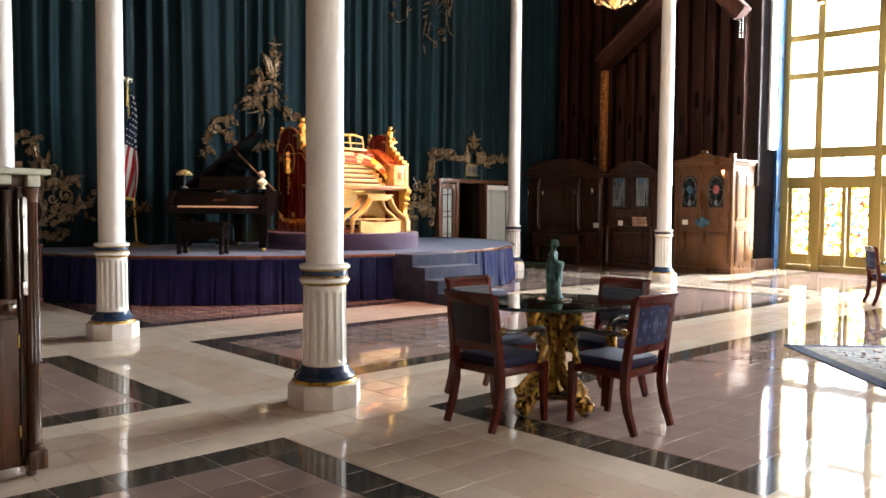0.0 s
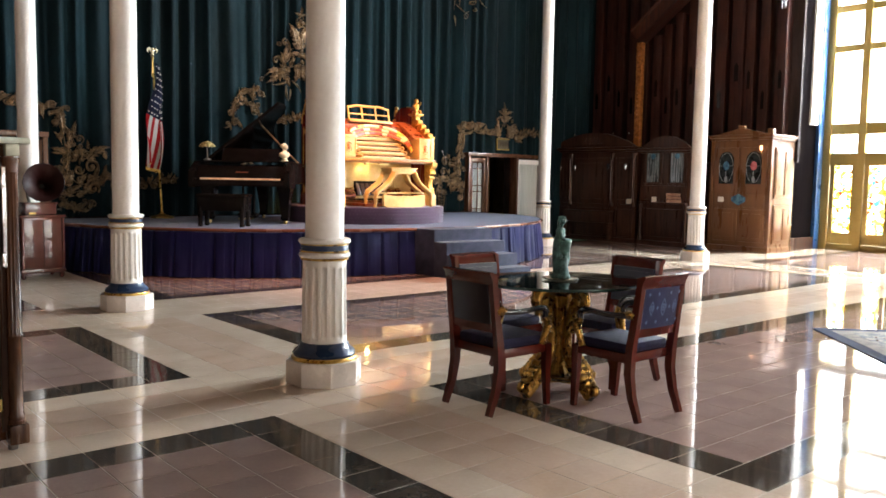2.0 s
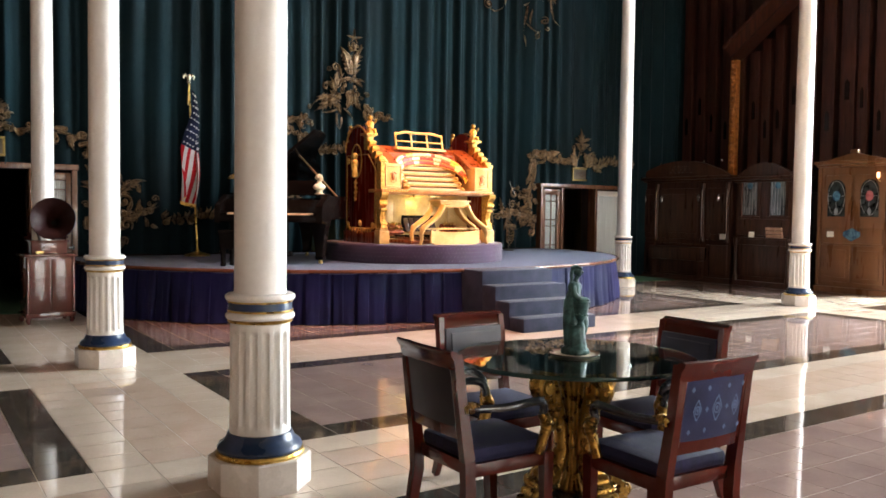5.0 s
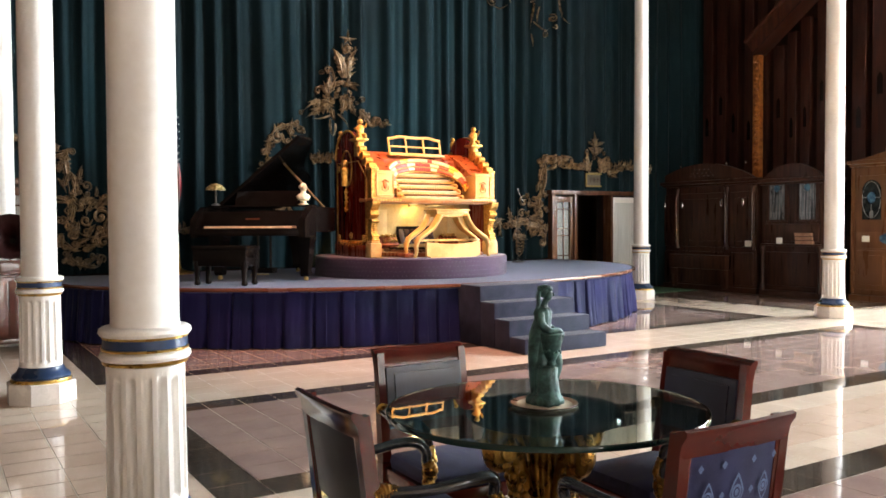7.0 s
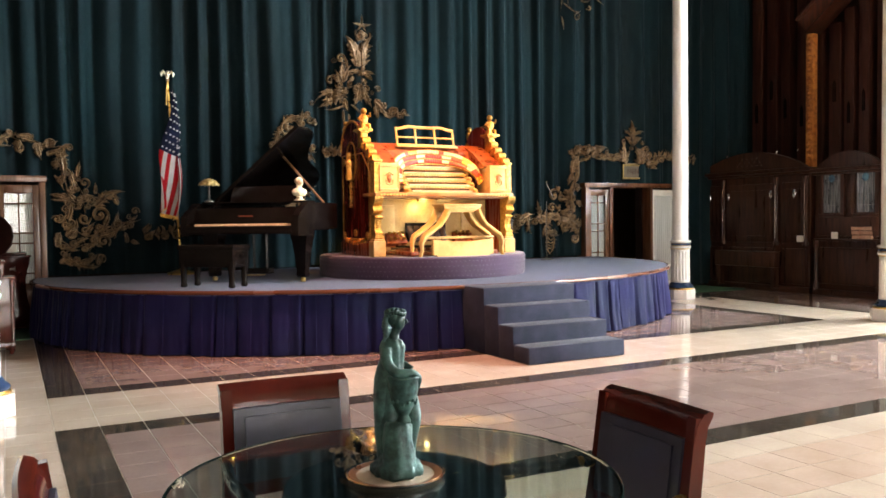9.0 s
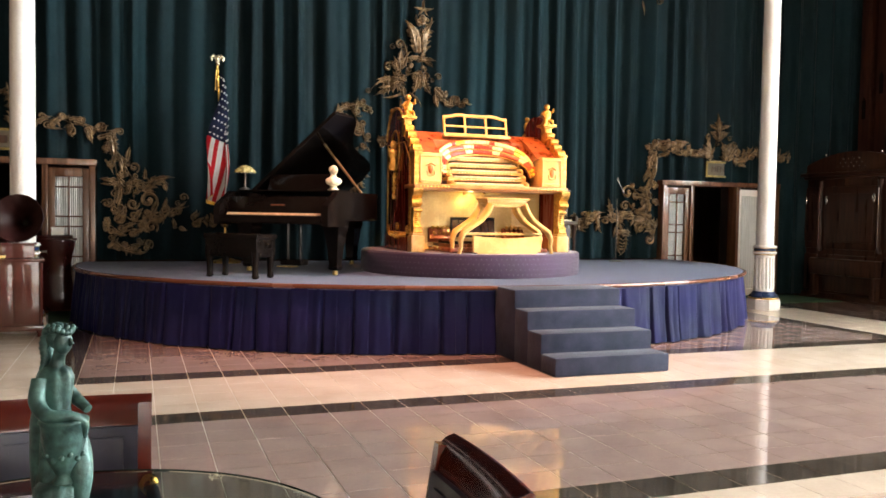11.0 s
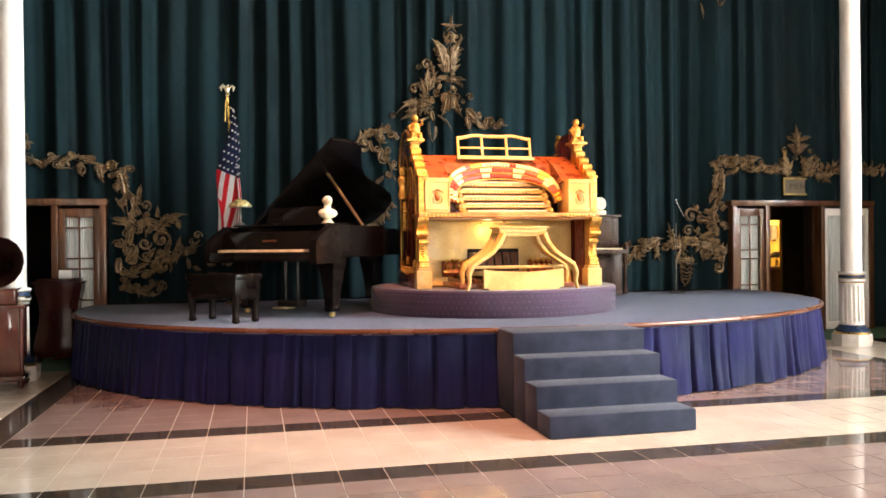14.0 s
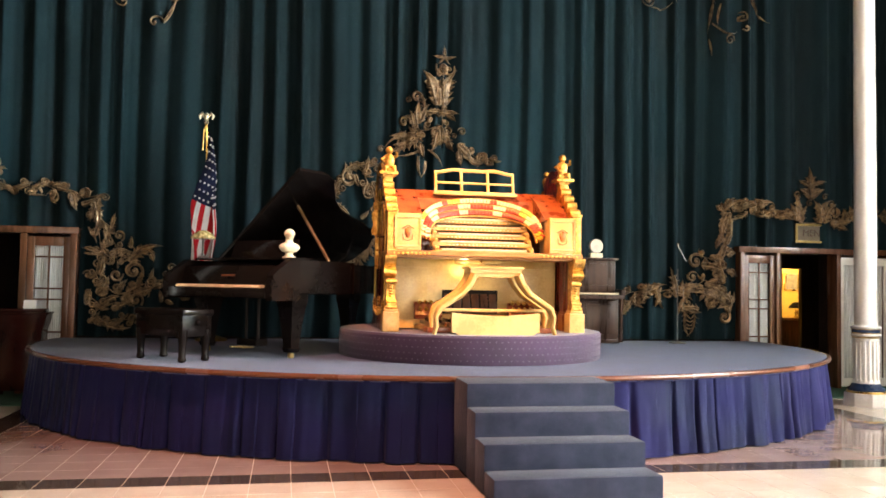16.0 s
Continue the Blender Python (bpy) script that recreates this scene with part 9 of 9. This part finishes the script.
lathe(bm, [(0.012, -0.06), (0.012, -0.36), (0.03, -0.38), (0.085, -0.40), (0.09, -0.42), (0.05, -0.46), (0.045, -0.50), (0.09, -0.53), (0.085, -0.55), (0.0, -0.56)], 20)
part("lower_finial", bm, M["brass"], second, "brass finial hanging below the arms")
bm = BM()
for k, r in enumerate((0.012, 0.016, 0.020, 0.026, 0.022, 0.016, 0.010)):
    ball(bm, (0, 0, -0.62 - 0.05 * k), r, 8, (1, 1, 1.4))
tagged(part("crystal_drop", bm, M["crystal"], second), kind="stuff")

# ---- floor tiles ----
XP = [(-3.35, -2.11), (0.453, 1.69), (11.53, 12.76)]
YP = [(-4.25, -3.02), (-0.45, 0.78), (3.345, 4.575), (7.14, 8.385)]


def spans(paths, lo, hi):
    """Cuts a stretch into walkways and panels."""
    cuts, at = [], lo
    for a, b in paths:
        if a > at:
            cuts.append((at, a, "panel"))
        cuts.append((a, b, "walk"))
        at = b
    if at < hi:
        cuts.append((at, hi, "panel"))
    return cuts


def lines(span):
    a, b, what = span
    if what == "walk":
        return [(a + (b - a) * k / 4, a + (b - a) * (k + 1) / 4) for k in range(4)]
    n = max(2, round((b - a) / 0.3))
    return [(a + (b - a) * k / n, a + (b - a) * (k + 1) / n) for k in range(n)]


def tile_mesh(w, d, material):
    bm = BM()
    tile_into(bm, 0, 0, w, d)
    return mesh_of("tile", bm, material, 0)


def tile_into(bm, cx, cy, w, d, tx=0.0, ty=0.0):
    g, e, h = 0.0022, 0.0012, 0.0
    q = ((-1, -1), (1, -1), (1, 1), (-1, 1))
    hi = [bm.verts.new((cx + s * (w / 2 - g - e), cy + t * (d / 2 - g - e), h + tx * s + ty * t)) for s, t in q]
    lo = [bm.verts.new((cx + s * (w / 2 - g), cy + t * (d / 2 - g), -0.0035)) for s, t in q]
    bm.faces.new(hi)
    for k in range(4):
        bm.faces.new((lo[k], lo[(k + 1) % 4], hi[(k + 1) % 4], hi[k]))


rt = random.Random(11)
joined = {k: BM() for k in ("cream_tile", "rose_tile", "mauve_tile", "dark_tile")}
shared = {}
count = 0
for xs in spans(XP, -7.0, 17.6):
    for ys in spans(YP, -8.0, 13.7):
        lx, ly = lines(xs), lines(ys)
        for i, (x0, x1) in enumerate(lx):
            for j, (y0, y1) in enumerate(ly):
                if xs[2] == "panel" and ys[2] == "panel":
                    edge = i in (0, len(lx) - 1) or j in (0, len(ly) - 1)
                    k = "dark_tile" if edge else "mauve_tile"
                else:
                    mid = (xs[2] == "walk" and ys[2] == "panel" and i in (1, 2)) or (ys[2] == "walk" and xs[2] == "panel" and j in (1, 2))
                    k = "rose_tile" if mid and ys[0] < 6 else "cream_tile"
                cx, cy, w, d = (x0 + x1) / 2, (y0 + y1) / 2, x1 - x0, y1 - y0
                if (cx - MIDX) ** 2 / 4.7 ** 2 + (cy - ECY) ** 2 / 3.8 ** 2 < 1 and cy > 9.1:
                    continue
                if -0.6 < cx < 3.4 and 1.9 < cy < 4.6 and count < 300:
                    key = (k, round(w, 4), round(d, 4))
                    if key not in shared:
                        shared[key] = tile_mesh(w, d, M[k])
                    o = new("tile", shared[key])
                    o.parent = floor
                    o.matrix_basis = pose(cx, cy, 0.0, rt.uniform(-0.08, 0.08), rt.uniform(-0.08, 0.08), 0)
                    count += 1
                else:
                    tile_into(joined[k], cx, cy, w, d, rt.uniform(-2.2e-4, 2.2e-4), rt.uniform(-2.2e-4, 2.2e-4))
for k, bm in joined.items():
    me = bpy.data.meshes.new("tile_field")
    bm.to_mesh(me)
    bm.free()
    me.materials.append(M[k])
    o = tagged(new("tile_field", me), kind="stuff")
    o.parent = floor
